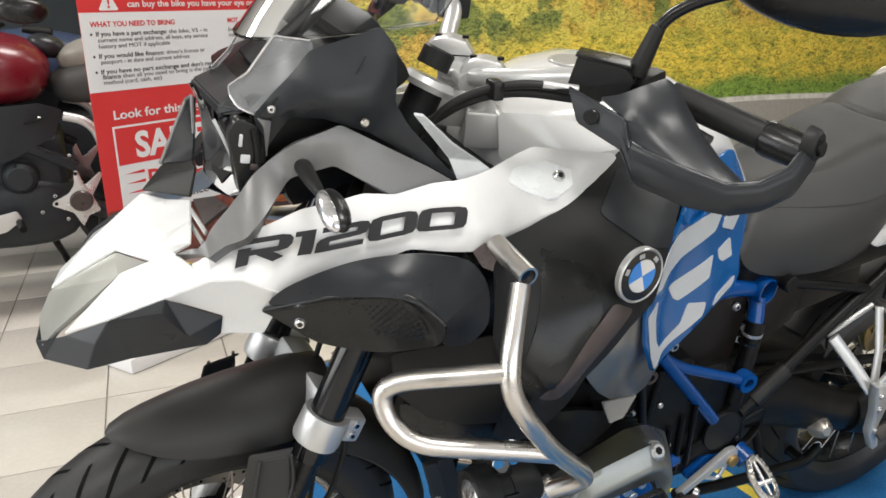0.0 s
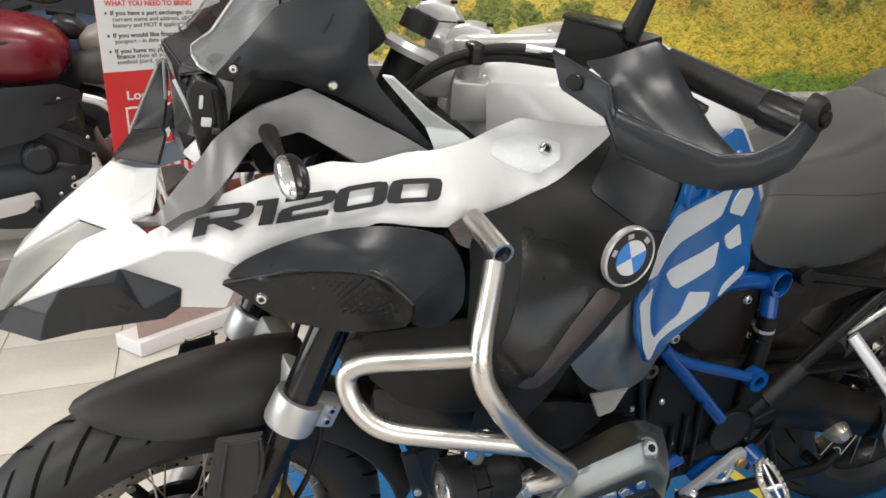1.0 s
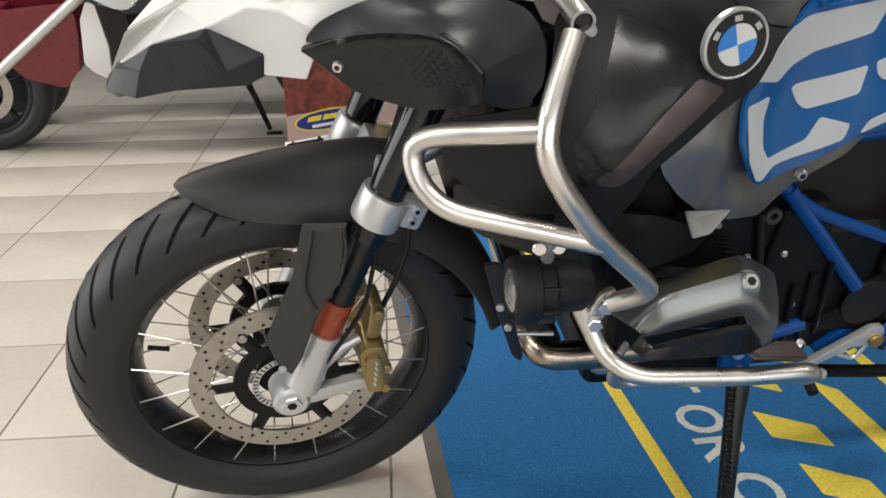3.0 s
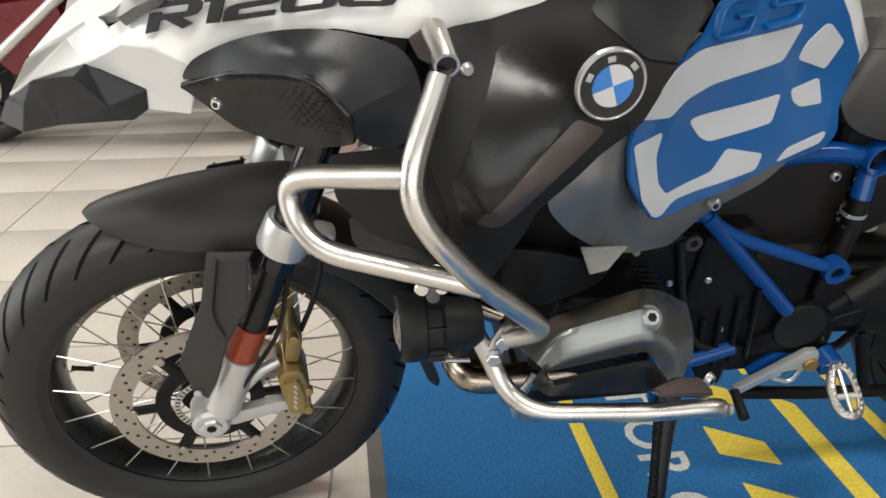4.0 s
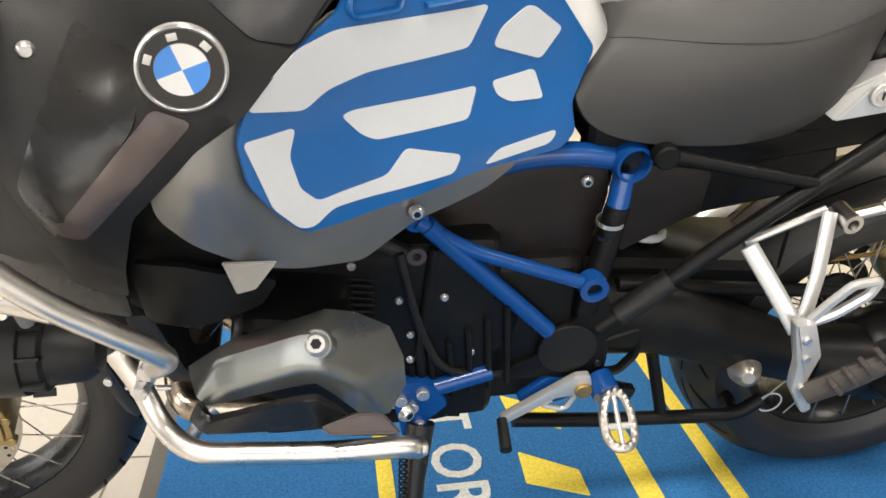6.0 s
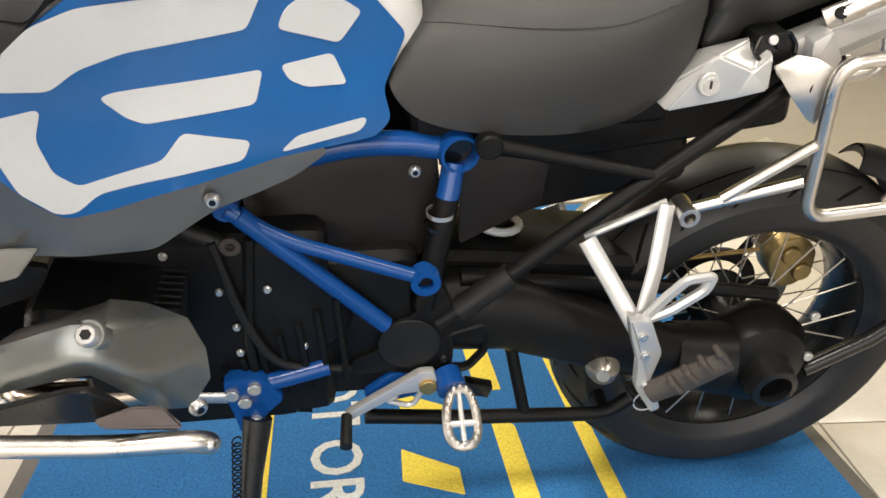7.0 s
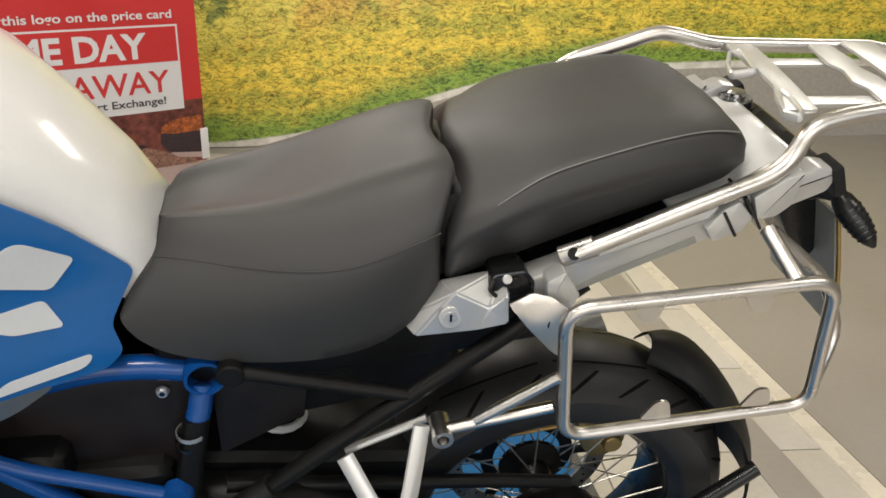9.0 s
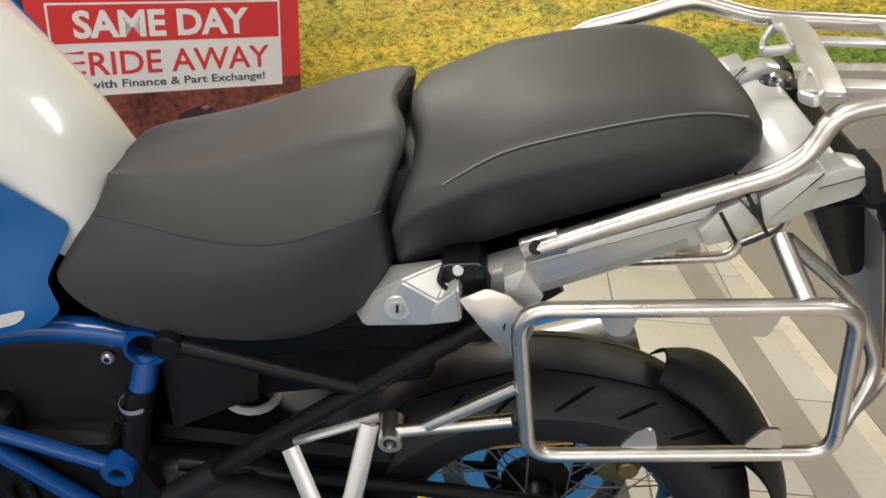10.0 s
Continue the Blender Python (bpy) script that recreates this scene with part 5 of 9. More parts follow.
# facet that catches light, drawn in a lighter grey than its dark panel
fang = cage({"a": (0.079, -0.136, 1.132), "b": (0.087, -0.142, 1.130), "c": (0.096, -0.140, 1.128), "tip": (0.088, -0.144, 1.085), "d": (0.086, -0.144, 1.122)}, ("a b d", "b c tip d"), 0.003, 0.001, (0.12, 0, 1.12))
part("panel_fang_lit", fang, STRUT, bike, "fang-shaped panel facet, its catch of light set as grey", sharp=24)
# flat black plate on the panel draws the shade of the screw's recess
part("screw_recess_shade", cage({"a": (0.082, -0.139, 1.134), "b": (0.104, -0.138, 1.156), "c": (0.109, -0.139, 1.154), "d": (0.098, -0.140, 1.132), "e": (0.090, -0.140, 1.130)}, ("a b c d e",), 0.003, 0.001, (0.12, 0, 1.12)), GLOSSBLACK, bike)

# windscreen and wind deflectors
scr = bmesh.new()
rows = []
for i in range(15):
    f = i / 14
    hw = 0.168 + 0.02 * f
    rows.append([scr.verts.new((0.088 + 0.22 * f + 7.0 * (u * hw) ** 2 * (1 - 0.45 * f), u * hw, 1.198 + 0.30 * f + 1.5 * (u * hw) ** 2 * (1 - f))) for u in (k / 8 - 1 for k in range(17))])
for A, B in zip(rows, rows[1:]):
    for k in range(16):
        scr.faces.new((A[k], A[k + 1], B[k + 1], B[k]))
rim_pts = [v.co.copy() for v in rows[0]] + [r[-1].co.copy() for r in rows[1:]] + [v.co.copy() for v in rows[-1][-2::-1]] + [r[0].co.copy() for r in rows[-2:0:-1]]
screen = part("windscreen", scr, CLEAR, bike, "clear curved windscreen")
screen.visible_shadow = False
part("screen_rim", sweep(bmesh.new(), rim_pts, 0.0022, 6, closed=True), LAMPGLASS, screen)
part("screen_arm", bar([(0.128, -0.080, 1.206), (0.160, -0.080, 1.232), (0.215, -0.080, 1.290)], 0.011, 0.02, 10, flat=0.6), SATIN, screen)
part("screen_arm", bar([(0.128, 0.080, 1.206), (0.160, 0.080, 1.232), (0.215, 0.080, 1.290)], 0.011, 0.02, 10, flat=0.6), SATIN, screen)
for sgn in (-1, 1):
    blade = {"tip": (0.235, -0.224, 1.148), "a": (0.246, -0.226, 1.146), "b": (0.300, -0.200, 1.098), "c": (0.345, -0.190, 1.068), "d": (0.389, -0.200, 1.034), "e": (0.372, -0.204, 1.030), "f": (0.314, -0.190, 1.047), "g": (0.303, -0.183, 1.074)}
    tongue = {"a": (0.372, -0.194, 1.046), "b": (0.381, -0.190, 1.052), "c": (0.436, -0.192, 1.062), "d": (0.472, -0.206, 1.050), "e": (0.462, -0.228, 1.038), "f": (0.425, -0.250, 1.034), "g": (0.412, -0.250, 1.034), "h": (0.392, -0.222, 1.036)}
    bm = cage(blade, ("tip a b g", "g b c d e f"), 0.004, 0.0008, (0.35, 0.1, 0.95))
    bm = cage(tongue, ("a b c h", "c d e h", "e f g h"), 0.004, 0.0008, (0.42, 0.0, 0.9), bm)
    bmesh.ops.translate(bm, vec=(0, -0.007, 0.004), verts=bm.verts[:])
    d = part("wind_deflector", bm if sgn < 0 else flip(bm), SMOKE, bike, "clear frosted wind deflector")
    d.visible_shadow = False
    screw(d, (0.447, sgn * 0.222, 1.050), (0, sgn, 0.9), 0.009, CHROME)
    screw(d, (0.389, sgn * 0.203, 1.036), (0, sgn, 0.9), 0.008, CHROME)

# front indicators
for sgn in (-1, 1):
    stalk = bar([(0.128, sgn * 0.150, 1.074), (0.126, sgn * 0.195, 1.072), (0.126, sgn * 0.232, 1.070)], [0.011, 0.009, 0.006], 0, 14)
    ind = part("indicator", stalk, SOFTRUBBER, bike, "clear-lensed front indicator")
    aim = Matrix.Translation((0.127, sgn * 0.262, 1.062)) @ Matrix.Rotation(radians(18 * -sgn), 4, "X")
    for nm, off, dims, mt_ in (("lamp_body", 0.006, (0.015, 0.034, 0.0135), SATIN), ("lens", -0.001, (0.0125, 0.033, 0.013), LENS)):
        body = bmesh.new()
        bmesh.ops.create_uvsphere(body, u_segments=20, v_segments=12, radius=1.0)
        bmesh.ops.transform(body, matrix=aim @ Matrix.Translation((off, 0, 0)) @ Matrix.Diagonal((*dims, 1)), verts=body.verts[:])
        part(nm, body, mt_, ind)

# intake covers
INTAKE = {"tip": (0.056, -0.202, 0.917), "rim1": (0.080, -0.228, 0.956), "rim2": (0.125, -0.246, 0.981), "rim3": (0.165, -0.256, 0.994), "crest": (0.226, -0.274, 1.003), "rear": (0.303, -0.272, 0.981), "back1": (0.322, -0.290, 0.950), "back2": (0.318, -0.306, 0.900), "heel": (0.292, -0.302, 0.872),
          "ridge1": (0.121, -0.262, 0.953), "bend": (0.195, -0.307, 0.976), "ridge2": (0.207, -0.310, 0.966), "ridge3": (0.243, -0.338, 0.932), "toe": (0.249, -0.304, 0.884)}
HATCH = {"tip": (0.057, -0.203, 0.914), "r1": (0.121, -0.261, 0.952), "r2": (0.207, -0.309, 0.965), "r3": (0.243, -0.337, 0.931), "toe": (0.249, -0.304, 0.883), "j0": (0.068, -0.207, 0.908), "j1": (0.128, -0.247, 0.941), "j2": (0.203, -0.287, 0.953), "j3": (0.237, -0.316, 0.924), "j4": (0.243, -0.298, 0.889),
         "fold": (0.187, -0.264, 0.892), "low1": (0.190, -0.258, 0.858), "low2": (0.118, -0.232, 0.872)}
hatch_sheet = Sheet([HATCH[k] for k in ("j1", "j2", "j3", "j4", "fold", "j0")])
field_ = [(HATCH[k][0], HATCH[k][2]) for k in ("j2", "j3", "j4", "fold")] + [(0.160, 0.943)]
for sgn in (-1, 1):
    bm = cage(INTAKE, ("tip rim1 rim2 ridge1", "ridge1 rim2 rim3 bend ridge2", "rim3 crest bend", "crest rear back1 ridge3 ridge2 bend", "ridge3 back1 back2 heel toe"), 0.005, 0, (0.2, -0.1, 0.92), fold=0.22)
    ic = rounding(part("intake_cover", bm if sgn < 0 else flip(bm), GREYBLACK, bike, "black plastic air intake cover", sharp=50))
    bm = cage(HATCH, ("tip r1 j1 j0", "r1 r2 j2 j1", "r2 r3 j3 j2", "r3 toe j4 j3", "j0 j1 j2 fold low2", "j2 j3 j4 fold", "j4 toe low1 fold", "fold low1 low2"), 0.006, 0, (0.2, -0.1, 0.92), fold=0.4)
    cov = rounding(part("inner_cover", bm if sgn < 0 else flip(bm), SATIN, ic, sharp=50))
    combs = bmesh.new()
    for i in range(14):
        for j in range(12):
            x, z = 0.150 + 0.0075 * i + 0.00375 * (j % 2), 0.955 - 0.0062 * j
            if inside(x, z, field_) and inside(x + 0.005, z + 0.004, field_):
                y = hatch_sheet(x, z)
                for lean_ in (-1, 1):
                    box(combs, (0.0052, 0.0012, 0.0016), Matrix.Translation((x + 0.0018 * lean_, -sgn * y + sgn * 0.0008, z)) @ Matrix.Rotation(radians(35 * lean_), 4, "Y"), 0)
    tagged(part("mesh_relief", combs, GREYBLACK, cov), kind="stuff")
    screw(cov, (0.101, sgn * (-hatch_sheet(0.101, 0.902) + 0.002), 0.902), (-0.4, sgn, 0), 0.008, CHROME)
    bk = cage({"a": (0.308, -0.262, 0.982), "b": (0.323, -0.266, 0.994), "c": (0.334, -0.276, 0.975), "d": (0.330, -0.280, 0.960), "e": (0.318, -0.272, 0.964)}, ("a b c d e",), 0.006, 0.001, (0.3, 0, 0.9))
    part("bar_bracket_plate", bk if sgn < 0 else flip(bk), BRONZE, bike)

# -- tank and its covers --
def tank_loft():
    rows, bm = [], bmesh.new()
    for x, zt, zs, hw in ((0.425, 1.050, 1.01, 0.070), (0.44, 1.092, 1.02, 0.092), (0.48, 1.116, 1.030, 0.115), (0.56, 1.136, 1.042, 0.150), (0.64, 1.142, 1.042, 0.178), (0.72, 1.134, 1.030, 0.182), (0.80, 1.096, 0.988, 0.154), (0.87, 1.036, 0.936, 0.118), (0.93, 0.968, 0.876, 0.098), (0.968, 0.905, 0.842, 0.080)):
        row = []
        for k in range(17):
            u = -1 + k / 8
            row.append(bm.verts.new((x, hw * math.sin(u * math.pi / 2), zs + (zt - zs) * max(0.0, math.cos(u * math.pi / 2)) ** 0.55)))
        row = [bm.verts.new((x, -hw * 0.98, zs - 0.05))] + row + [bm.verts.new((x, hw * 0.98, zs - 0.05))]
        rows.append(row)
    for A, B in zip(rows, rows[1:]):
        for k in range(len(A) - 1):
            bm.faces.new((A[k], B[k], B[k + 1], A[k + 1]))
    bm.faces.new(rows[0])
    bm.faces.new(rows[-1][::-1])
    bmesh.ops.recalc_face_normals(bm, faces=bm.faces[:])
    return bm


tank = part("fuel_tank", tank_loft(), WHITE, bike, "white painted fuel tank top", sharp=50)
part("filler_cap", disc_at(bmesh.new(), (0.60, 0, 1.128), 0.038, 0.012, (0.02, 0, 1), 32), ALU, tank)
both("tank_front_cover", lambda: skin([(0.422, -0.092, 1.098), (0.470, -0.118, 1.100), (0.55, -0.158, 1.088), (0.570, -0.185, 1.062), (0.484, -0.150, 1.042), (0.428, -0.098, 1.028)], 0.010, 0.004, 0.016), WHITE, parent=tank)
SHROUD = [(0.330, -0.280, 0.968), (0.350, -0.258, 0.992), (0.400, -0.238, 0.992), (0.458, -0.222, 1.002), (0.523, -0.205, 1.032), (0.572, -0.182, 1.062), (0.600, -0.205, 1.040), (0.650, -0.240, 1.000), (0.592, -0.292, 0.948), (0.548, -0.332, 0.906), (0.505, -0.344, 0.880), (0.440, -0.348, 0.815), (0.415, -0.325, 0.740), (0.405, -0.300, 0.690), (0.350, -0.285, 0.700), (0.345, -0.325, 0.800), (0.318, -0.312, 0.885)]
shroud_sheet = Sheet(SHROUD + [(0.475, -0.332, 0.93), (0.385, -0.360, 0.825), (0.42, -0.335, 0.90)])
shroud = both("radiator_shroud", lambda: skin(SHROUD, 0.008, 0.005, 0.018, sheet=shroud_sheet), BLACK, "black plastic radiator shroud")
for p, sgn in zip(shroud, (-1, 1)):
    for nm, pts, mt_, up in (("bronze_strip", [(0.474, -0.3, 0.922), (0.506, -0.3, 0.908), (0.396, -0.3, 0.800), (0.372, -0.3, 0.802), (0.374, -0.3, 0.816)], BRONZE, 0.004),
                             ("shoulder_panel", [(0.505, -0.23, 1.000), (0.560, -0.23, 1.046), (0.640, -0.236, 1.000), (0.598, -0.28, 0.955), (0.560, -0.28, 0.962)], GREYBLACK, 0.005),
                             ("diagonal_panel", [(0.405, -0.27, 0.975), (0.470, -0.27, 0.950), (0.455, -0.3, 0.905), (0.36, -0.29, 0.79), (0.345, -0.29, 0.85)], SATIN, 0.003)):
        bm = skin(pts, 0.008, 0.003, 0.016, sheet=shroud_sheet, lift=up)
        part(nm, bm if sgn < 0 else flip(bm), mt_, p)
    screw(p, (0.367, sgn * 0.286, 0.956), (0.3, sgn, 0), 0.008, CASTSILVER, socket=False)

GREYP = [(0.640, -0.248, 0.975), (0.585, -0.288, 0.946), (0.541, -0.322, 0.910), (0.500, -0.334, 0.895), (0.452, -0.332, 0.850), (0.456, -0.331, 0.804), (0.484, -0.328, 0.770), (0.540, -0.305, 0.722), (0.586, -0.286, 0.704), (0.653, -0.242, 0.678), (0.718, -0.205, 0.704), (0.761, -0.187, 0.711), (0.809, -0.170, 0.724), (0.850, -0.150, 0.744), (0.83, -0.158, 0.765), (0.70, -0.210, 0.80)]
grey_sheet = Sheet(GREYP + [(0.53, -0.332, 0.82), (0.50, -0.345, 0.85), (0.60, -0.268, 0.82), (0.62, -0.250, 0.86), (0.65, -0.233, 0.82), (0.58, -0.282, 0.86)])
lower_tank = both("tank_lower_cover", lambda: skin(GREYP, 0.012, 0.005, 0.018, sheet=grey_sheet), TANKGREY, "dark metallic grey tank lower cover")
for p, sgn in zip(lower_tank, (-1, 1)):
    screw(p, (0.717, sgn * 0.213, 0.722), (0, sgn, 0), 0.010, CASTSILVER)
both("engine_spoiler", lambda: cage({"a": (0.506, -0.314, 0.738), "b": (0.562, -0.320, 0.740), "c": (0.538, -0.328, 0.712), "d": (0.518, -0.324, 0.704), "e": (0.518, -0.316, 0.730)}, ("e b c d", "a b e", "a e d"), 0.006, 0.0012, (0.54, -0.2, 0.7)), TANKGREY, "dark metallic spoiler below the tank")

FLANK = ((0.50, -0.345), (0.541, -0.326), (0.60, -0.278), (0.65, -0.245), (0.70, -0.222), (0.78, -0.183), (0.86, -0.137), (0.90, -0.115), (0.95, -0.088))
BLUEP = [(0.650, -0.245, 1.000), (0.637, -0.254, 0.972), (0.592, -0.285, 0.944), (0.550, -0.319, 0.907), (0.540, -0.326, 0.881), (0.546, -0.321, 0.838), (0.573, -0.299, 0.793), (0.594, -0.282, 0.765), (0.630, -0.258, 0.758), (0.710, -0.217, 0.761), (0.790, -0.178, 0.767), (0.906, -0.105, 0.756), (0.926, -0.098, 0.772), (0.917, -0.105, 0.812), (0.947, -0.089, 0.868), (0.892, -0.119, 0.939), (0.866, -0.131, 0.967), (0.842, -0.141, 0.990), (0.819, -0.151, 1.013), (0.798, -0.159, 1.034), (0.776, -0.170, 1.040), (0.740, -0.192, 1.036), (0.690, -0.222, 1.030)]
blue_sheet = Sheet([(x, y - bulge, z) for x, y in FLANK for z, bulge in ((0.74, 0.024), (0.80, 0.016), (0.86, 0.003), (0.98, 0.0), (1.07, -0.016))])
blue = both("tank_side_cover", lambda: skin(BLUEP, 0.010, 0.006, 0.016, sheet=blue_sheet, lift=0.006), BLUE, "glossy blue tank side cover with silver graphics")

# silver graphics on the blue covers
GRAPHICS = (
    [(0.550, 0.907), (0.572, 0.930), (0.598, 0.950), (0.632, 0.958), (0.795, 0.953), (0.773, 0.911), (0.662, 0.909), (0.623, 0.902), (0.600, 0.889)],
    [(0.635, 0.870), (0.644, 0.873), (0.785, 0.866), (0.775, 0.832), (0.670, 0.836), (0.654, 0.846)],
    [(0.803, 0.905), (0.812, 0.924), (0.842, 0.941), (0.853, 0.939), (0.894, 0.905), (0.867, 0.875)],
    [(0.803, 0.866), (0.859, 0.866), (0.874, 0.828), (0.829, 0.836), (0.811, 0.848)],
    [(0.796, 0.773), (0.815, 0.786), (0.895, 0.785), (0.893, 0.776), (0.884, 0.770)],
    [(0.680, 0.796), (0.702, 0.820), (0.767, 0.795), (0.758, 0.776), (0.690, 0.777), (0.622, 0.780), (0.602, 0.769), (0.588, 0.775), (0.565, 0.808), (0.544, 0.880), (0.591, 0.876), (0.583, 0.850), (0.591, 0.815), (0.608, 0.794), (0.640, 0.794)],
)
for p, sgn in zip(blue, (-1, 1)):
    for pts in GRAPHICS:
        bm = skin([(x, -0.2, z) for x, z in pts], 0.007, 0.0012, 0.014, sheet=blue_sheet, lift=0.0075, edge=0)
        part("graphic", bm if sgn < 0 else flip(bm), DECAL, p, "silver-grey graphic")
    for x, path2 in ((0.645, ((0.062, 0.020), (0.014, 0.020), (0.004, 0.010), (0.000, -0.012), (0.008, -0.020), (0.050, -0.020), (0.056, 0.000), (0.030, 0.000))), (0.722, ((0.064, 0.020), (0.014, 0.020), (0.006, 0.012), (0.006, 0.002), (0.052, 0.000), (0.056, -0.010), (0.050, -0.020), (0.0, -0.020)))):
        path = [(x + dx, sgn * (-blue_sheet(x + dx, 0.985 + dz) + 0.0068), 0.985 + dz) for dx, dz in path2]
        part("raised_letter", sweep(bmesh.new(), rounded(path, 0.006), 0.0075, 10, flat=0.45, side=(0, 1, 0)), BLUE, p)

# round emblem on the shroud
for sgn in (-1, 1):
    c = Vector((0.504, sgn * 0.338, 0.957))
    q = Matrix.Translation(c) @ Vector((0.12, sgn, 0.06)).to_track_quat("Z", "Y").to_matrix().to_4x4()
    em = part("emblem", lathe([(0, 0), (0.0375, 0), (0.0375, 0.007), (0.0355, 0.009), (0.0335, 0.007), (0.0, 0.007)], 48, "z", q), ALU, bike, "round black, blue and white emblem with a chrome rim")
    part("emblem_ring", lathe([(0.0225, 0.0072), (0.0335, 0.0072), (0.0335, 0.0082), (0.0225, 0.0082), (0.0225, 0.0072)], 48, "z", q), GLOSSBLACK, em)
    for k in range(4):
        seg = [(0.0, 0.0)] + [(0.0222 * math.cos(a), 0.0222 * math.sin(a)) for a in (math.pi / 2 * (k + f / 8) + 0.30 for f in range(9))]
        bm = prism(seg, 0.0072, 0.0090, 0, plane="xy")
        part("emblem_quarter", bmesh_move(bm, q), EMBLEMBLUE if k % 2 else WHITE, em)
    for a in (2.75, 1.72, 0.72) if sgn < 0 else (0.4, 1.42, 2.42):
        bm = box(bmesh.new(), (0.0085, 0.0062, 0.0012), Matrix.Rotation(a, 4, "Z") @ Matrix.Translation((0.028, 0, 0.0086)) @ Matrix.Rotation(math.pi / 2, 4, "Z"), 0.0004)
        part("emblem_mark", bmesh_move(bm, q), ALU, em)

# -- crash bars --
TR = 0.0125
for sgn in (-1, 1):
    f = lambda pts: [(x, sgn * -y, z) for x, y, z in pts]
    cb = part("crash_bar", bar(f([(0.333, -0.338, 0.972), (0.300, -0.385, 0.905), (0.297, -0.400, 0.868), (0.318, -0.410, 0.830), (0.366, -0.402, 0.765), (0.437, -0.382, 0.690), (0.452, -0.372, 0.664), (0.424, -0.334, 0.622)]), TR, 0.03, 16), STEEL, bike, "brushed stainless crash bar")
    part("bar_foot", bar(f([(0.378, -0.306, 0.628), (0.402, -0.318, 0.580), (0.420, -0.345, 0.543), (0.455, -0.376, 0.530), (0.600, -0.388, 0.526), (0.690, -0.389, 0.526), (0.704, -0.378, 0.508), (0.690, -0.362, 0.492)]), TR, 0.03, 16), STEEL, cb)
    part("bar_flange", prism(smooth_outline([(0.392, 0.578), (0.405, 0.572), (0.436, 0.622), (0.428, 0.640), (0.410, 0.630)], 0.008), -sgn * -0.318, -sgn * -0.328, 0.002), STEEL, cb)
    part("bar_mouth", lathe([(0.0100, 0.0), (TR + 0.0005, 0.0), (TR + 0.0005, 0.075), (0.0100, 0.075), (0.0100, 0.0)], 24, "z", Matrix.Translation((0.338, sgn * 0.345, 0.985)) @ Vector((-0.05, -sgn, 0.12)).to_track_quat("Z", "Y").to_matrix().to_4x4()), STEEL, cb)
    part("bar_bore", disc_at(bmesh.new(), (0.337, sgn * 0.338, 0.984), 0.0102, 0.002, (0.05, sgn, -0.1), 20), GLOSSBLACK, cb)
    part("bar_loop", bar(f([(0.298, -0.388, 0.890), (0.190, -0.318, 0.858), (0.172, -0.308, 0.838), (0.178, -0.325, 0.805), (0.205, -0.350, 0.782), (0.372, -0.400, 0.757)]), TR, 0.03, 16), STEEL, cb)
    part("bar_lower", bar(f([(0.436, -0.352, 0.528), (0.440, -0.340, 0.492), (0.462, -0.330, 0.478), (0.560, -0.342, 0.482), (0.690, -0.360, 0.489)]), 0.009, 0.02, 12), STEEL, cb)
    for x, z in ((0.417, 0.617), (0.406, 0.590)):
        part("bar_bolt", disc_at(bmesh.new(), (x, sgn * 0.330, z), 0.010, 0.012, (-0.2, sgn, 0.1), 6), CASTSILVER, cb)
    part("bar_bracket", bar(f([(0.470, -0.30, 0.520), (0.440, -0.325, 0.500), (0.436, -0.30, 0.475)]), 0.011, 0, 10, flat=0.45), STEEL, cb)
    screw(cb, (0.705, sgn * 0.392, 0.522), (1, sgn * 0.2, 0), 0.008, CASTSILVER)
    # auxiliary lamp
    lm = Matrix.Translation((0.285, sgn * 0.352, 0.668)) @ Vector((1, 0, 0)).to_track_quat("Z", "Y").to_matrix().to_4x4() @ Matrix.Diagonal((0.88, 0.88, 1, 1))
    lamp = part("auxiliary_lamp", lathe([(0.0, 0.004), (0.040, 0.004), (0.043, 0.0), (0.046, 0.004), (0.047, 0.012), (0.046, 0.030), (0.042, 0.032), (0.042, 0.048), (0.037, 0.052), (0.035, 0.085), (0.025, 0.098), (0.0, 0.1)], 36, "z", lm), BLACK, bike, "black round auxiliary lamp")
    part("lamp_lens", lathe([(0.0, -0.006), (0.016, -0.005), (0.030, 0.0), (0.030, 0.004), (0.0, 0.004)], 30, "z", lm), LENS, lamp)
    for k in range(8):
        a = 2 * math.pi * k / 8 + 0.2
        part("cooling_rib", box(bmesh.new(), (0.010, 0.004, 0.022), lm @ Matrix.Rotation(a, 4, "Z") @ Matrix.Translation((0.044, 0, 0.042)), 0.001), BLACK, lamp)
    part("lamp_arm", bar(f([(0.325, -0.355, 0.712), (0.325, -0.362, 0.735), (0.325, -0.375, 0.765)]), 0.008, 0, 10), CASTSILVER, lamp)
    for dx in (-0.010, 0.012):
        part("lamp_bolt", disc_at(bmesh.new(), (0.322 + dx, sgn * 0.362, 0.735), 0.0085, 0.009, (-0.2, sgn, 0.1), 14), CHROME, lamp)

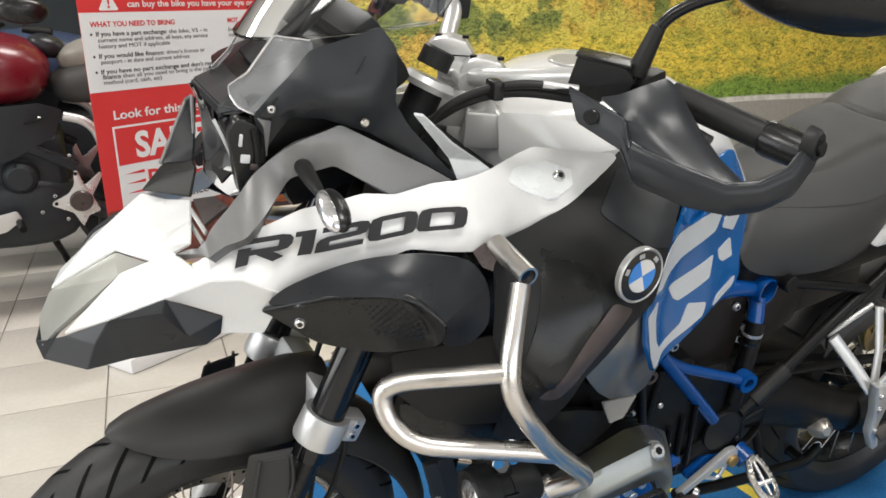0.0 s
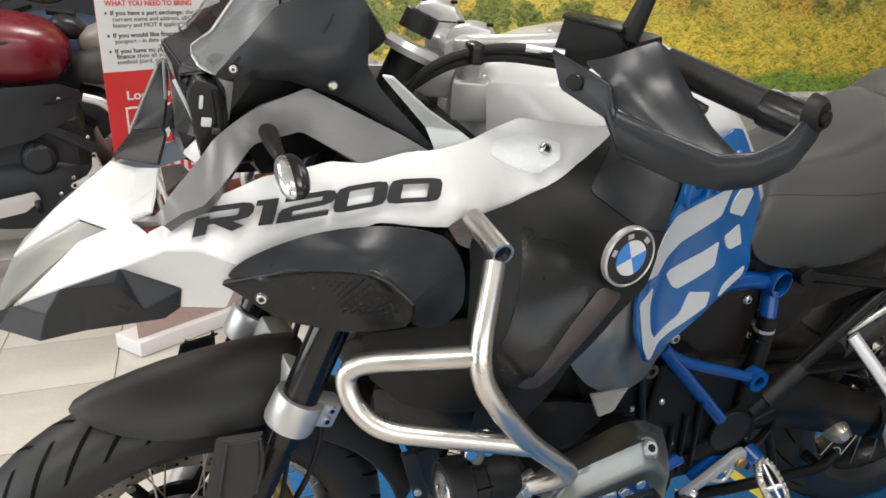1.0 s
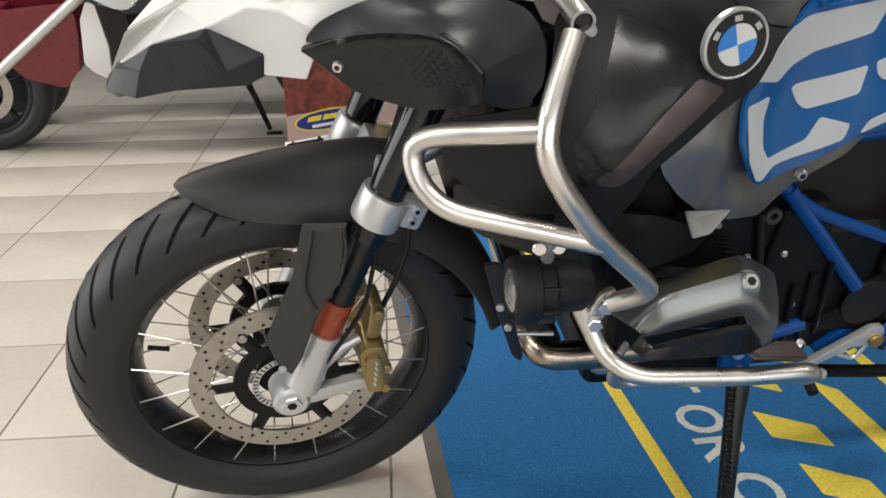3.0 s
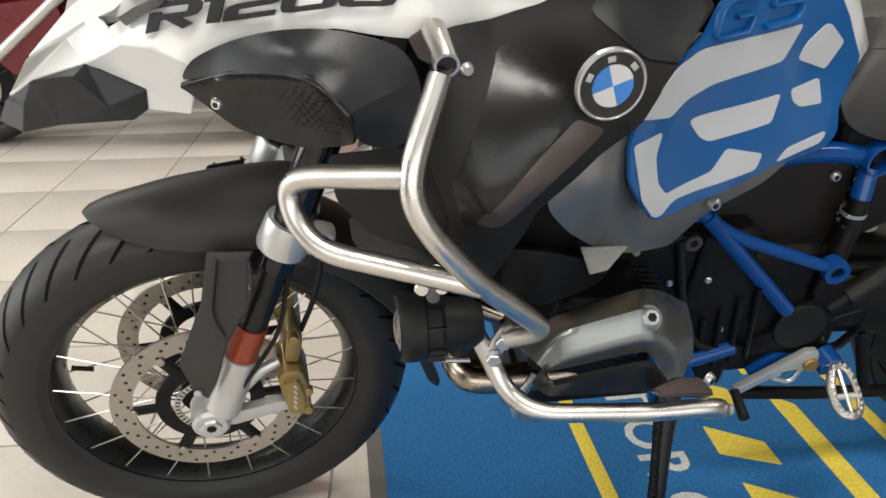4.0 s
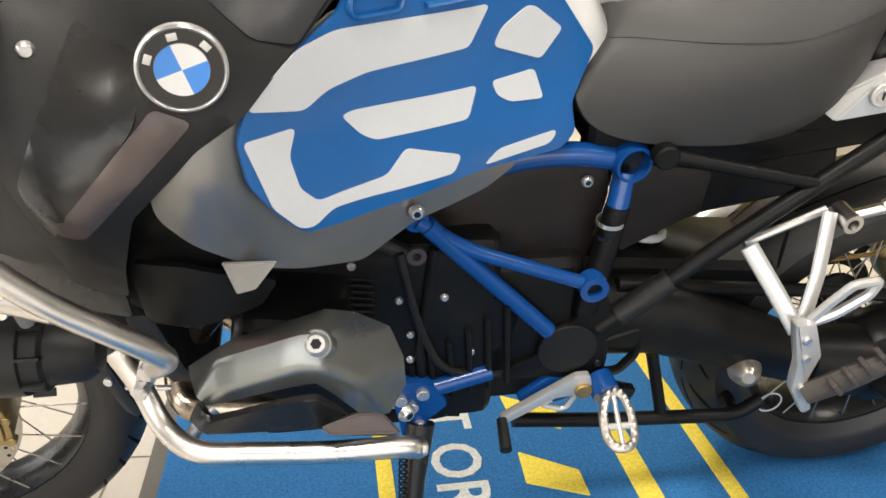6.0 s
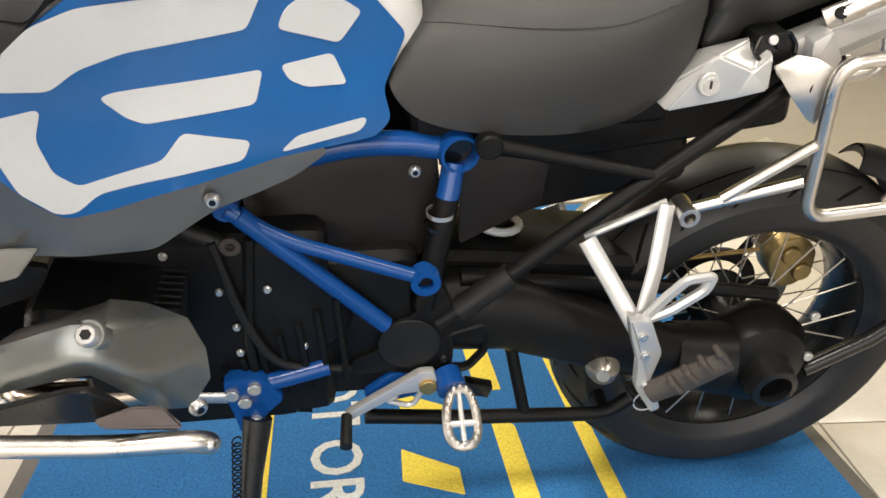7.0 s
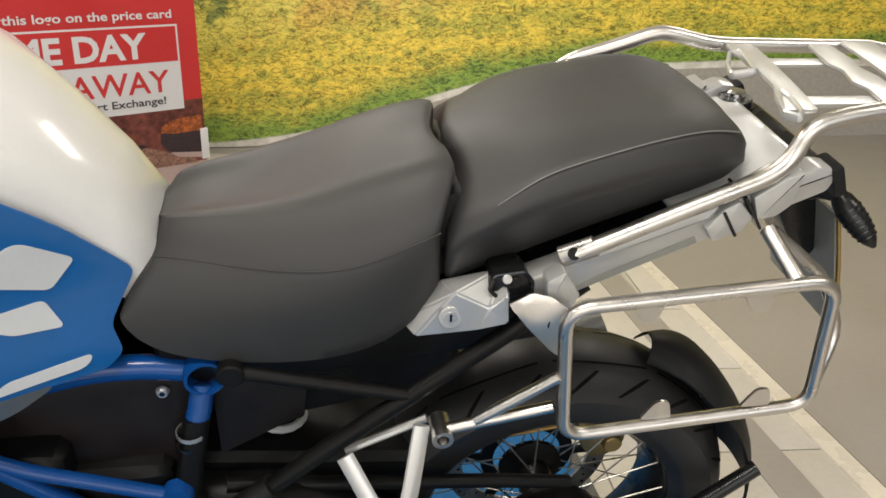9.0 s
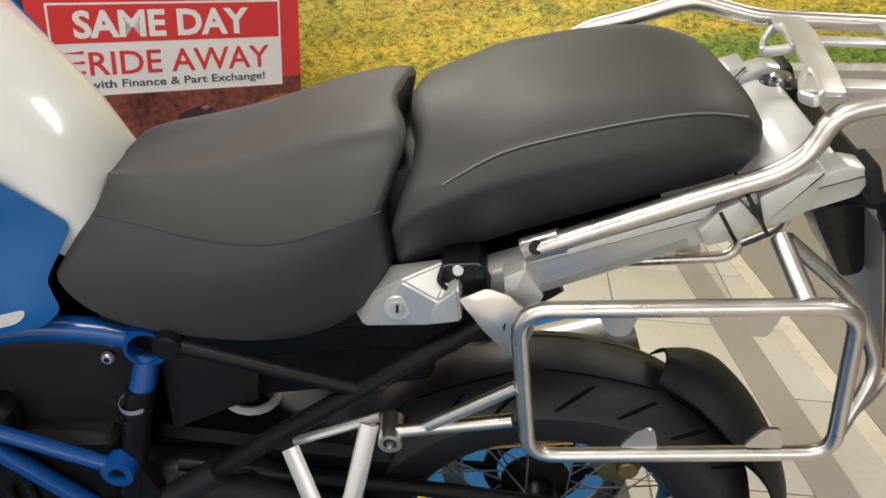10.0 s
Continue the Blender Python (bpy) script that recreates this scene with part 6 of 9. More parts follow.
# -- engine --
# corners of the cylinder head cover
HEAD = {"a": (0.460, -0.338, 0.578), "b": (0.471, -0.345, 0.569), "c": (0.487, -0.334, 0.627), "d": (0.489, -0.353, 0.596), "e": (0.575, -0.364, 0.630), "e2": (0.599, -0.364, 0.629), "e3": (0.637, -0.352, 0.587), "t2": (0.581, -0.345, 0.663), "q": (0.612, -0.337, 0.652), "u0": (0.441, -0.270, 0.562), "u1": (0.498, -0.280, 0.608), "u2": (0.595, -0.270, 0.631), "p": (0.606, -0.290, 0.651), "p2": (0.639, -0.276, 0.632), "r": (0.681, -0.272, 0.603), "s": (0.696, -0.278, 0.560), "s2": (0.697, -0.292, 0.525), "v": (0.675, -0.315, 0.501), "l1": (0.571, -0.360, 0.603), "l2": (0.592, -0.360, 0.605), "l3": (0.610, -0.355, 0.581), "l4": (0.642, -0.343, 0.530)}


def rounded_block(size, where, bevel=0.02, turn=0.0):
    return box(bmesh.new(), size, Matrix.Translation(where) @ Matrix.Rotation(radians(turn), 4, "Y"), bevel, 3)


part("crankcase", rounded_block((0.34, 0.34, 0.32), (0.67, 0, 0.48), 0.03), DARKMETAL, bike, "black coated engine case")
part("gearbox", rounded_block((0.24, 0.30, 0.26), (0.84, 0, 0.46), 0.03), DARKMETAL, bike)
part("air_box", rounded_block((0.40, 0.30, 0.22), (0.62, 0, 0.82), 0.03), DARKMETAL, bike)
for sgn in (-1, 1):
    bm = skin([(0.385, -0.268, 0.790), (0.480, -0.282, 0.790), (0.520, -0.285, 0.700), (0.500, -0.285, 0.655), (0.400, -0.268, 0.650), (0.365, -0.262, 0.720)], 0.012, 0.008, 0.02)
    part("inner_shroud", bm if sgn < 0 else flip(bm), DARKMETAL, bike)
part("sump", rounded_block((0.30, 0.26, 0.09), (0.64, 0, 0.315), 0.03), DARKMETAL, bike)
part("front_core", rounded_block((0.10, 0.30, 0.42), (0.345, 0, 0.82), 0.02, 12), DARKMETAL, bike)
part("radiator_side", rounded_block((0.11, 0.40, 0.26), (0.375, 0, 0.80), 0.02, 12), SATIN, bike)
for sgn in (-1, 1):
    part("lower_shroud", (skin if sgn < 0 else (lambda *a, **k: flip(skin(*a, **k))))([(0.215, -0.235, 0.835), (0.330, -0.300, 0.880), (0.350, -0.320, 0.810), (0.370, -0.310, 0.740), (0.315, -0.285, 0.730), (0.265, -0.260, 0.735), (0.222, -0.238, 0.775)], 0.010, 0.005, 0.018), BLACK, bike)
    part("lower_shroud", (skin if sgn < 0 else (lambda *a, **k: flip(skin(*a, **k))))([(0.235, -0.225, 0.745), (0.315, -0.270, 0.735), (0.395, -0.285, 0.720), (0.400, -0.285, 0.650), (0.330, -0.262, 0.655), (0.268, -0.235, 0.672), (0.238, -0.225, 0.705)], 0.010, 0.005, 0.018), SATIN, bike)
    # finned barrel, cylinder head, silver cover, black lower guard
    cyl = part("cylinder", rounded_block((0.15, 0.14, 0.11), (0.565, sgn * 0.205, 0.560), 0.03, 8), DARKMETAL, bike, "black finned cylinder")
    for k in range(7):
        part("fin", rounded_block((0.160, 0.005, 0.096), (0.580, sgn * (0.17 + 0.013 * k), 0.560), 0.002, 8), DARKMETAL, cyl)
    bm = cage(HEAD, ("c d b a", "u0 u1 c a", "u1 u2 t2 c", "u2 p q t2", "c t2 e d", "t2 q e2 e", "d e l1 b", "e e2 l2 l1", "e2 e3 l3 l2", "q p p2 r", "q r s e3 e2", "e3 s s2 v", "e3 v l4 l3"), 0.010, 0, (0.57, -0.2, 0.58), fold=0.8)
    hc = rounding(part("valve_cover", bm if sgn < 0 else flip(bm), HEADGREY, bike, "grey metallic cylinder head cover", sharp=60))
    part("coil_boss", disc_at(bmesh.new(), (0.595, sgn * 0.338, 0.640), 0.022, 0.010, (0, sgn * 0.8, 0.8), 28, 0.018, 0.2), HEADGREY, hc)
    part("cover_bolt", disc_at(bmesh.new(), (0.595, sgn * 0.345, 0.647), 0.014, 0.009, (0, sgn * 0.8, 0.8), 20, 0.012, 0.3), CASTSILVER, hc)
    part("bolt_socket", disc_at(bmesh.new(), (0.595, sgn * 0.3514, 0.6534), 0.006, 0.0008, (0, sgn * 0.8, 0.8), 6), GLOSSBLACK, hc)
    G = {"a": (0.463, -0.352, 0.583), "b": (0.473, -0.356, 0.565), "c": (0.572, -0.372, 0.602), "d": (0.594, -0.372, 0.602), "e": (0.615, -0.368, 0.577), "f": (0.630, -0.365, 0.552), "g": (0.596, -0.385, 0.560), "h": (0.468, -0.370, 0.551), "i": (0.451, -0.350, 0.557), "j": (0.475, -0.366, 0.565), "k": (0.571, -0.384, 0.605), "l": (0.592, -0.384, 0.604)}
    bm = cage(G, ("a b j i", "b c k j", "c d l k", "d e f l", "k l f g", "j k g h", "i j h"), 0.012, 0, (0.55, -0.2, 0.6), fold=0.5)
    rounding(part("head_guard", bm if sgn < 0 else flip(bm), SATIN, bike, "black cylinder head guard", sharp=60))
    PAD = {"a": (0.594, -0.395, 0.575), "b": (0.634, -0.385, 0.580), "c": (0.662, -0.380, 0.573), "d": (0.679, -0.385, 0.554), "e": (0.682, -0.392, 0.551), "f": (0.604, -0.402, 0.569)}
    bm = cage(PAD, ("a b c d e f",), 0.018, 0.003, (0.62, -0.3, 0.5))
    part("foot_rest_pad", bm if sgn < 0 else flip(bm), BRONZE, bike)
    screw(bike, (0.690, sgn * 0.350, 0.538), (0.6, sgn, 0), 0.011, CASTSILVER)
    part("intake_pipe", bar([(0.60, sgn * 0.20, 0.68), (0.66, sgn * 0.17, 0.72), (0.70, sgn * 0.12, 0.75)], 0.028, 0.03, 16), SOFTRUBBER, bike)
    part("rocker_panel", (skin if sgn < 0 else (lambda *a, **k: flip(skin(*a, **k))))([(0.41, -0.30, 0.735), (0.47, -0.315, 0.735), (0.56, -0.30, 0.700), (0.54, -0.30, 0.668), (0.47, -0.315, 0.655), (0.42, -0.305, 0.66)], 0.01, 0.01, 0.018), DARKMETAL, bike)
    for x, z in ((0.64, 0.62), (0.70, 0.56), (0.715, 0.50), (0.715, 0.455), (0.76, 0.56), (0.80, 0.46)):
        screw(bike, (x, sgn * 0.172, z), (0, sgn, 0), 0.006, CASTSILVER, "case_bolt", False)

# castings, ribs and hoses on the near gearbox flank
gc = part("clutch_housing", disc_at(bmesh.new(), (0.800, -0.148, 0.500), 0.070, 0.020, (0, -1, 0), 40, 0.062, 0.3), DARKMETAL, bike, "black ribbed gearbox casting")
for k in range(7):
    part("case_rib", bar([(0.700 + 0.026 * k, -0.172, 0.360 + 0.006 * k), (0.690 + 0.026 * k, -0.174, 0.430 + 0.018 * k)], 0.005, 0, 8), DARKMETAL, gc)
part("case_seam", bar([(0.735, -0.172, 0.345), (0.728, -0.175, 0.480), (0.745, -0.172, 0.640)], 0.007, 0.03, 10), DARKMETAL, gc)
part("breather_hose", bar([(0.66, -0.17, 0.66), (0.72, -0.165, 0.625), (0.76, -0.150, 0.60), (0.79, -0.118, 0.59)], 0.011, 0.04, 12), SOFTRUBBER, bike, "black rubber breather hose")
part("wire_loom", bar([(0.70, -0.178, 0.64), (0.725, -0.18, 0.52), (0.76, -0.178, 0.43), (0.86, -0.16, 0.40)], 0.006, 0.04, 10), SOFTRUBBER, bike)
# exhaust header and skid plate
part("exhaust_pipe", bar([(0.46, 0.02, 0.46), (0.385, -0.06, 0.405), (0.396, -0.15, 0.377), (0.46, -0.16, 0.380), (0.60, -0.15, 0.375), (0.85, 0.05, 0.30), (1.10, 0.12, 0.33)], 0.024, 0.05, 20), EXHAUST, bike, "heat-tinted exhaust pipe")
part("exhaust_pipe", bar([(0.43, 0.20, 0.53), (0.395, 0.17, 0.46), (0.395, 0.10, 0.385), (0.46, 0.06, 0.352), (0.60, 0.0, 0.33)], 0.024, 0.05, 20), EXHAUST, bike, "heat-tinted exhaust pipe")
part("silencer", bar([(1.22, 0.16, 0.33), (1.34, 0.21, 0.37), (1.68, 0.24, 0.47)], [0.028, 0.055, 0.055], 0, 24), ALU, bike, "silver silencer on the far flank")
tag = box(bmesh.new(), (0.09, 0.003, 0.035), Matrix.Translation((1.19, 0.115, 0.455)) @ Matrix.Rotation(radians(-22), 4, "Y"), 0.001)
hs = part("heat_shield", tag, ALU, bike, "silver heat shield with a small mark")
part("shield_mark", box(bmesh.new(), (0.022, 0.001, 0.012), Matrix.Translation((1.197, 0.1125, 0.458)) @ Matrix.Rotation(radians(-22), 4, "Y"), 0.0004), LETTER, hs)
plate = prism(smooth_outline([(0.287, 0.600), (0.311, 0.600), (0.330, 0.520), (0.356, 0.430), (0.352, 0.418), (0.338, 0.432), (0.312, 0.510)], 0.006), -0.205, -0.195, 0.002)
prism(smooth_outline([(0.340, 0.53), (0.375, 0.53), (0.405, 0.43), (0.44, 0.395), (0.44, 0.38), (0.395, 0.39), (0.37, 0.43)], 0.01), -0.13, 0.13, 0.003, plate)
sk = part("skid_plate", plate, GREYBLACK, bike, "dark metal skid plate bracket ahead of the engine")
for z, x in ((0.527, 0.314), (0.489, 0.328)):
    part("plate_bolt", disc_at(bmesh.new(), (x, -0.205, z), 0.006, 0.005, (-0.2, -1, 0), 14), CASTSILVER, sk)
part("plate_stud", bar([(0.342, -0.20, 0.470), (0.400, -0.20, 0.464)], 0.0035, 0, 8), CASTSILVER, sk)
part("skid_floor", prism([(0.50, 0.315), (0.80, 0.275), (0.80, 0.282), (0.50, 0.325)], -0.12, 0.12, 0.002), DARKMETAL, sk)

# -- frame --
for sgn in (-1, 1):
    f = lambda pts: [(x, sgn * -y, z) for x, y, z in pts]
    fr = part("frame_rail", bar(f([(0.70, -0.130, 0.715), (0.803, -0.122, 0.722), (0.873, -0.112, 0.733), (0.940, -0.108, 0.731), (0.985, -0.106, 0.722)]), 0.0165, 0.05, 14), FRAMEBLUE, bike, "blue tubular frame rail")
    part("frame_eye", lathe([(0.0215, -0.022), (0.0255, -0.022), (0.0275, -0.014), (0.0275, 0.016), (0.0255, 0.019), (0.0215, 0.019), (0.0215, -0.022)], 36, "y", Matrix.Translation((1.009, sgn * 0.105, 0.719)) @ Matrix.Rotation(radians(-8 * sgn), 4, "Z")), FRAMEBLUE, fr)
    # black disc draws the shade inside the open frame eye
    part("eye_hole_shade", disc_at(bmesh.new(), (1.009, sgn * 0.100, 0.719), 0.022, 0.006, (0, sgn, 0), 24), GLOSSBLACK, fr)
    part("frame_post", bar(f([(1.006, -0.110, 0.700), (1.000, -0.122, 0.668), (0.994, -0.130, 0.650)]), 0.0155, 0, 14), FRAMEBLUE, fr)
    part("frame_post_lower", bar(f([(0.996, -0.130, 0.660), (0.985, -0.140, 0.600), (0.965, -0.150, 0.500)]), 0.017, 0.03, 14), DARKMETAL, fr)
    for z in (0.640, 0.622):
        part("post_clip", lathe([(0.0185, -0.003), (0.0195, -0.003), (0.0195, 0.003), (0.0185, 0.003), (0.0185, -0.003)], 20, "z", Matrix.Translation((0.992 - (0.66 - z) * 0.2, sgn * 0.134, z))), CASTSILVER if z > 0.63 else GLOSSBLACK, fr)
    part("frame_brace", bar(f([(0.722, -0.172, 0.682), (0.790, -0.170, 0.632), (0.958, -0.165, 0.560)]), 0.0098, 0.03, 14), FRAMEBLUE, fr)
    part("frame_brace", bar(f([(0.735, -0.172, 0.675), (0.912, -0.160, 0.478)]), 0.0125, 0, 14), FRAMEBLUE, fr)
    part("brace_eye", lathe([(0.0105, -0.012), (0.020, -0.012), (0.021, 0.0), (0.020, 0.012), (0.0105, 0.012), (0.0105, -0.012)], 28, "y", Matrix.Translation((0.965, sgn * 0.165, 0.557))), FRAMEBLUE, fr)
    part("brace_bolt", disc_at(bmesh.new(), (0.965, sgn * 0.160, 0.557), 0.0105, 0.010, (0, sgn, 0), 6), DARKMETAL, fr)
    part("brace_root", disc_at(bmesh.new(), (0.722, sgn * 0.150, 0.682), 0.016, 0.026, (0, sgn, 0), 24), FRAMEBLUE, fr)
    part("frame_bolt", lathe([(0.006, 0), (0.013, 0), (0.013, 0.006), (0.006, 0.006), (0.006, 0)], 18, "z", Matrix.Translation((0.722, sgn * 0.172, 0.632)) @ Vector((0, sgn, 0)).to_track_quat("Z", "Y").to_matrix().to_4x4()), BRONZE, fr)
    part("lower_rail", bar(f([(0.690, -0.180, 0.400), (0.743, -0.180, 0.403), (0.831, -0.168, 0.416)]), 0.0135, 0.02, 14), FRAMEBLUE, fr)
    FP = prism(smooth_outline([(0.905, 0.43), (0.925, 0.475), (0.955, 0.49), (0.960, 0.54), (0.985, 0.55), (1.006, 0.50), (1.008, 0.45), (1.010, 0.40), (1.00, 0.36), (0.965, 0.35), (0.93, 0.385), (0.86, 0.385), (0.86, 0.41)], 0.016), sgn * 0.135, sgn * 0.158, 0.004)
    fp = part("foot_plate", FP, DARKMETAL, bike, "black footrest plate")
    part("plate_ear", sweep(bmesh.new(), rounded([(1.000, sgn * 0.150, 0.448), (1.054, sgn * 0.150, 0.464), (1.057, sgn * 0.150, 0.412), (1.032, sgn * 0.150, 0.378), (1.004, sgn * 0.150, 0.380)], 0.010, 4, closed=True), 0.0095, 8, closed=True, flat=0.5, side=(0, 1, 0)), DARKMETAL, fp)
    part("plate_boss", disc_at(bmesh.new(), (0.945, sgn * 0.155, 0.440), 0.044, 0.008, (0, sgn, 0), 36), BLACK, fp)
    for x, z in ((0.995, 0.405), (1.00, 0.372)):
        screw(fp, (x, sgn * 0.158, z), (0, sgn, 0), 0.007, DARKMETAL)
    # side cover and battery cover
    SP = skin([(0.735, -0.118, 0.668), (0.80, -0.113, 0.705), (0.86, -0.110, 0.722), (0.985, -0.105, 0.712), (0.990, -0.108, 0.665), (0.965, -0.118, 0.560), (0.82, -0.128, 0.590), (0.745, -0.125, 0.625)], 0.010, 0.005, 0.02)
    sc = part("side_cover", SP if sgn < 0 else flip(SP), BROWNBLACK, bike, "dark brown-black plastic side cover")
    screw(sc, (0.956, sgn * 0.110, 0.690), (0, sgn, 0), 0.009, CASTSILVER)
    SP = skin([(1.015, -0.104, 0.703), (1.07, -0.103, 0.702), (1.135, -0.103, 0.690), (1.130, -0.105, 0.622), (1.110, -0.107, 0.619), (1.018, -0.112, 0.572)], 0.008, 0.005, 0.02)
    part("side_cover", SP if sgn < 0 else flip(SP), BROWNBLACK, bike, "dark brown-black plastic side cover")
    # rear subframe
    sub = part("subframe_tube", bar(f([(0.985, -0.155, 0.470), (1.029, -0.152, 0.500), (1.154, -0.148, 0.603), (1.375, -0.140, 0.770), (1.48, -0.130, 0.845)]), 0.0125, 0.03, 14), DARKMETAL, bike, "black rear subframe tube")
    part("subframe_tube", bar(f([(1.045, -0.135, 0.738), (1.262, -0.146, 0.690)]), 0.0095, 0, 12), DARKMETAL, sub)
    part("tube_sleeve", bar(f([(1.015, -0.153, 0.490), (1.085, -0.151, 0.546)]), 0.018, 0, 14), SOFTRUBBER, sub)
    part("subframe_boss", disc_at(bmesh.new(), (1.045, sgn * 0.128, 0.738), 0.017, 0.02, (0, sgn, 0), 20), DARKMETAL, sub)
part("tail_box", rounded_block((0.42, 0.20, 0.09), (1.25, 0, 0.745), 0.02, -8), DARKMETAL, bike)
part("under_seat", rounded_block((0.34, 0.22, 0.07), (1.12, 0, 0.77), 0.02, -3), DARKMETAL, bike)
part("inner_mudguard", rounded_block((0.26, 0.15, 0.13), (1.215, 0, 0.672), 0.03, -10), DARKMETAL, bike)
# added mass that closes the gaps ahead of the rear wheel with black
part("dark_gap_filler", rounded_block((0.36, 0.15, 0.14), (1.13, -0.01, 0.455), 0.03, 6), DARKMETAL, bike)
part("rear_shock", bar([(1.05, -0.01, 0.70), (1.10, -0.01, 0.50), (1.12, -0.01, 0.42)], 0.022, 0, 14), DARKMETAL, bike)
spring = [(1.05 + 0.07 * f + 0.034 * math.cos(11 * 2 * math.pi * f * 0.6), -0.01 + 0.036 * math.sin(11 * 2 * math.pi * f * 0.6), 0.68 - 0.24 * f) for f in (k / 110 for k in range(111))]
part("shock_spring", sweep(bmesh.new(), spring, 0.0065, 8), DECAL, bike, "pale grey shock absorber spring")
part("shock_hose", bar([(1.02, -0.09, 0.585), (1.07, -0.10, 0.600), (1.10, -0.06, 0.640), (1.09, 0.0, 0.68)], 0.011, 0.03, 12), SOFTRUBBER, bike)

# swingarm and final drive
part("swingarm", bar([(0.96, -0.10, 0.455), (1.10, -0.113, 0.452), (1.24, -0.118, 0.392), (1.34, -0.118, 0.352), (1.45, -0.115, 0.325)], [0.068, 0.066, 0.056, 0.050, 0.055], 0, 20, flat=0.75), DARKMETAL, bike, "black cast single-sided swingarm")
part("final_drive", lathe([(0.0, -0.155), (0.045, -0.150), (0.075, -0.135), (0.090, -0.105), (0.085, -0.070), (0.06, -0.05), (0.0, -0.05)], 36, "y", Matrix.Translation((1.515, 0, 0.318))), DARKMETAL, bike, "black final drive housing")
hub = part("axle_cone", lathe([(0.026, -0.19), (0.036, -0.188), (0.044, -0.150), (0.052, -0.120), (0.022, -0.12), (0.026, -0.19)], 36, "y", Matrix.Translation((1.515, 0, 0.318))), SATIN, bike, "black hollow axle cone")
part("drive_nose", bar([(1.36, -0.115, 0.345), (1.45, -0.12, 0.33)], [0.05, 0.06], 0, 20), DARKMETAL, bike)
part("shaft_joint", disc_at(bmesh.new(), (1.240, -0.155, 0.362), 0.026, 0.030, (-0.3, -1, 0.3), 24, 0.020, 0.4), DISC, bike)
part("sensor_plug", box(bmesh.new(), (0.046, 0.018, 0.024), Matrix.Translation((1.052, -0.130, 0.315)) @ Matrix.Rotation(radians(18), 4, "Y"), 0.003), SATIN, bike)
part("paralever_arm", bar([(1.02, -0.12, 0.52), (1.40, -0.10, 0.46), (1.53, -0.09, 0.43)], 0.011, 0, 12), DARKMETAL, bike)
part("hugger_arm", bar([(1.60, -0.125, 0.295), (1.70, -0.120, 0.345), (1.845, -0.095, 0.430)], 0.013, 0, 12), SATIN, bike)
for x, z in ((1.59, 0.335), (1.576, 0.42)):
    part("drive_bolt", disc_at(bmesh.new(), (x, -0.135, z), 0.008, 0.006, (0, -1, 0), 12), CASTSILVER, bike)


def rear_caliper():
    bm = prism(smooth_outline([(1.585, 0.405), (1.600, 0.440), (1.640, 0.450), (1.672, 0.420), (1.676, 0.375), (1.650, 0.345), (1.618, 0.342), (1.598, 0.368)], 0.012), 0.03, 0.09, 0.008)
    for x, z in ((1.622, 0.415), (1.650, 0.380)):
        disc_at(bm, (x, 0.032, z), 0.017, 0.012, (0, -1, 0), 20)
    return bm


part("rear_caliper", rear_caliper(), GOLD, bike, "gold rear brake caliper")
part("brake_line", bar([(1.20, -0.02, 0.44), (1.40, 0.0, 0.44), (1.56, 0.03, 0.43)], 0.004, 0, 8), BRASS, bike)
ring = bmesh.new()
lathe([(0.020, -0.088), (0.0225, -0.088), (0.0225, -0.0865), (0.020, -0.0865), (0.020, -0.088)], 30, bm=ring)
part("tyre_mark", bmesh_move(ring, Matrix.Translation((1.36, 0.002, 0.205))), DECAL, rear_wheel)
# rear hugger
hug = bmesh.new()
rows, low = [], []
for i in range(15):
    a = radians(66 - 62 * i / 14)
    row, lrow = [], []
    for k in range(11):
        u = -1 + k / 5
        r = 0.354 + 0.014 * math.sin(min(1, i / 3) * math.pi / 2) - 0.03 * abs(u) ** 2.5
        hw = 0.030 + 0.062 * min(1, i / 4)
        row.append(hug.verts.new((1.515 + r * math.cos(a), hw * u, 0.318 + r * math.sin(a))))
        lrow.append(hug.verts.new((1.515 + (r - 0.004) * math.cos(a), hw * 0.96 * u, 0.318 + (r - 0.004) * math.sin(a))))
    rows.append(row)
    low.append(lrow)
for i in range(14):
    for k in range(10):
        hug.faces.new((rows[i][k], rows[i][k + 1], rows[i + 1][k + 1], rows[i + 1][k]))
        hug.faces.new((low[i][k + 1], low[i][k], low[i + 1][k], low[i + 1][k + 1]))
    for k in (0, 10):
        hug.faces.new((rows[i][k], low[i][k], low[i + 1][k], rows[i + 1][k]))
bmesh.ops.recalc_face_normals(hug, faces=hug.faces[:])
part("rear_mudguard", hug, BLACK, bike, "black plastic rear mudguard", sharp=50)

# -- stands, levers and footrests --
ss = part("side_stand", bar([(0.728, -0.195, 0.352), (0.715, -0.235, 0.28), (0.690, -0.325, 0.115), (0.685, -0.345, 0.083)], [0.021, 0.016, 0.013, 0.012], 0, 14), SATIN, bike, "black side stand with a coil spring")
part("stand_hinge", prism(smooth_outline([(0.689, 0.424), (0.733, 0.426), (0.749, 0.415), (0.768, 0.382), (0.741, 0.356), (0.733, 0.330), (0.713, 0.306), (0.702, 0.322), (0.696, 0.360), (0.688, 0.394)], 0.008), -0.195, -0.170, 0.004), FRAMEBLUE, ss)
for x, z in ((0.699, 0.402), (0.730, 0.411), (0.715, 0.387), (0.726, 0.348)):
    part("hinge_bolt", disc_at(bmesh.new(), (x, -0.195, z), 0.0095, 0.008, (0, -1, 0), 12), CASTSILVER, ss)
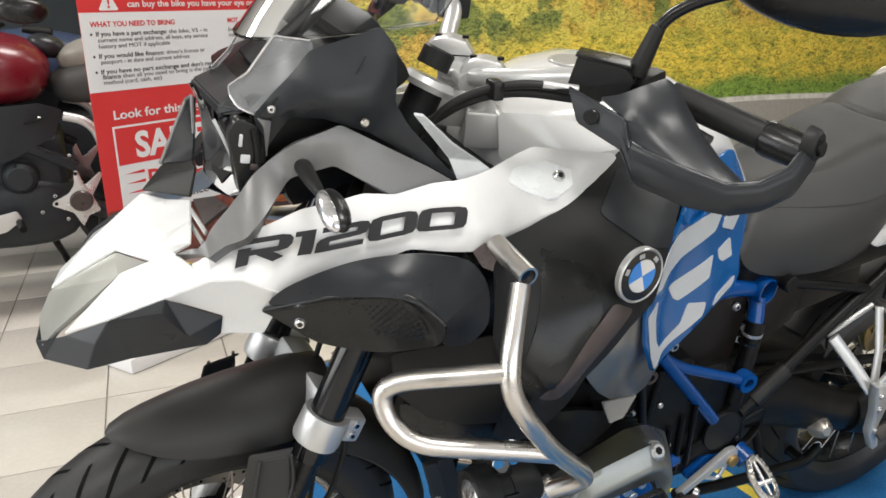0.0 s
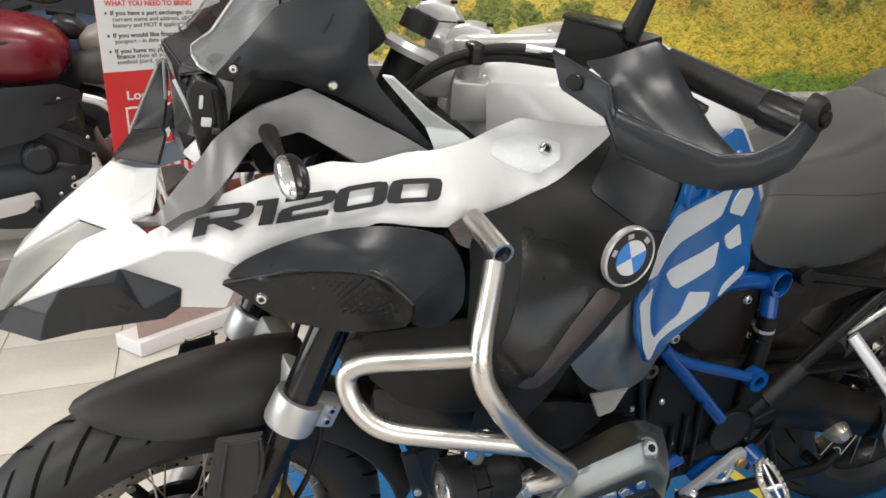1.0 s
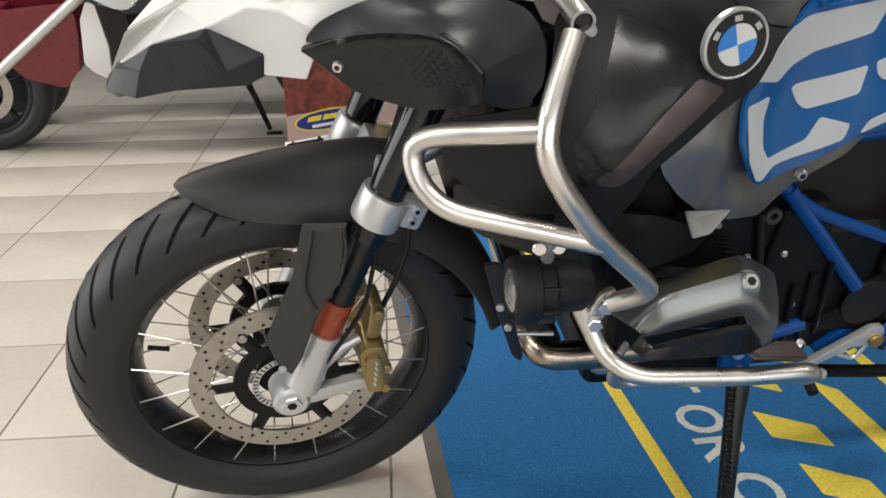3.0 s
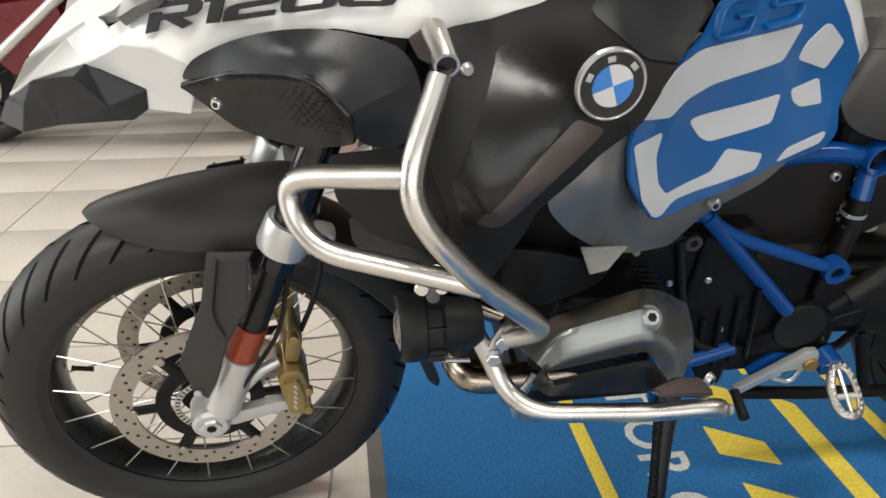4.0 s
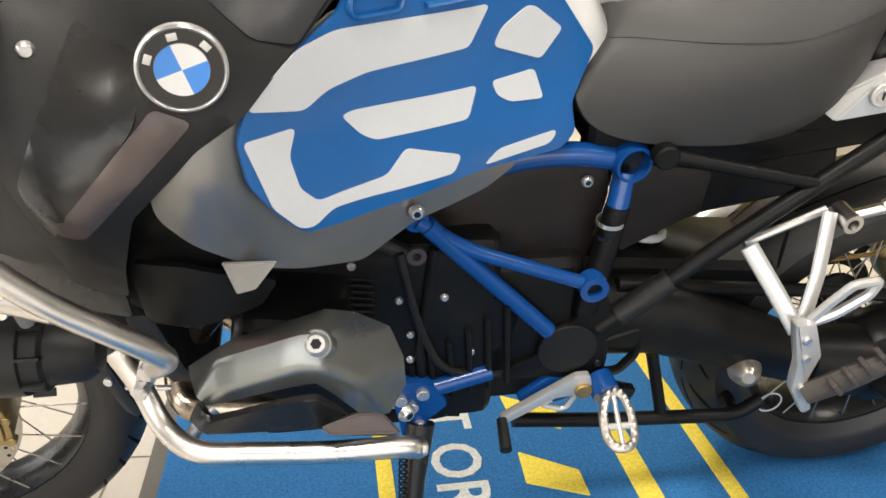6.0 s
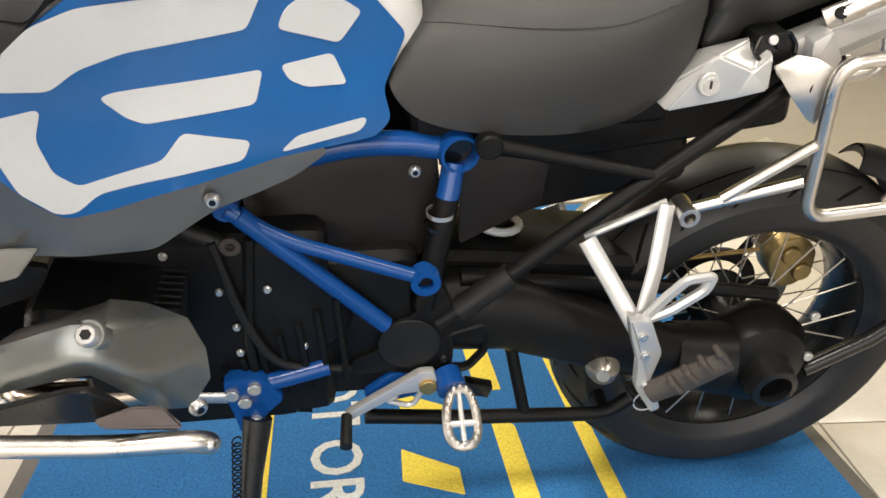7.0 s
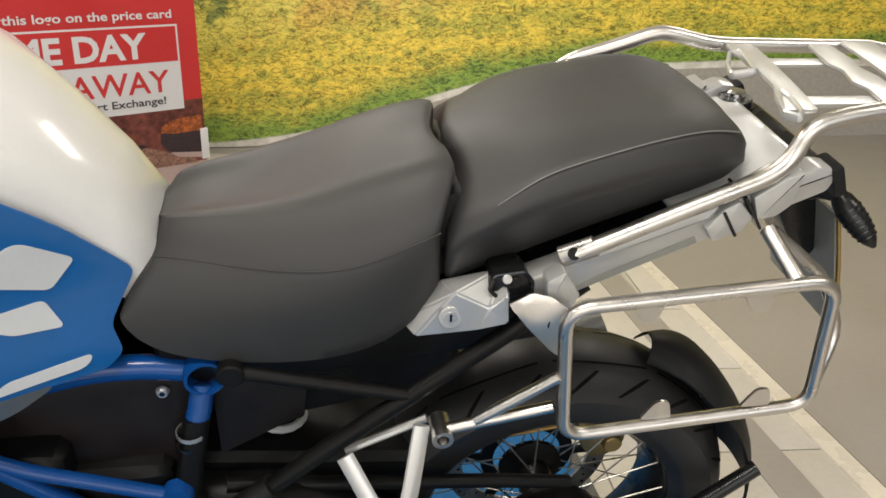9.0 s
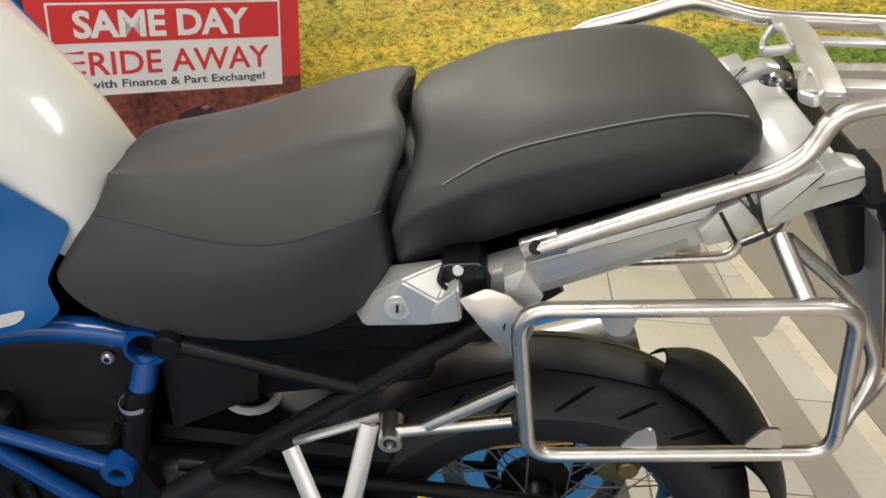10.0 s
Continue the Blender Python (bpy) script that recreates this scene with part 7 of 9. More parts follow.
part("stand_foot", box(bmesh.new(), (0.05, 0.055, 0.012), Matrix.Translation((0.685, -0.350, 0.083)) @ Matrix.Rotation(radians(-LEAN), 4, "X"), 0.003), DARKMETAL, ss)
coil = [(0.700 - 0.012 * f + 0.006 * math.cos(2 * math.pi * 26 * f), -0.225 - 0.10 * f + 0.006 * math.sin(2 * math.pi * 26 * f), 0.345 - 0.20 * f) for f in (k / 208 for k in range(209))]
part("stand_spring", sweep(bmesh.new(), coil, 0.0014, 5), DARKMETAL, ss)
part("stand_link", bar([(0.640, -0.19, 0.395), (0.705, -0.19, 0.388)], 0.010, 0, 10, flat=0.4), CASTSILVER, bike)
cs = part("centre_stand", bar([(0.88, -0.145, 0.285), (1.02, -0.140, 0.262), (1.27, -0.130, 0.232), (1.31, -0.125, 0.26)], 0.012, 0.03, 12), DARKMETAL, bike, "black centre stand folded up")
part("stand_cross", bar([(1.133, -0.135, 0.25), (1.11, -0.10, 0.36)], 0.010, 0, 12), DARKMETAL, cs)
part("stand_leg", bar([(0.88, 0.145, 0.285), (1.02, 0.140, 0.262), (1.27, 0.130, 0.232)], 0.012, 0.03, 12), DARKMETAL, cs)
part("stand_bar", bar([(1.27, -0.13, 0.232), (1.27, 0.13, 0.232)], 0.012, 0, 12), DARKMETAL, cs)
part("stand_mount", prism(smooth_outline([(0.875, 0.345), (0.92, 0.385), (0.985, 0.375), (0.955, 0.335), (0.90, 0.325)], 0.012), -0.16, -0.14, 0.003), FRAMEBLUE, cs)
sl = part("gear_lever", prism(smooth_outline([(0.849, 0.328), (0.857, 0.316), (0.931, 0.362), (0.969, 0.366), (0.984, 0.382), (0.979, 0.402), (0.958, 0.402)], 0.005), -0.182, -0.168, 0.003), ALU, bike, "silver gear lever with a rubber toe peg")
part("lever_web", sweep(bmesh.new(), rounded([(0.966, -0.176, 0.372), (0.952, -0.176, 0.338), (0.942, -0.176, 0.334), (0.912, -0.176, 0.346), (0.926, -0.176, 0.356)], 0.004, 3), 0.0042, 8), ALU, sl)
part("toe_peg", bar([(0.852, -0.18, 0.326), (0.849, -0.230, 0.315)], [0.0080, 0.0092], 0, 14), SOFTRUBBER, sl)
part("lever_pivot", disc_at(bmesh.new(), (0.970, -0.180, 0.376), 0.013, 0.008, (0, -1, 0), 16), BRASS, sl)
for sgn in (-1, 1):
    f = lambda pts: [(x, sgn * -y, z) for x, y, z in pts]
    fpg = part("footrest", bar(f([(0.998, -0.160, 0.378), (1.005, -0.188, 0.370)]), 0.022, 0, 14), FRAMEBLUE, bike, "toothed steel footrest")
    loop = [(1.004, -0.190, 0.374), (0.992, -0.215, 0.358), (0.992, -0.245, 0.338), (1.003, -0.260, 0.331), (1.025, -0.260, 0.331), (1.036, -0.245, 0.338), (1.035, -0.215, 0.358), (1.026, -0.190, 0.374)]
    part("footrest_loop", sweep(bmesh.new(), rounded(f(loop), 0.012, 4, closed=True), 0.0045, 8, closed=True, flat=1.6), DISC, fpg)
    part("footrest_bar", bar(f([(1.013, -0.19, 0.374), (1.014, -0.262, 0.330)]), 0.004, 0, 8), CASTSILVER, fpg)
    part("footrest_cross", bar(f([(0.992, -0.232, 0.347), (1.036, -0.232, 0.347)]), 0.005, 0, 8), ALU, fpg)
    teeth = bmesh.new()
    pts = rounded(f(loop), 0.012, 2, closed=True)
    for k in range(0, len(pts)):
        disc_at(teeth, pts[k] + Vector((0, 0, 0.003)), 0.0042, 0.006, (0, 0, 1), 6, 0.0018)
    tagged(part("teeth", teeth, STEEL, fpg), kind="stuff")
    # passenger footrest hanger
    hg = part("footrest_hanger", bar(f([(1.180, -0.165, 0.606), (1.212, -0.205, 0.556), (1.240, -0.237, 0.510)]), 0.0125, 0, 12, flat=0.45, side=(0.8, 0, 0.55)), ALU, bike, "silver passenger footrest hanger")
    part("hanger_arm", bar(f([(1.278, -0.172, 0.660), (1.262, -0.210, 0.585), (1.244, -0.237, 0.510)]), 0.0115, 0, 12, flat=0.5, side=(0.95, 0, -0.25)), ALU, hg)
    part("hanger_foot", prism(smooth_outline([(1.219, 0.540), (1.250, 0.538), (1.275, 0.480), (1.268, 0.434), (1.283, 0.395), (1.292, 0.373), (1.279, 0.366), (1.248, 0.416), (1.243, 0.465), (1.228, 0.507)], 0.005), sgn * 0.240, sgn * 0.258, 0.004), ALU, hg)
    part("heel_loop", sweep(bmesh.new(), rounded(f([(1.244, -0.243, 0.528), (1.266, -0.247, 0.566), (1.288, -0.25, 0.596), (1.322, -0.25, 0.600), (1.316, -0.25, 0.578), (1.278, -0.247, 0.545)]), 0.007, 4, closed=True), 0.0078, 8, closed=True, flat=0.8), ALU, hg)
    for x, z in ((1.242, 0.512), (1.251, 0.478), (1.260, 0.423)):
        part("hanger_bolt", disc_at(bmesh.new(), (x, sgn * 0.258, z), 0.0065, 0.005, (0, sgn, 0), 12), CASTSILVER, hg)
    pg = part("passenger_footrest", bar(f([(1.266, -0.262, 0.412), (1.308, -0.275, 0.448), (1.354, -0.285, 0.486)]), [0.017, 0.019, 0.016], 0, 10, flat=0.75), LITRUBBER, bike, "folded rubber passenger footrest")
    for k in range(4):
        c = Vector((1.288 + 0.018 * k, sgn * 0.285, 0.448 + 0.016 * k))
        part("rubber_rib", box(bmesh.new(), (0.008, 0.022, 0.026), Matrix.Translation(c) @ Matrix.Rotation(radians(-42), 4, "Y"), 0.003), LITRUBBER, pg)
    # pannier carrier
    pc = part("pannier_carrier", sweep(bmesh.new(), rounded(f([(1.432, -0.205, 0.862), (1.462, -0.190, 0.640), (1.800, -0.195, 0.672), (1.755, -0.215, 0.892)]), 0.035, 6, closed=True), 0.0090, 14, closed=True), STEEL, bike, "round-tube stainless pannier carrier")
    part("carrier_stay", bar(f([(1.300, -0.175, 0.652), (1.440, -0.195, 0.700)]), 0.008, 0, 12), STEEL, pc)
    part("carrier_stay", bar(f([(1.345, -0.182, 0.672), (1.440, -0.200, 0.755)]), 0.0075, 0, 12), STEEL, pc)
    part("carrier_socket", lathe([(0.008, -0.02), (0.014, -0.02), (0.014, 0.02), (0.008, 0.02), (0.008, -0.02)], 20, "y", Matrix.Translation((1.303, sgn * 0.172, 0.650))), STEEL, pc)
    part("hanger_top", bar(f([(1.182, -0.148, 0.600), (1.288, -0.150, 0.650)]), 0.006, 0, 8), ALU, hg)
    part("carrier_stay", bar(f([(1.690, -0.150, 0.925), (1.705, -0.212, 0.893)]), 0.010, 0, 12), STEEL, pc)
    part("carrier_stay", bar(f([(1.700, -0.145, 0.920), (1.79, -0.15, 0.85), (1.84, -0.150, 0.76), (1.80, -0.190, 0.700)]), 0.008, 0.03, 12), STEEL, pc)
    for x, y, z, d in ((1.585, -0.190, 0.665, 1), (1.720, -0.195, 0.680, 1), (1.530, -0.205, 0.862, -1), (1.665, -0.210, 0.873, -1)):
        lug = prism(smooth_outline([(x - 0.022, z - 0.004 * d), (x + 0.022, z - 0.004 * d), (x + 0.014, z + 0.026 * d), (x - 0.004, z + 0.026 * d)], 0.007), sgn * y * -1 - 0.002, sgn * y * -1 + 0.002, 0)
        part("carrier_lug", lug, STEEL, pc)

# -- seats --
def seat(name, lab, crown, shoulder, seam_line, flank, edge, folds):
    """A padded seat lofted between lines that run along it: crown, shoulder, seam, flank, lower edge."""
    bm, rows = bmesh.new(), []
    for c, h, s_, k, e in zip(crown, shoulder, seam_line, flank, edge):
        near = [c, (c[0] + (h[0] - c[0]) * 0.5, h[1] * 0.55, c[2] + (h[2] - c[2]) * 0.22), h, s_, k, e, (e[0], e[1] * 0.72, e[2] - 0.004)]
        rows.append([bm.verts.new((x, -y, z)) for x, y, z in near[:0:-1]] + [bm.verts.new(p) for p in near])
    for A, B in zip(rows, rows[1:]):
        for k in range(len(A) - 1):
            bm.faces.new((A[k], B[k], B[k + 1], A[k + 1]))
        bm.faces.new((A[-1], B[-1], B[0], A[0]))
    bm.faces.new(rows[0])
    bm.faces.new(rows[-1][::-1])
    bmesh.ops.recalc_face_normals(bm, faces=bm.faces[:])
    crease = bm.edges.layers.float.new("crease_edge")
    for A, B in zip(rows, rows[1:]):
        for k, c in folds:
            for j in (6 - k, 6 + k):
                bm.edges.get((A[j], B[j]))[crease] = c
    for row, c in ((rows[0], 0.4), (rows[-1], 0.4 if name == "rider_seat" else 0.05)):
        for a, b in zip(row, row[1:]):
            bm.edges.get((a, b))[crease] = c
    ob = rounding(part(name, bm, VINYL, bike, lab, sharp=70), 2)
    for sgn in (-1, 1):
        line = [Vector((x, -sgn * y, z)) + Vector((0, sgn * 0.0004, 0.0)) for x, y, z in (seam_line if name == "rider_seat" else seam_line[1:-1])]
        part("seam", sweep(bmesh.new(), rounded(line, 0.03, 4), 0.0009, 6), SEAM if name == "passenger_seat" else VINYLSIDE, ob)
    return ob


seat("rider_seat", "black vinyl rider seat", [(0.945, 0, 0.887), (0.962, 0, 0.896), (1.001, 0, 0.908), (1.056, 0, 0.917), (1.118, 0, 0.938), (1.181, 0, 0.964), (1.236, 0, 0.983), (1.273, 0, 0.995), (1.293, 0, 0.999)],
     [(0.988, -0.055, 0.924), (1.012, -0.070, 0.931), (1.050, -0.078, 0.937), (1.099, -0.090, 0.946), (1.156, -0.100, 0.960), (1.209, -0.105, 0.980), (1.261, -0.107, 0.995), (1.301, -0.105, 1.003), (1.323, -0.100, 0.997)],
     [(0.966, -0.085, 0.877), (0.992, -0.095, 0.880), (1.032, -0.108, 0.880), (1.082, -0.130, 0.883), (1.136, -0.146, 0.887), (1.189, -0.152, 0.892), (1.236, -0.155, 0.912), (1.270, -0.151, 0.926), (1.292, -0.146, 0.933)],
     [(0.944, -0.108, 0.851), (0.971, -0.118, 0.847), (1.014, -0.132, 0.841), (1.068, -0.148, 0.838), (1.127, -0.158, 0.839), (1.181, -0.162, 0.846), (1.234, -0.160, 0.868), (1.273, -0.152, 0.890), (1.295, -0.142, 0.904)],
     [(0.920, -0.118, 0.815), (0.939, -0.120, 0.774), (0.986, -0.126, 0.753), (1.041, -0.132, 0.747), (1.103, -0.136, 0.744), (1.166, -0.136, 0.745), (1.231, -0.133, 0.761), (1.276, -0.126, 0.797), (1.303, -0.118, 0.844)], ((3, 0.55), (5, 0.5)))
rear_seat = seat("passenger_seat", "black vinyl passenger seat with a pale seam", [(1.307, 0, 0.999), (1.344, 0, 1.010), (1.397, 0, 1.024), (1.458, 0, 1.037), (1.527, 0, 1.046), (1.583, 0, 1.051), (1.630, 0, 1.050), (1.668, 0, 1.030), (1.704, 0, 0.986)],
     [(1.333, -0.098, 0.990), (1.353, -0.105, 0.998), (1.392, -0.107, 1.015), (1.443, -0.104, 1.031), (1.501, -0.102, 1.043), (1.551, -0.099, 1.052), (1.605, -0.092, 1.056), (1.650, -0.078, 1.040), (1.694, -0.060, 0.996)],
     [(1.314, -0.146, 0.954), (1.353, -0.150, 0.969), (1.394, -0.148, 0.998), (1.422, -0.145, 1.010), (1.478, -0.140, 1.025), (1.536, -0.134, 1.038), (1.597, -0.125, 1.045), (1.645, -0.108, 1.034), (1.686, -0.084, 0.998)],
     [(1.298, -0.148, 0.908), (1.333, -0.158, 0.941), (1.378, -0.160, 0.963), (1.423, -0.158, 0.979), (1.480, -0.152, 0.993), (1.539, -0.146, 1.004), (1.602, -0.134, 1.010), (1.650, -0.116, 1.004), (1.684, -0.092, 0.980)],
     [(1.304, -0.118, 0.844), (1.336, -0.108, 0.850), (1.382, -0.102, 0.865), (1.438, -0.098, 0.885), (1.500, -0.092, 0.905), (1.563, -0.086, 0.924), (1.620, -0.080, 0.941), (1.655, -0.072, 0.948), (1.676, -0.064, 0.952)], ((3, 0.45), (4, 0.75), (5, 0.5)))
for dx in (0.0, 0.013):
    part("embossed_mark", sweep(bmesh.new(), rounded([(x + dx, y, z - 0.0175) for x, y, z in ((1.352, -0.060, 1.013), (1.368, -0.040, 1.026), (1.378, -0.048, 1.028), (1.370, -0.062, 1.020), (1.362, -0.074, 1.008), (1.372, -0.078, 1.010))], 0.004, 3), 0.0020, 6), VINYL, rear_seat)
# added block that keeps the gap between the seats dark
part("seat_gap_filler", prism(smooth_outline([(1.290, 0.955), (1.330, 0.965), (1.335, 0.850), (1.285, 0.840)], 0.01), -0.105, 0.105, 0.01), SOFTRUBBER, bike)
part("tank_nose_trim", box(bmesh.new(), (0.03, 0.14, 0.05), Matrix.Translation((0.955, 0, 0.86)), 0.01), SATIN, bike)

# -- tail, grab rails, luggage rack --
NEAR_RAIL = [(1.452, -0.148, 0.898), (1.475, -0.152, 0.912), (1.600, -0.150, 0.966), (1.676, -0.148, 0.996), (1.700, -0.142, 1.018), (1.709, -0.140, 1.050), (1.735, -0.138, 1.062), (1.805, -0.138, 1.074), (1.960, -0.135, 1.080)]
FAR_RAIL = [(1.452, 0.148, 0.960), (1.510, 0.150, 1.026), (1.574, 0.148, 1.045), (1.632, 0.145, 1.068), (1.655, 0.142, 1.068), (1.717, 0.140, 1.053), (1.960, 0.135, 1.051)]
for sgn in (-1, 1):
    f = lambda pts: [(x, sgn * -y, z) for x, y, z in pts]
    LOCK = {"nose": (1.252, -0.112, 0.786), "chin": (1.269, -0.132, 0.773), "peak": (1.312, -0.151, 0.852), "mid": (1.341, -0.160, 0.800), "dip": (1.352, -0.166, 0.838), "end_low": (1.378, -0.166, 0.812), "end_top": (1.372, -0.166, 0.856), "back": (1.300, -0.118, 0.850), "back2": (1.372, -0.130, 0.872), "root": (1.256, -0.100, 0.800)}
    tb = cage(LOCK, ("nose chin peak", "chin mid dip peak", "mid end_low end_top dip", "peak dip end_top back2 back", "nose peak back root"), 0.014, 0.0025, (1.32, 0.0, 0.8))
    lockp = part("tail_bracket", tb if sgn < 0 else flip(tb), ALU, bike, "silver tail bracket with a key lock", sharp=24)
    part("lock_barrel", disc_at(bmesh.new(), (1.309, sgn * 0.146, 0.816), 0.0150, 0.007, (0, sgn, 0.1), 28), ALU, lockp)
    part("key_slot", box(bmesh.new(), (0.003, 0.001, 0.010), Matrix.Translation((1.309, sgn * 0.1545, 0.8170)), 0), GLOSSBLACK, lockp)
    part("lock_face", disc_at(bmesh.new(), (1.309, sgn * 0.153, 0.8163), 0.0090, 0.0012, (0, sgn, 0.1), 20), CASTSILVER, lockp)
    rail = part("tail_rail", prism(smooth_outline([(1.395, 0.862), (1.400, 0.838), (1.445, 0.832), (1.755, 0.972), (1.765, 1.000), (1.735, 1.004), (1.440, 0.880)], 0.005), sgn * 0.112, sgn * 0.146, 0.005), ALU, bike, "silver cast tail rail")
    hexa = prism(smooth_outline([(1.357, 0.876), (1.393, 0.880), (1.404, 0.866), (1.404, 0.846), (1.372, 0.838), (1.352, 0.858)], 0.004), sgn * 0.110, sgn * 0.153, 0.004)
    part("rail_clamp", hexa, SATIN, rail)
    part("clamp_rim", sweep(bmesh.new(), rounded([(1.357, sgn * 0.153, 0.876), (1.393, sgn * 0.153, 0.880), (1.404, sgn * 0.155, 0.866), (1.404, sgn * 0.157, 0.846), (1.372, sgn * 0.158, 0.838), (1.352, sgn * 0.156, 0.858)], 0.004, 3, closed=True), 0.0028, 8, closed=True), GLOSSBLACK, rail)
    part("clamp_bolt", disc_at(bmesh.new(), (1.384, sgn * 0.152, 0.866), 0.007, 0.006, (0, sgn, 0.3), 14), DARKMETAL, rail)
    part("clamp_bolt", disc_at(bmesh.new(), (1.372, sgn * 0.154, 0.872), 0.006, 0.005, (0, sgn, 0.3), 14), CASTSILVER, rail)
    for nm_, pts_ in (("rail_lug", [(1.606, 0.932), (1.618, 0.914), (1.652, 0.926), (1.662, 0.946), (1.640, 0.968), (1.622, 0.956)]), ("rail_lug", [(1.656, 0.972), (1.668, 0.942), (1.690, 0.946), (1.706, 0.960), (1.712, 1.004), (1.690, 0.996)])):
        part(nm_, prism(smooth_outline(pts_, 0.003), sgn * 0.112, sgn * 0.157, 0.003), ALU, rail)
    part("rail_groove", prism([(1.450, 0.848), (1.600, 0.916), (1.604, 0.908), (1.454, 0.840)], sgn * 0.145, sgn * 0.1475, 0), SILVERPLASTIC, rail)
    part("rail_strap", box(bmesh.new(), (0.004, 0.050, 0.052), Matrix.Translation((1.660, sgn * 0.134, 0.952)) @ Matrix.Rotation(radians(-34), 4, "Y"), 0.001), GLOSSBLACK, rail)
    part("rail_strap", box(bmesh.new(), (0.004, 0.050, 0.040), Matrix.Translation((1.634, sgn * 0.134, 0.938)) @ Matrix.Rotation(radians(-34), 4, "Y"), 0.001), GLOSSBLACK, rail)
    part("rail_web", prism(smooth_outline([(1.418, 0.872), (1.424, 0.836), (1.452, 0.830), (1.462, 0.850), (1.440, 0.885)], 0.003), sgn * 0.140, sgn * 0.166, 0.003), ALU, rail)
    part("rail_end", box(bmesh.new(), (0.016, 0.042, 0.042), Matrix.Translation((1.766, sgn * 0.128, 0.985)) @ Matrix.Rotation(radians(-24), 4, "Y"), 0.005), BLACK, rail)
    gus = skin([(1.374, -0.172, 0.846), (1.402, -0.168, 0.858), (1.424, -0.176, 0.856), (1.446, -0.190, 0.846), (1.452, -0.192, 0.826), (1.440, -0.184, 0.772), (1.430, -0.180, 0.778), (1.400, -0.178, 0.812)], 0.004, 0.004, 0.012)
    gs = part("carrier_gusset", gus if sgn < 0 else flip(gus), STEEL, bike, "bright steel gusset plate on the pannier carrier")
    part("gusset_hole", disc_at(bmesh.new(), (1.430, sgn * 0.1800, 0.820), 0.009, 0.0015, (0, sgn, 0), 16), GLOSSBLACK, gs)
    gr = part("grab_rail", bar(NEAR_RAIL if sgn < 0 else FAR_RAIL, 0.0105, 0.03, 16), STEEL, bike, "stainless tube grab rail")
    part("rail_foot", bar(f([(1.440, -0.140, 0.890), (1.475, -0.152, 0.912)]), 0.014, 0, 14, flat=0.6), STEEL, gr)
    part("grab_bolt", disc_at(bmesh.new(), (1.450, sgn * 0.152, 0.902), 0.0075, 0.005, (-0.2, sgn, 0.5), 14), DARKMETAL, gr)
part("grab_rail_end", bar([(1.960, -0.135, 1.078), (1.985, -0.10, 1.078), (1.985, 0.10, 1.054), (1.960, 0.135, 1.051)], 0.0105, 0.03, 16), STEEL, bike)
# rack plates, set a little askew
RZ = 1.060


def rack_plate(name, pts, parent=None, lift=0.0, thick=0.005):
    bm = prism(smooth_outline(pts, 0.005), 0.0, thick, 0.0012, plane="xy")
    for v in bm.verts:
        v.co = (v.co.x + 0.19 * v.co.y, v.co.y, RZ + lift + v.co.z - 0.05 * v.co.y)
    return part(name, bm, ALU, parent or bike, "" if parent else "silver aluminium luggage rack plate")


rk = rack_plate("luggage_rack", [(1.708, 0.128), (1.746, 0.128), (1.750, 0.07), (1.748, -0.06), (1.744, -0.132), (1.700, -0.132), (1.706, -0.09), (1.718, -0.05), (1.718, 0.05), (1.706, 0.09)])
rack_plate("rack_cross", [(1.834, 0.128), (1.866, 0.128), (1.872, 0.05), (1.866, 0.025), (1.876, -0.02), (1.870, -0.128), (1.836, -0.128), (1.840, -0.060), (1.830, -0.035), (1.838, 0.01), (1.828, 0.04)], rk)
rack_plate("rack_tail", [(1.884, 0.128), (1.935, 0.122), (1.935, -0.122), (1.884, -0.128)], rk, 0.004)
for y0, y1 in ((0.050, 0.078), (-0.100, -0.072)):
    rack_plate("rack_bar", [(1.742, y0), (1.842, y0), (1.842, y1), (1.742, y1)], rk, -0.006)
for loop_ in ([(1.704, 0.092), (1.690, 0.050), (1.685, 0.016), (1.714, 0.008), (1.716, 0.050), (1.716, 0.090)], [(1.718, -0.072), (1.708, -0.105), (1.703, -0.133), (1.713, -0.152), (1.720, -0.140), (1.722, -0.100)]):
    wing = sweep(bmesh.new(), rounded([(x + 0.19 * y, y, RZ + 0.002 - 0.05 * y - 0.25 * (1.712 - x)) for x, y in loop_], 0.004, 3, closed=True), 0.0058, 8, closed=True, flat=0.55)
    part("rack_wing", wing, ALU, rk)
part("rack_bolt", disc_at(bmesh.new(), (1.747, 0.091, 0.994), 0.013, 0.010, (0, 0, 1), 16, None, 0.3), CHROME, rk)
part("rack_knob", disc_at(bmesh.new(), (1.747, 0.091, 0.984), 0.024, 0.010, (0, 0, 1), 20), SATIN, rk)
part("tail_cover", prism(smooth_outline([(1.58, 0.930), (1.660, 0.955), (1.715, 0.990), (1.748, 0.996), (1.748, 0.955), (1.60, 0.910)], 0.012), -0.112, 0.112, 0.018), WHITE, bike, "white tail cover behind the seat")
part("tail_under", rounded_block((0.46, 0.19, 0.05), (1.575, 0, 0.882), 0.015, -22), SATIN, bike)
ph = part("plate_holder", prism(smooth_outline([(1.745, 0.930), (1.815, 0.945), (1.825, 0.900), (1.850, 0.815), (1.825, 0.805), (1.785, 0.865)], 0.01), -0.045, 0.045, 0.004), SATIN, bike, "black number plate holder")
part("number_plate", prism([(1.822, 0.905), (1.827, 0.906), (1.890, 0.712), (1.885, 0.710)], -0.092, 0.092, 0.001), SILVERPLASTIC, ph, "pale plate seen from the edge")
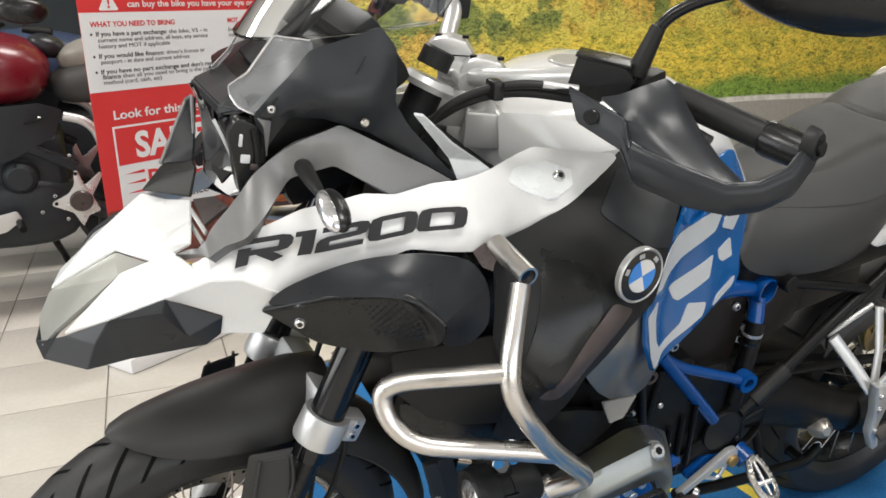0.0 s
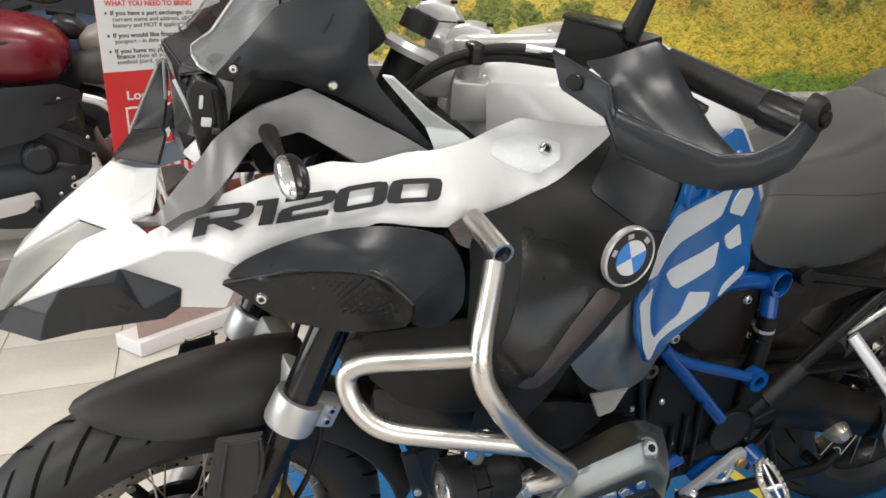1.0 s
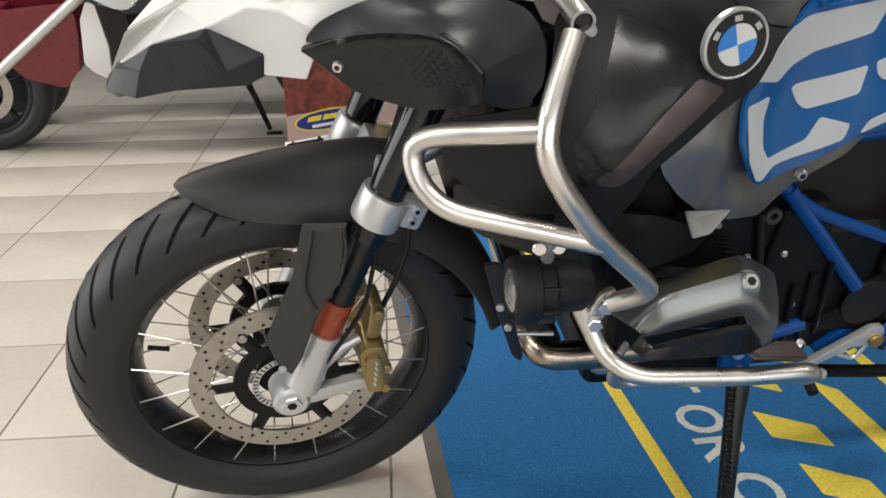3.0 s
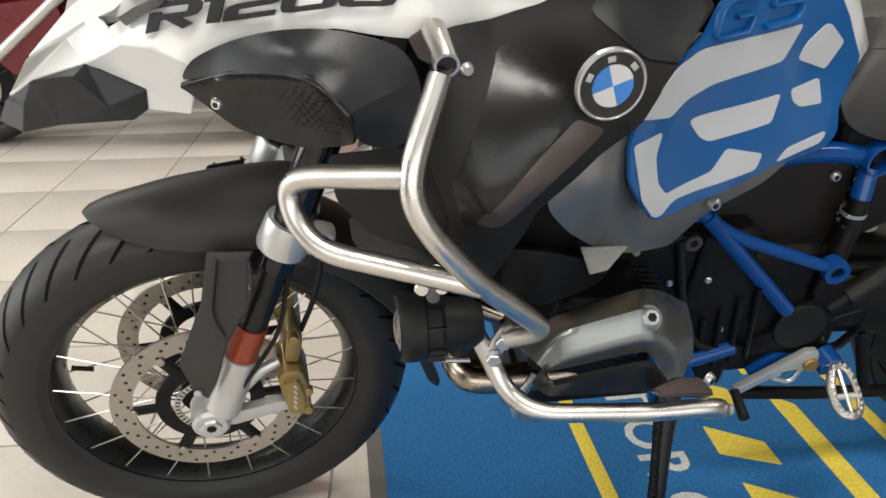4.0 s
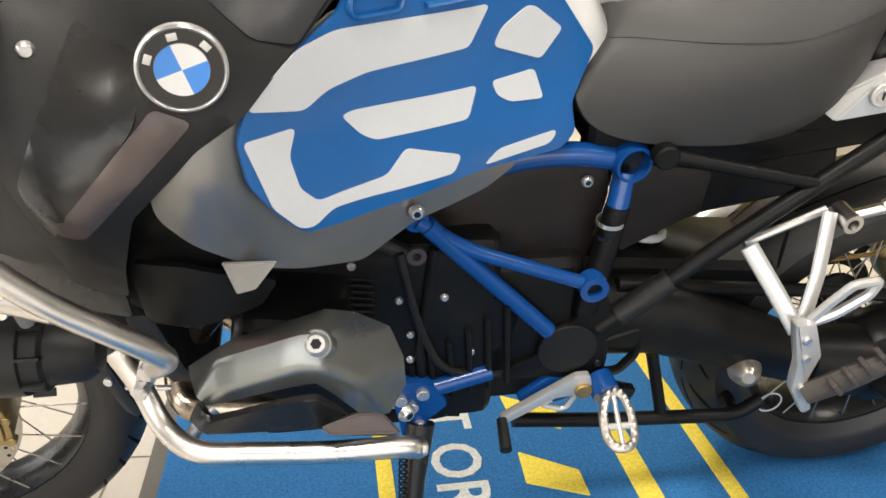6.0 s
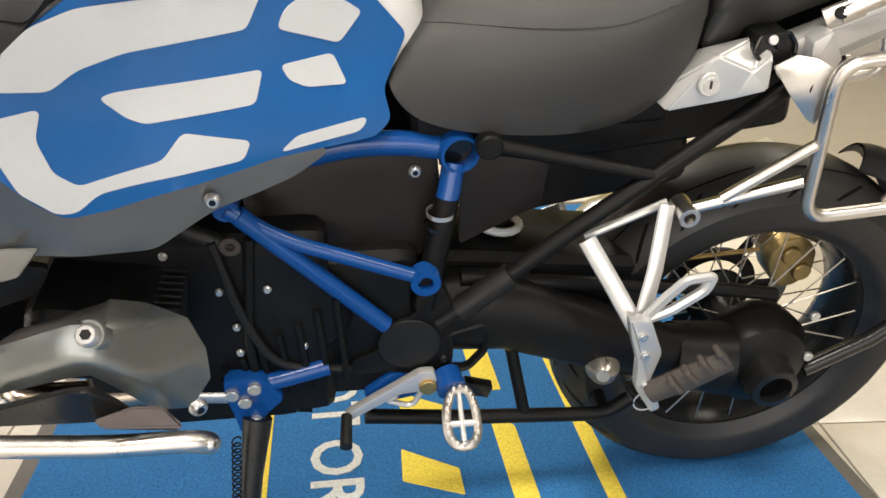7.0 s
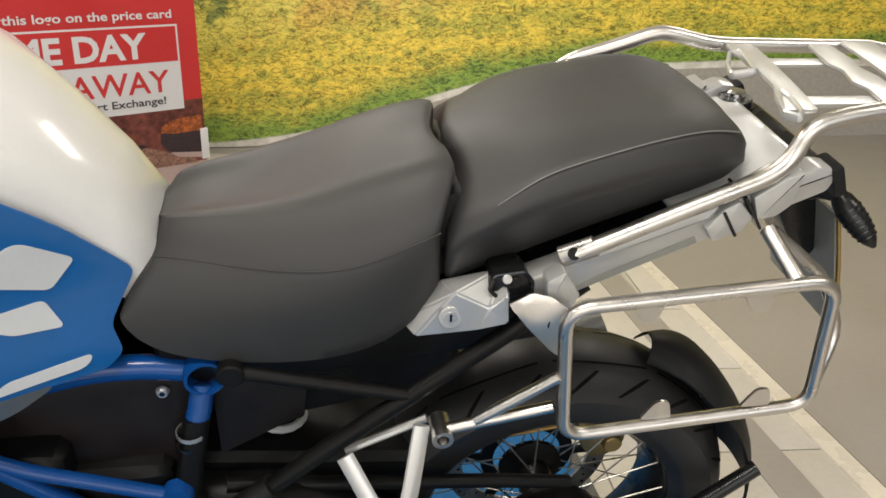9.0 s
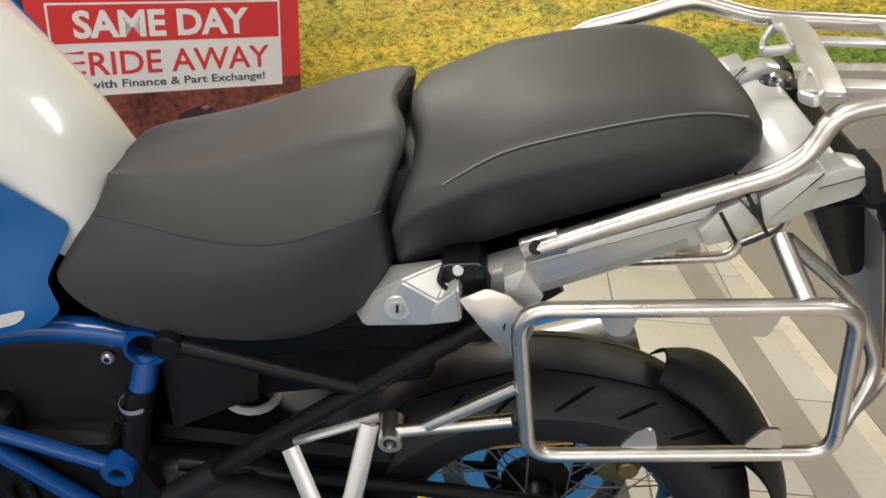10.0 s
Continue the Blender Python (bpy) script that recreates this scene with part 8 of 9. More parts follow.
part("plate_edge", bar([(1.826, -0.093, 0.905), (1.852, -0.094, 0.830), (1.888, -0.093, 0.712)], 0.003, 0.02, 8), BRASS, ph)
part("plate_bracket", bar([(1.890, -0.095, 0.705), (1.870, -0.120, 0.695), (1.815, -0.170, 0.700)], 0.006, 0.02, 10), STEEL, ph)
for sgn in (-1, 1):
    st_ = part("rear_indicator", bar([(1.785, sgn * 0.030, 0.908), (1.805, sgn * 0.072, 0.932), (1.820, sgn * 0.090, 0.934)], [0.015, 0.012, 0.010], 0, 12), SATIN, bike, "black rear indicator")
    a_, b_ = Vector((1.816, sgn * 0.088, 0.936)), Vector((1.858, sgn * 0.136, 0.882))
    body = sweep(bmesh.new(), [a_.lerp(b_, f_) for f_ in (0.0, 0.12, 0.3, 0.5, 0.7, 0.88, 1.0)], [0.009, 0.014, 0.0165, 0.0165, 0.0145, 0.0095, 0.003], 16)
    part("indicator_body", body, SATIN, st_)
    for k in range(6):
        f_ = 0.30 + 0.10 * k
        r_ = (0.0166, 0.0166, 0.0166, 0.0156, 0.0145, 0.0125)[k]
        part("indicator_rib", sweep(bmesh.new(), [a_.lerp(b_, f_ - 0.012), a_.lerp(b_, f_ + 0.012)], r_ + 0.0008, 16), GLOSSBLACK, st_)

# -- handlebar and controls --
GUARD_TOP = [(0.414, -0.262, 1.183), (0.442, -0.343, 1.165), (0.445, -0.352, 1.141), (0.473, -0.404, 1.131), (0.508, -0.444, 1.120), (0.536, -0.461, 1.126), (0.568, -0.468, 1.141), (0.588, -0.464, 1.158), (0.595, -0.458, 1.172)]
GUARD_FOOT = [(0.417, -0.285, 1.145), (0.438, -0.347, 1.130), (0.446, -0.370, 1.097), (0.482, -0.420, 1.085), (0.514, -0.452, 1.084), (0.543, -0.466, 1.091), (0.576, -0.474, 1.108), (0.604, -0.468, 1.134), (0.617, -0.462, 1.147)]
SHIELD = [(0.434, -0.298, 1.179), (0.505, -0.325, 1.204), (0.517, -0.335, 1.194), (0.535, -0.362, 1.154), (0.540, -0.402, 1.124), (0.532, -0.445, 1.121), (0.510, -0.442, 1.121), (0.475, -0.402, 1.132), (0.447, -0.350, 1.142), (0.444, -0.341, 1.166)]


def folded_band(top, foot, ridge, thick):
    """A moulded band between two edge lines, with a ridge along its outer face."""
    bm, rings = bmesh.new(), []
    n = len(top)
    for i in range(n):
        a, b = Vector(top[i]), Vector(foot[i])
        d = (Vector(top[min(i + 1, n - 1)]) - Vector(top[max(i - 1, 0)])).normalized()
        out = d.cross(a - b).normalized()
        if out.y > 0:
            out = -out
        swell = ridge * min(1.0, i / 2, (n - 1 - i) / 2)
        rings.append([bm.verts.new(p) for p in (a, a + (b - a) * 0.10 + out * swell * 0.6, a + (b - a) * 0.42 + out * swell, a + (b - a) * 0.9 + out * swell * 0.5, b, b - out * thick, a - out * thick)])
    for A, B in zip(rings, rings[1:]):
        for k in range(7):
            bm.faces.new((A[k], A[(k + 1) % 7], B[(k + 1) % 7], B[k]))
    bm.faces.new(rings[0])
    bm.faces.new(rings[-1][::-1])
    bmesh.ops.recalc_face_normals(bm, faces=bm.faces[:])
    bmesh.ops.bevel(bm, geom=[e for e in bm.edges if len(e.link_faces) == 2 and e.calc_face_angle(0) > 0.3], offset=0.0022, segments=2, affect="EDGES")
    return bm


bar_l = [(0.385, 0.0, 1.135), (0.400, -0.055, 1.138), (0.430, -0.120, 1.152), (0.500, -0.195, 1.170), (0.545, -0.268, 1.171), (0.604, -0.404, 1.147), (0.620, -0.442, 1.142)]
part("handlebar", bar(bar_l, 0.0135, 0.04, 14), ALU, bike, "silver tapered handlebar")
steered_twin("handlebar", bar(bar_l, 0.0135, 0.04, 14), ALU)
for maker in (part, steered_twin):
    maker("grip", bar([(0.553, -0.286, 1.168), (0.600, -0.395, 1.149)], [0.0175, 0.0175], 0, 18), SOFTRUBBER, bike, "black ribbed rubber grip")
    maker("bar_weight", bar([(0.6005, -0.396, 1.1485), (0.604, -0.404, 1.147), (0.612, -0.424, 1.144), (0.620, -0.444, 1.141)], [0.020, 0.0215, 0.0205, 0.019], 0, 20), SATIN, bike, "black bar end weight")
    maker("switch_block", box(bmesh.new(), (0.050, 0.055, 0.045), Matrix.Translation((0.533, -0.245, 1.170)) @ Matrix.Rotation(radians(-62), 4, "Z"), 0.010), BLACK, bike)
    gd = maker("hand_guard", folded_band(GUARD_TOP, GUARD_FOOT, 0.006, 0.007), GREYBLACK, bike, "black hand guard")
    maker("guard_shield", skin(SHIELD, 0.004, 0.005, 0.012, inner=[(0.485, -0.352, 1.160)]), GREYBLACK, gd)
    maker("guard_screw", disc_at(bmesh.new(), (0.424, -0.305, 1.158), 0.009, 0.006, (-0.75, -0.6, 0.1), 20), SATIN, gd)
    maker("guard_end", disc_at(bmesh.new(), (0.604, -0.452, 1.158), 0.0215, 0.014, (0.35, -0.93, 0.05), 28, 0.019, 0.3), BLACK, gd)
    maker("end_bolt", disc_at(bmesh.new(), (0.609, -0.465, 1.157), 0.009, 0.005, (0.35, -0.93, 0.05), 16), DARKMETAL, gd)
    maker("mirror_stem", bar([(0.495, -0.250, 1.155), (0.518, -0.262, 1.200), (0.530, -0.268, 1.255), (0.560, -0.292, 1.282), (0.62, -0.335, 1.305)], 0.0075, 0.025, 12), SATIN, bike)
    maker("mirror_boot", bar([(0.513, -0.260, 1.190), (0.529, -0.268, 1.248)], [0.013, 0.009], 0, 14), SOFTRUBBER, bike)
    mir = bmesh.new()
    bmesh.ops.create_uvsphere(mir, u_segments=28, v_segments=16, radius=1.0)
    bmesh.ops.transform(mir, matrix=Matrix.Translation((0.672, -0.360, 1.312)) @ Matrix.Rotation(radians(-42), 4, "Z") @ Matrix.Rotation(radians(8), 4, "Y") @ Matrix.Diagonal((0.120, 0.034, 0.055, 1)), verts=mir.verts[:])
    maker("mirror", mir, SATIN, bike, "black mirror housing")
    maker("control_lever", bar([(0.497, -0.262, 1.165), (0.520, -0.315, 1.155), (0.545, -0.372, 1.140)], [0.009, 0.007, 0.006], 0, 10), SATIN, bike)
res = prism(smooth_outline([(-0.040, -0.030), (0.040, -0.030), (0.044, 0.010), (0.032, 0.028), (-0.034, 0.028)], 0.005), -0.022, 0.022, 0.004)
rm = Matrix.Translation((0.480, -0.235, 1.182)) @ Matrix.Rotation(radians(-42), 4, "Z") @ Matrix.Rotation(radians(6), 4, "Y") @ Matrix.Diagonal((0.92, 0.92, 0.80, 1))
rs = part("clutch_reservoir", bmesh_move(res, rm), BLACK, bike, "black clutch fluid reservoir")
part("reservoir_lid", bmesh_move(box(bmesh.new(), (0.074, 0.046, 0.005), Matrix.Translation((0, 0, 0.030)), 0.002), rm), SATIN, rs)
part("reservoir_clamp", bar([(0.470, -0.230, 1.155), (0.505, -0.262, 1.190)], 0.012, 0, 10, flat=0.5), BRONZE, bike)
cable = [(0.430, -0.245, 1.172), (0.385, -0.225, 1.178), (0.335, -0.195, 1.165), (0.300, -0.160, 1.130), (0.290, -0.130, 1.080)]
part("clutch_hose", bar(cable, 0.0055, 0.03, 12), SOFTRUBBER, bike, "black clutch hose")
part("hose_fitting", bar([(0.440, -0.248, 1.172), (0.400, -0.232, 1.177)], 0.006, 0, 10), CASTSILVER, bike)
part("wiring_loom", bar([(0.440, -0.240, 1.160), (0.380, -0.210, 1.165), (0.330, -0.180, 1.150), (0.296, -0.145, 1.112)], 0.0065, 0.03, 12), SOFTRUBBER, bike)
part("hose_clip", box(bmesh.new(), (0.016, 0.026, 0.024), Matrix.Translation((0.352, -0.203, 1.166)), 0.005), SATIN, bike)


def triple_clamp():
    bm = prism(smooth_outline([(0.275, -0.13), (0.335, -0.135), (0.39, -0.08), (0.41, 0.0), (0.39, 0.08), (0.335, 0.135), (0.275, 0.13), (0.30, 0.0)], 0.02), 0.975, 1.000, 0.005, plane="xy")
    for v in bm.verts:
        v.co.z -= (v.co.x - 0.33) * 0.45
    return bm


turned("fork_top_bridge", triple_clamp(), ALU, None, "silver upper fork bridge")
RISERS = ((0.421, -0.050, 1.145), (0.392, 0.005, 1.164))
for x, y, z in RISERS:
    post = part("bar_riser", bar([(x - 0.010, y + 0.008, z - 0.105), (x, y, z - 0.040), (x, y, z - 0.016)], [0.021, 0.017, 0.021], 0, 16), ALU, bike, "silver handlebar riser")
    turn_ = Matrix.Translation((x, y, z)) @ Matrix.Rotation(radians(-28), 4, "Z")
    part("riser_cap", bmesh_move(prism(smooth_outline([(-0.034, -0.018), (0.030, -0.018), (0.036, -0.006), (0.020, 0.016), (0.0, 0.021), (-0.022, 0.018), (-0.036, 0.004)], 0.007), -0.019, 0.019, 0.004), turn_), ALU, post, "silver clamp cap")
    part("cap_gap", bmesh_move(box(bmesh.new(), (0.062, 0.0385, 0.002), Matrix.Translation((0, 0, -0.004)), 0), turn_), DARKMETAL, post)
    for dx in (-0.018, 0.020):
        part("cap_bolt", bmesh_move(disc_at(bmesh.new(), (dx, 0, 0.017), 0.005, 0.004, (0, 0, 1), 12), turn_), DARKMETAL, post)
    foot = bmesh_move(prism(smooth_outline([(-0.026, -0.026), (0.026, -0.026), (0.030, 0.020), (0.018, 0.028), (-0.026, 0.028)], 0.006), -0.026, 0.026, 0.004), Matrix.Translation((x + 0.002, y - 0.002, z - 0.080)) @ Matrix.Rotation(radians(-28), 4, "Z"))
    part("riser_foot", foot, ALU, post)
turned("ignition_block", disc_at(bmesh.new(), (0.325, 0.0, 1.01), 0.034, 0.06, (0.3, 0, 1), 24), BLACK)
cap = part("fork_cap", disc_at(bmesh.new(), (0.334, -0.060, 1.158), 0.0225, 0.026, (0.43, 0, 0.9), 28, None, 0.12), BLACK, bike, "black fork cap")
part("cap_collar", lathe([(0.027, -0.006), (0.036, -0.006), (0.038, 0.002), (0.034, 0.010), (0.027, 0.010)], 32, "z", Matrix.Translation((0.330, -0.060, 1.134)) @ Vector((0.43, 0, 0.9)).to_track_quat("Z", "Y").to_matrix().to_4x4()), ALU, cap, "silver clamp collar")
part("fork_tube", bar([(0.268, -0.060, 1.00), (0.328, -0.060, 1.130)], 0.025, 0, 20), BLACK, cap)
turned("fork_cap", disc_at(bmesh.new(), (0.318, 0.105, 0.99), 0.024, 0.03, (0.43, 0, 0.9), 24), BLACK)

# ---- the red motorcycle behind ----
other = tagged(empty("motorcycle", Matrix.Translation((-1.18, 2.62, 0)) @ Matrix.Rotation(radians(9), 4, "X") @ Matrix.Rotation(radians(-2), 4, "Z")), "red and silver naked motorcycle parked behind the banner", "motorcycle")


def other_wheel(cx, width, nm):
    m = Matrix.Translation((cx, 0, 0.305))
    w = part(nm, bmesh_move(lathe(tyre_profile(0.305, width, 0.045, 0.22), 64), m), RUBBER, other, "black tyre on a dark rim")
    part("rim", bmesh_move(lathe([(0.222, -0.05), (0.205, -0.045), (0.20, 0.0), (0.205, 0.045), (0.222, 0.05), (0.215, 0.05), (0.195, 0.0), (0.215, -0.05), (0.222, -0.05)], 48), m), SATIN, w)
    for k in range(5):
        a = 2 * math.pi * k / 5 + 0.3
        part("rim_spoke", bmesh_move(sweep(bmesh.new(), [(0.03 * math.cos(a), 0, 0.03 * math.sin(a)), (0.205 * math.cos(a), 0, 0.205 * math.sin(a))], [0.022, 0.012], 8), m), SATIN, w)
    part("brake_disc", bmesh_move(lathe([(0.15, -0.07), (0.15, -0.066), (0.11, -0.066), (0.11, -0.07), (0.15, -0.07)], 48), m), DISC, w)
    part("hub", bmesh_move(lathe([(0.02, -0.08), (0.04, -0.08), (0.04, 0.08), (0.02, 0.08)], 20), m), SATIN, w)


def pillow(centre, radii, power=2.6, turn=0.0, seg=28):
    """A full rounded form, boxier than a ball."""
    bm = bmesh.new()
    bmesh.ops.create_uvsphere(bm, u_segments=seg, v_segments=seg // 2, radius=1.0)
    for v in bm.verts:
        n = sum(abs(c) ** power for c in v.co) ** (1 / power)
        v.co = v.co / n
    bmesh.ops.transform(bm, matrix=Matrix.Translation(centre) @ Matrix.Rotation(radians(turn), 4, "Y") @ Matrix.Diagonal((*radii, 1)), verts=bm.verts[:])
    return bm


other_wheel(-0.22, 0.12, "front_wheel")
other_wheel(1.43, 0.18, "rear_wheel")
NIGHT = material("dull_dark_engine_paint", (0.016, 0.020, 0.024), 0.5, vary=0.25, fine=260, bump=0.1, spec=0.3)
DULLBLUE = material("dull_blue_paint", (0.028, 0.042, 0.085), 0.35, vary=0.08, bump=0.0)
TAUPE = material("taupe_cowl_paint", (0.20, 0.19, 0.165), 0.4, vary=0.08, bump=0.03)
for sgn in (-1, 1):
    part("fork_leg", bar([(-0.20, sgn * 0.10, 0.31), (0.31, sgn * 0.10, 0.714)], 0.024, 0, 16), ALU, other, "silver fork leg")
    part("fork_upper", bar([(0.30, sgn * 0.10, 0.70), (0.42, sgn * 0.10, 0.98)], 0.020, 0, 14), CHROME, other)
    part("axle_foot", box(bmesh.new(), (0.06, 0.04, 0.07), Matrix.Translation((-0.21, sgn * 0.105, 0.315)), 0.012), CASTSILVER, other)
    for nm, pts, mt_, lab in (
        ("mudguard_side", [(-0.40, -0.075, 0.60), (-0.25, -0.085, 0.655), (0.0, -0.09, 0.66), (0.228, -0.10, 0.685), (0.275, -0.11, 0.635), (0.270, -0.11, 0.54), (0.245, -0.11, 0.40), (0.173, -0.10, 0.317), (0.02, -0.10, 0.36), (-0.15, -0.09, 0.53), (-0.32, -0.08, 0.55)], RED, "red front mudguard side"),
        ("nose_fairing", [(0.271, -0.17, 0.771), (0.353, -0.19, 0.785), (0.44, -0.195, 0.802), (0.577, -0.20, 0.923), (0.62, -0.19, 1.03), (0.44, -0.15, 1.02), (0.304, -0.12, 0.92)], RED, "red nose fairing"),
        ("side_wing", [(0.279, -0.175, 0.767), (0.441, -0.198, 0.798), (0.535, -0.205, 0.893), (0.570, -0.205, 0.900), (0.500, -0.21, 0.800), (0.618, -0.20, 0.690), (0.610, -0.20, 0.681), (0.548, -0.20, 0.680), (0.462, -0.20, 0.684), (0.404, -0.195, 0.713), (0.327, -0.18, 0.748)], DECAL, "silver side wing panel"),
        ("belly_panel", [(0.346, -0.17, 0.709), (0.380, -0.175, 0.697), (0.406, -0.18, 0.519), (0.391, -0.17, 0.369), (0.318, -0.15, 0.402), (0.281, -0.14, 0.438), (0.304, -0.15, 0.629)], ALU, "silver belly panel"),
        ("belly_panel", [(0.384, -0.176, 0.697), (0.469, -0.185, 0.679), (0.502, -0.185, 0.660), (0.490, -0.19, 0.482), (0.460, -0.18, 0.334), (0.396, -0.172, 0.356), (0.412, -0.182, 0.521)], BROWNBLACK, "dark belly panel"),
        ("side_fairing", [(0.520, -0.19, 0.90), (0.70, -0.21, 0.93), (0.98, -0.19, 0.935), (1.06, -0.17, 0.90), (1.02, -0.18, 0.80), (0.86, -0.20, 0.72), (0.64, -0.21, 0.68), (0.50, -0.20, 0.66)], NIGHT, "dark lower side fairing"),
        ("footrest_hanger", [(0.600, -0.235, 0.47), (0.711, -0.235, 0.494), (0.804, -0.235, 0.510), (0.839, -0.235, 0.518), (0.857, -0.235, 0.481), (0.792, -0.235, 0.433), (0.698, -0.235, 0.416), (0.600, -0.235, 0.40)], ALU, "silver curved footrest hanger"),
    ):
        bm = skin(pts, 0.012, 0.007, 0.03, lift=0.004)
        part(nm, bm if sgn < 0 else flip(bm), mt_, other, lab)
    for x, z in ((0.546, 0.705), (0.430, 0.760)):
        screw(other, (x, sgn * 0.208, z), (0, sgn, 0), 0.008, CHROME)
    part("frame_beam", bar([(0.45, sgn * 0.16, 0.88), (0.85, sgn * 0.19, 0.80), (1.08, sgn * 0.17, 0.66)], 0.022, 0.1, 12, flat=0.6), NIGHT, other)
    part("seat_loop", bar([(1.06, sgn * 0.15, 0.868), (1.126, sgn * 0.16, 0.852), (1.168, sgn * 0.16, 0.812), (1.20, sgn * 0.15, 0.70)], 0.019, 0.03, 12), ALU, other, "silver seat frame bend")
    plate = prism(smooth_outline([(1.060, 0.590), (1.066, 0.652), (1.080, 0.652), (1.100, 0.585), (1.165, 0.640), (1.172, 0.622), (1.125, 0.540), (1.150, 0.470), (1.100, 0.452), (1.075, 0.405), (1.045, 0.470), (0.968, 0.510), (0.972, 0.524), (1.036, 0.556)], 0.010), sgn * 0.185, sgn * 0.197, 0.002)
    pp = part("pivot_plate", plate, CASTSILVER, other, "silver star-shaped pivot plate")
    part("pivot_cap", disc_at(bmesh.new(), (1.080, sgn * 0.199, 0.520), 0.046, 0.010, (0, sgn, 0), 32, 0.042, 0.2), BRONZE, pp, "brown round pivot cap")
    part("pivot_ring", lathe([(0.022, 0.0), (0.028, 0.0), (0.028, 0.004), (0.022, 0.004)], 28, "z", Matrix.Translation((1.080, sgn * 0.203, 0.520)) @ Vector((0, sgn, 0)).to_track_quat("Z", "Y").to_matrix().to_4x4()), DARKMETAL, pp)
    for x, z in ((1.072, 0.640), (0.985, 0.518)):
        part("plate_bolt", disc_at(bmesh.new(), (x, sgn * 0.198, z), 0.007, 0.006, (0, sgn, 0), 12), DARKMETAL, pp)
    part("grip", bar([(0.50, sgn * 0.24, 1.16), (0.56, sgn * 0.36, 1.14)], 0.017, 0, 14), SOFTRUBBER, other)
    part("mirror_stem", bar([(0.60, sgn * 0.25, 1.16), (0.78, sgn * 0.28, 1.24), (0.94, sgn * 0.30, 1.29)], 0.008, 0.05, 10), SATIN, other)
    part("mirror", pillow((0.985, sgn * 0.30, 1.300), (0.085, 0.035, 0.046), 2.3, 4), SATIN, other, "black rounded mirror")
part("handlebar", bar([(0.56, -0.36, 1.14), (0.48, -0.16, 1.16), (0.44, 0.0, 1.10), (0.48, 0.16, 1.16), (0.56, 0.36, 1.14)], 0.012, 0.05, 12), DARKMETAL, other)
tank_ = part("tank", pillow((0.77, 0.0, 1.050), (0.262, 0.19, 0.135), 2.8, 8), RED, other, "dark red rounded fuel tank")
part("tank_strip", bar([(0.70, -0.187, 1.105), (0.82, -0.183, 1.092), (0.915, -0.160, 1.078)], 0.012, 0.05, 10, flat=0.4), MATTEBLACK, tank_)
part("mudguard_top", rounded_block((0.36, 0.15, 0.03), (-0.22, 0, 0.64), 0.012, 0), RED, other)
part("headlamp", pillow((0.30, 0, 1.02), (0.10, 0.11, 0.10), 3.0, 20), SATIN, other)
part("engine_block", rounded_block((0.48, 0.30, 0.40), (0.80, 0, 0.60), 0.06), NIGHT, other, "dark engine and gearbox")
part("crankcase", pillow((0.82, -0.10, 0.47), (0.26, 0.10, 0.15), 3.0), NIGHT, other)
cover_ = part("engine_cover", disc_at(bmesh.new(), (0.870, -0.165, 0.640), 0.070, 0.05, (0, -1, 0), 32, 0.060, 0.3), NIGHT, other)
part("cover_rim", lathe([(0.060, 0.0), (0.066, 0.0), (0.066, 0.004), (0.060, 0.004)], 32, "z", Matrix.Translation((0.870, -0.190, 0.640)) @ Matrix.Rotation(radians(90), 4, "X")), DARKMETAL, cover_)
for p, q in (((0.86, 0.700), (0.875, 0.585)), ((0.98, 0.745), (1.06, 0.715)), ((0.92, 0.860), (1.02, 0.885))):
    part("hose", bar([(p[0], -0.205, p[1]), ((p[0] + q[0]) / 2, -0.212, (p[1] + q[1]) / 2 + 0.004), (q[0], -0.205, q[1])], 0.004, 0.02, 8), DARKMETAL, other)
for x, z in ((0.975, 0.880), (1.06, 0.72), (0.985, 0.555), (1.02, 0.450), (0.93, 0.49)):
    screw(other, (x, -0.205, z), (0, -1, 0), 0.008, CASTSILVER)
part("seat", pillow((1.34, 0, 0.99), (0.32, 0.13, 0.085), 3.2, -6), VINYL, other, "black seat")
part("seat_cowl", pillow((1.30, 0.03, 1.085), (0.24, 0.10, 0.075), 2.6, -8), TAUPE, other, "taupe painted seat cowl")
part("tank_pad", pillow((1.030, 0.05, 1.110), (0.072, 0.06, 0.046), 2.2, 18), GREYBLACK, other)
part("tail", pillow((1.62, 0, 1.02), (0.20, 0.09, 0.06), 2.8, -16), RED, other)
for sgn in (-1, 1):
    part("swingarm", bar([(1.05, sgn * 0.13, 0.50), (1.43, sgn * 0.13, 0.31)], 0.035, 0, 12), NIGHT, other)
sst = part("side_stand", bar([(0.940, -0.02, 0.30), (0.965, 0.05, 0.19), (1.015, 0.075, 0.02)], [0.016, 0.015, 0.012], 0, 12), SATIN, other, "black side stand")
part("stand_foot", box(bmesh.new(), (0.075, 0.05, 0.012), Matrix.Translation((1.035, 0.080, -0.006)) @ Matrix.Rotation(radians(-9), 4, "X"), 0.004), DARKMETAL, sst)
part("foot_peg", bar([(0.84, -0.22, 0.47), (0.86, -0.32, 0.47)], 0.014, 0, 10), DARKMETAL, other)

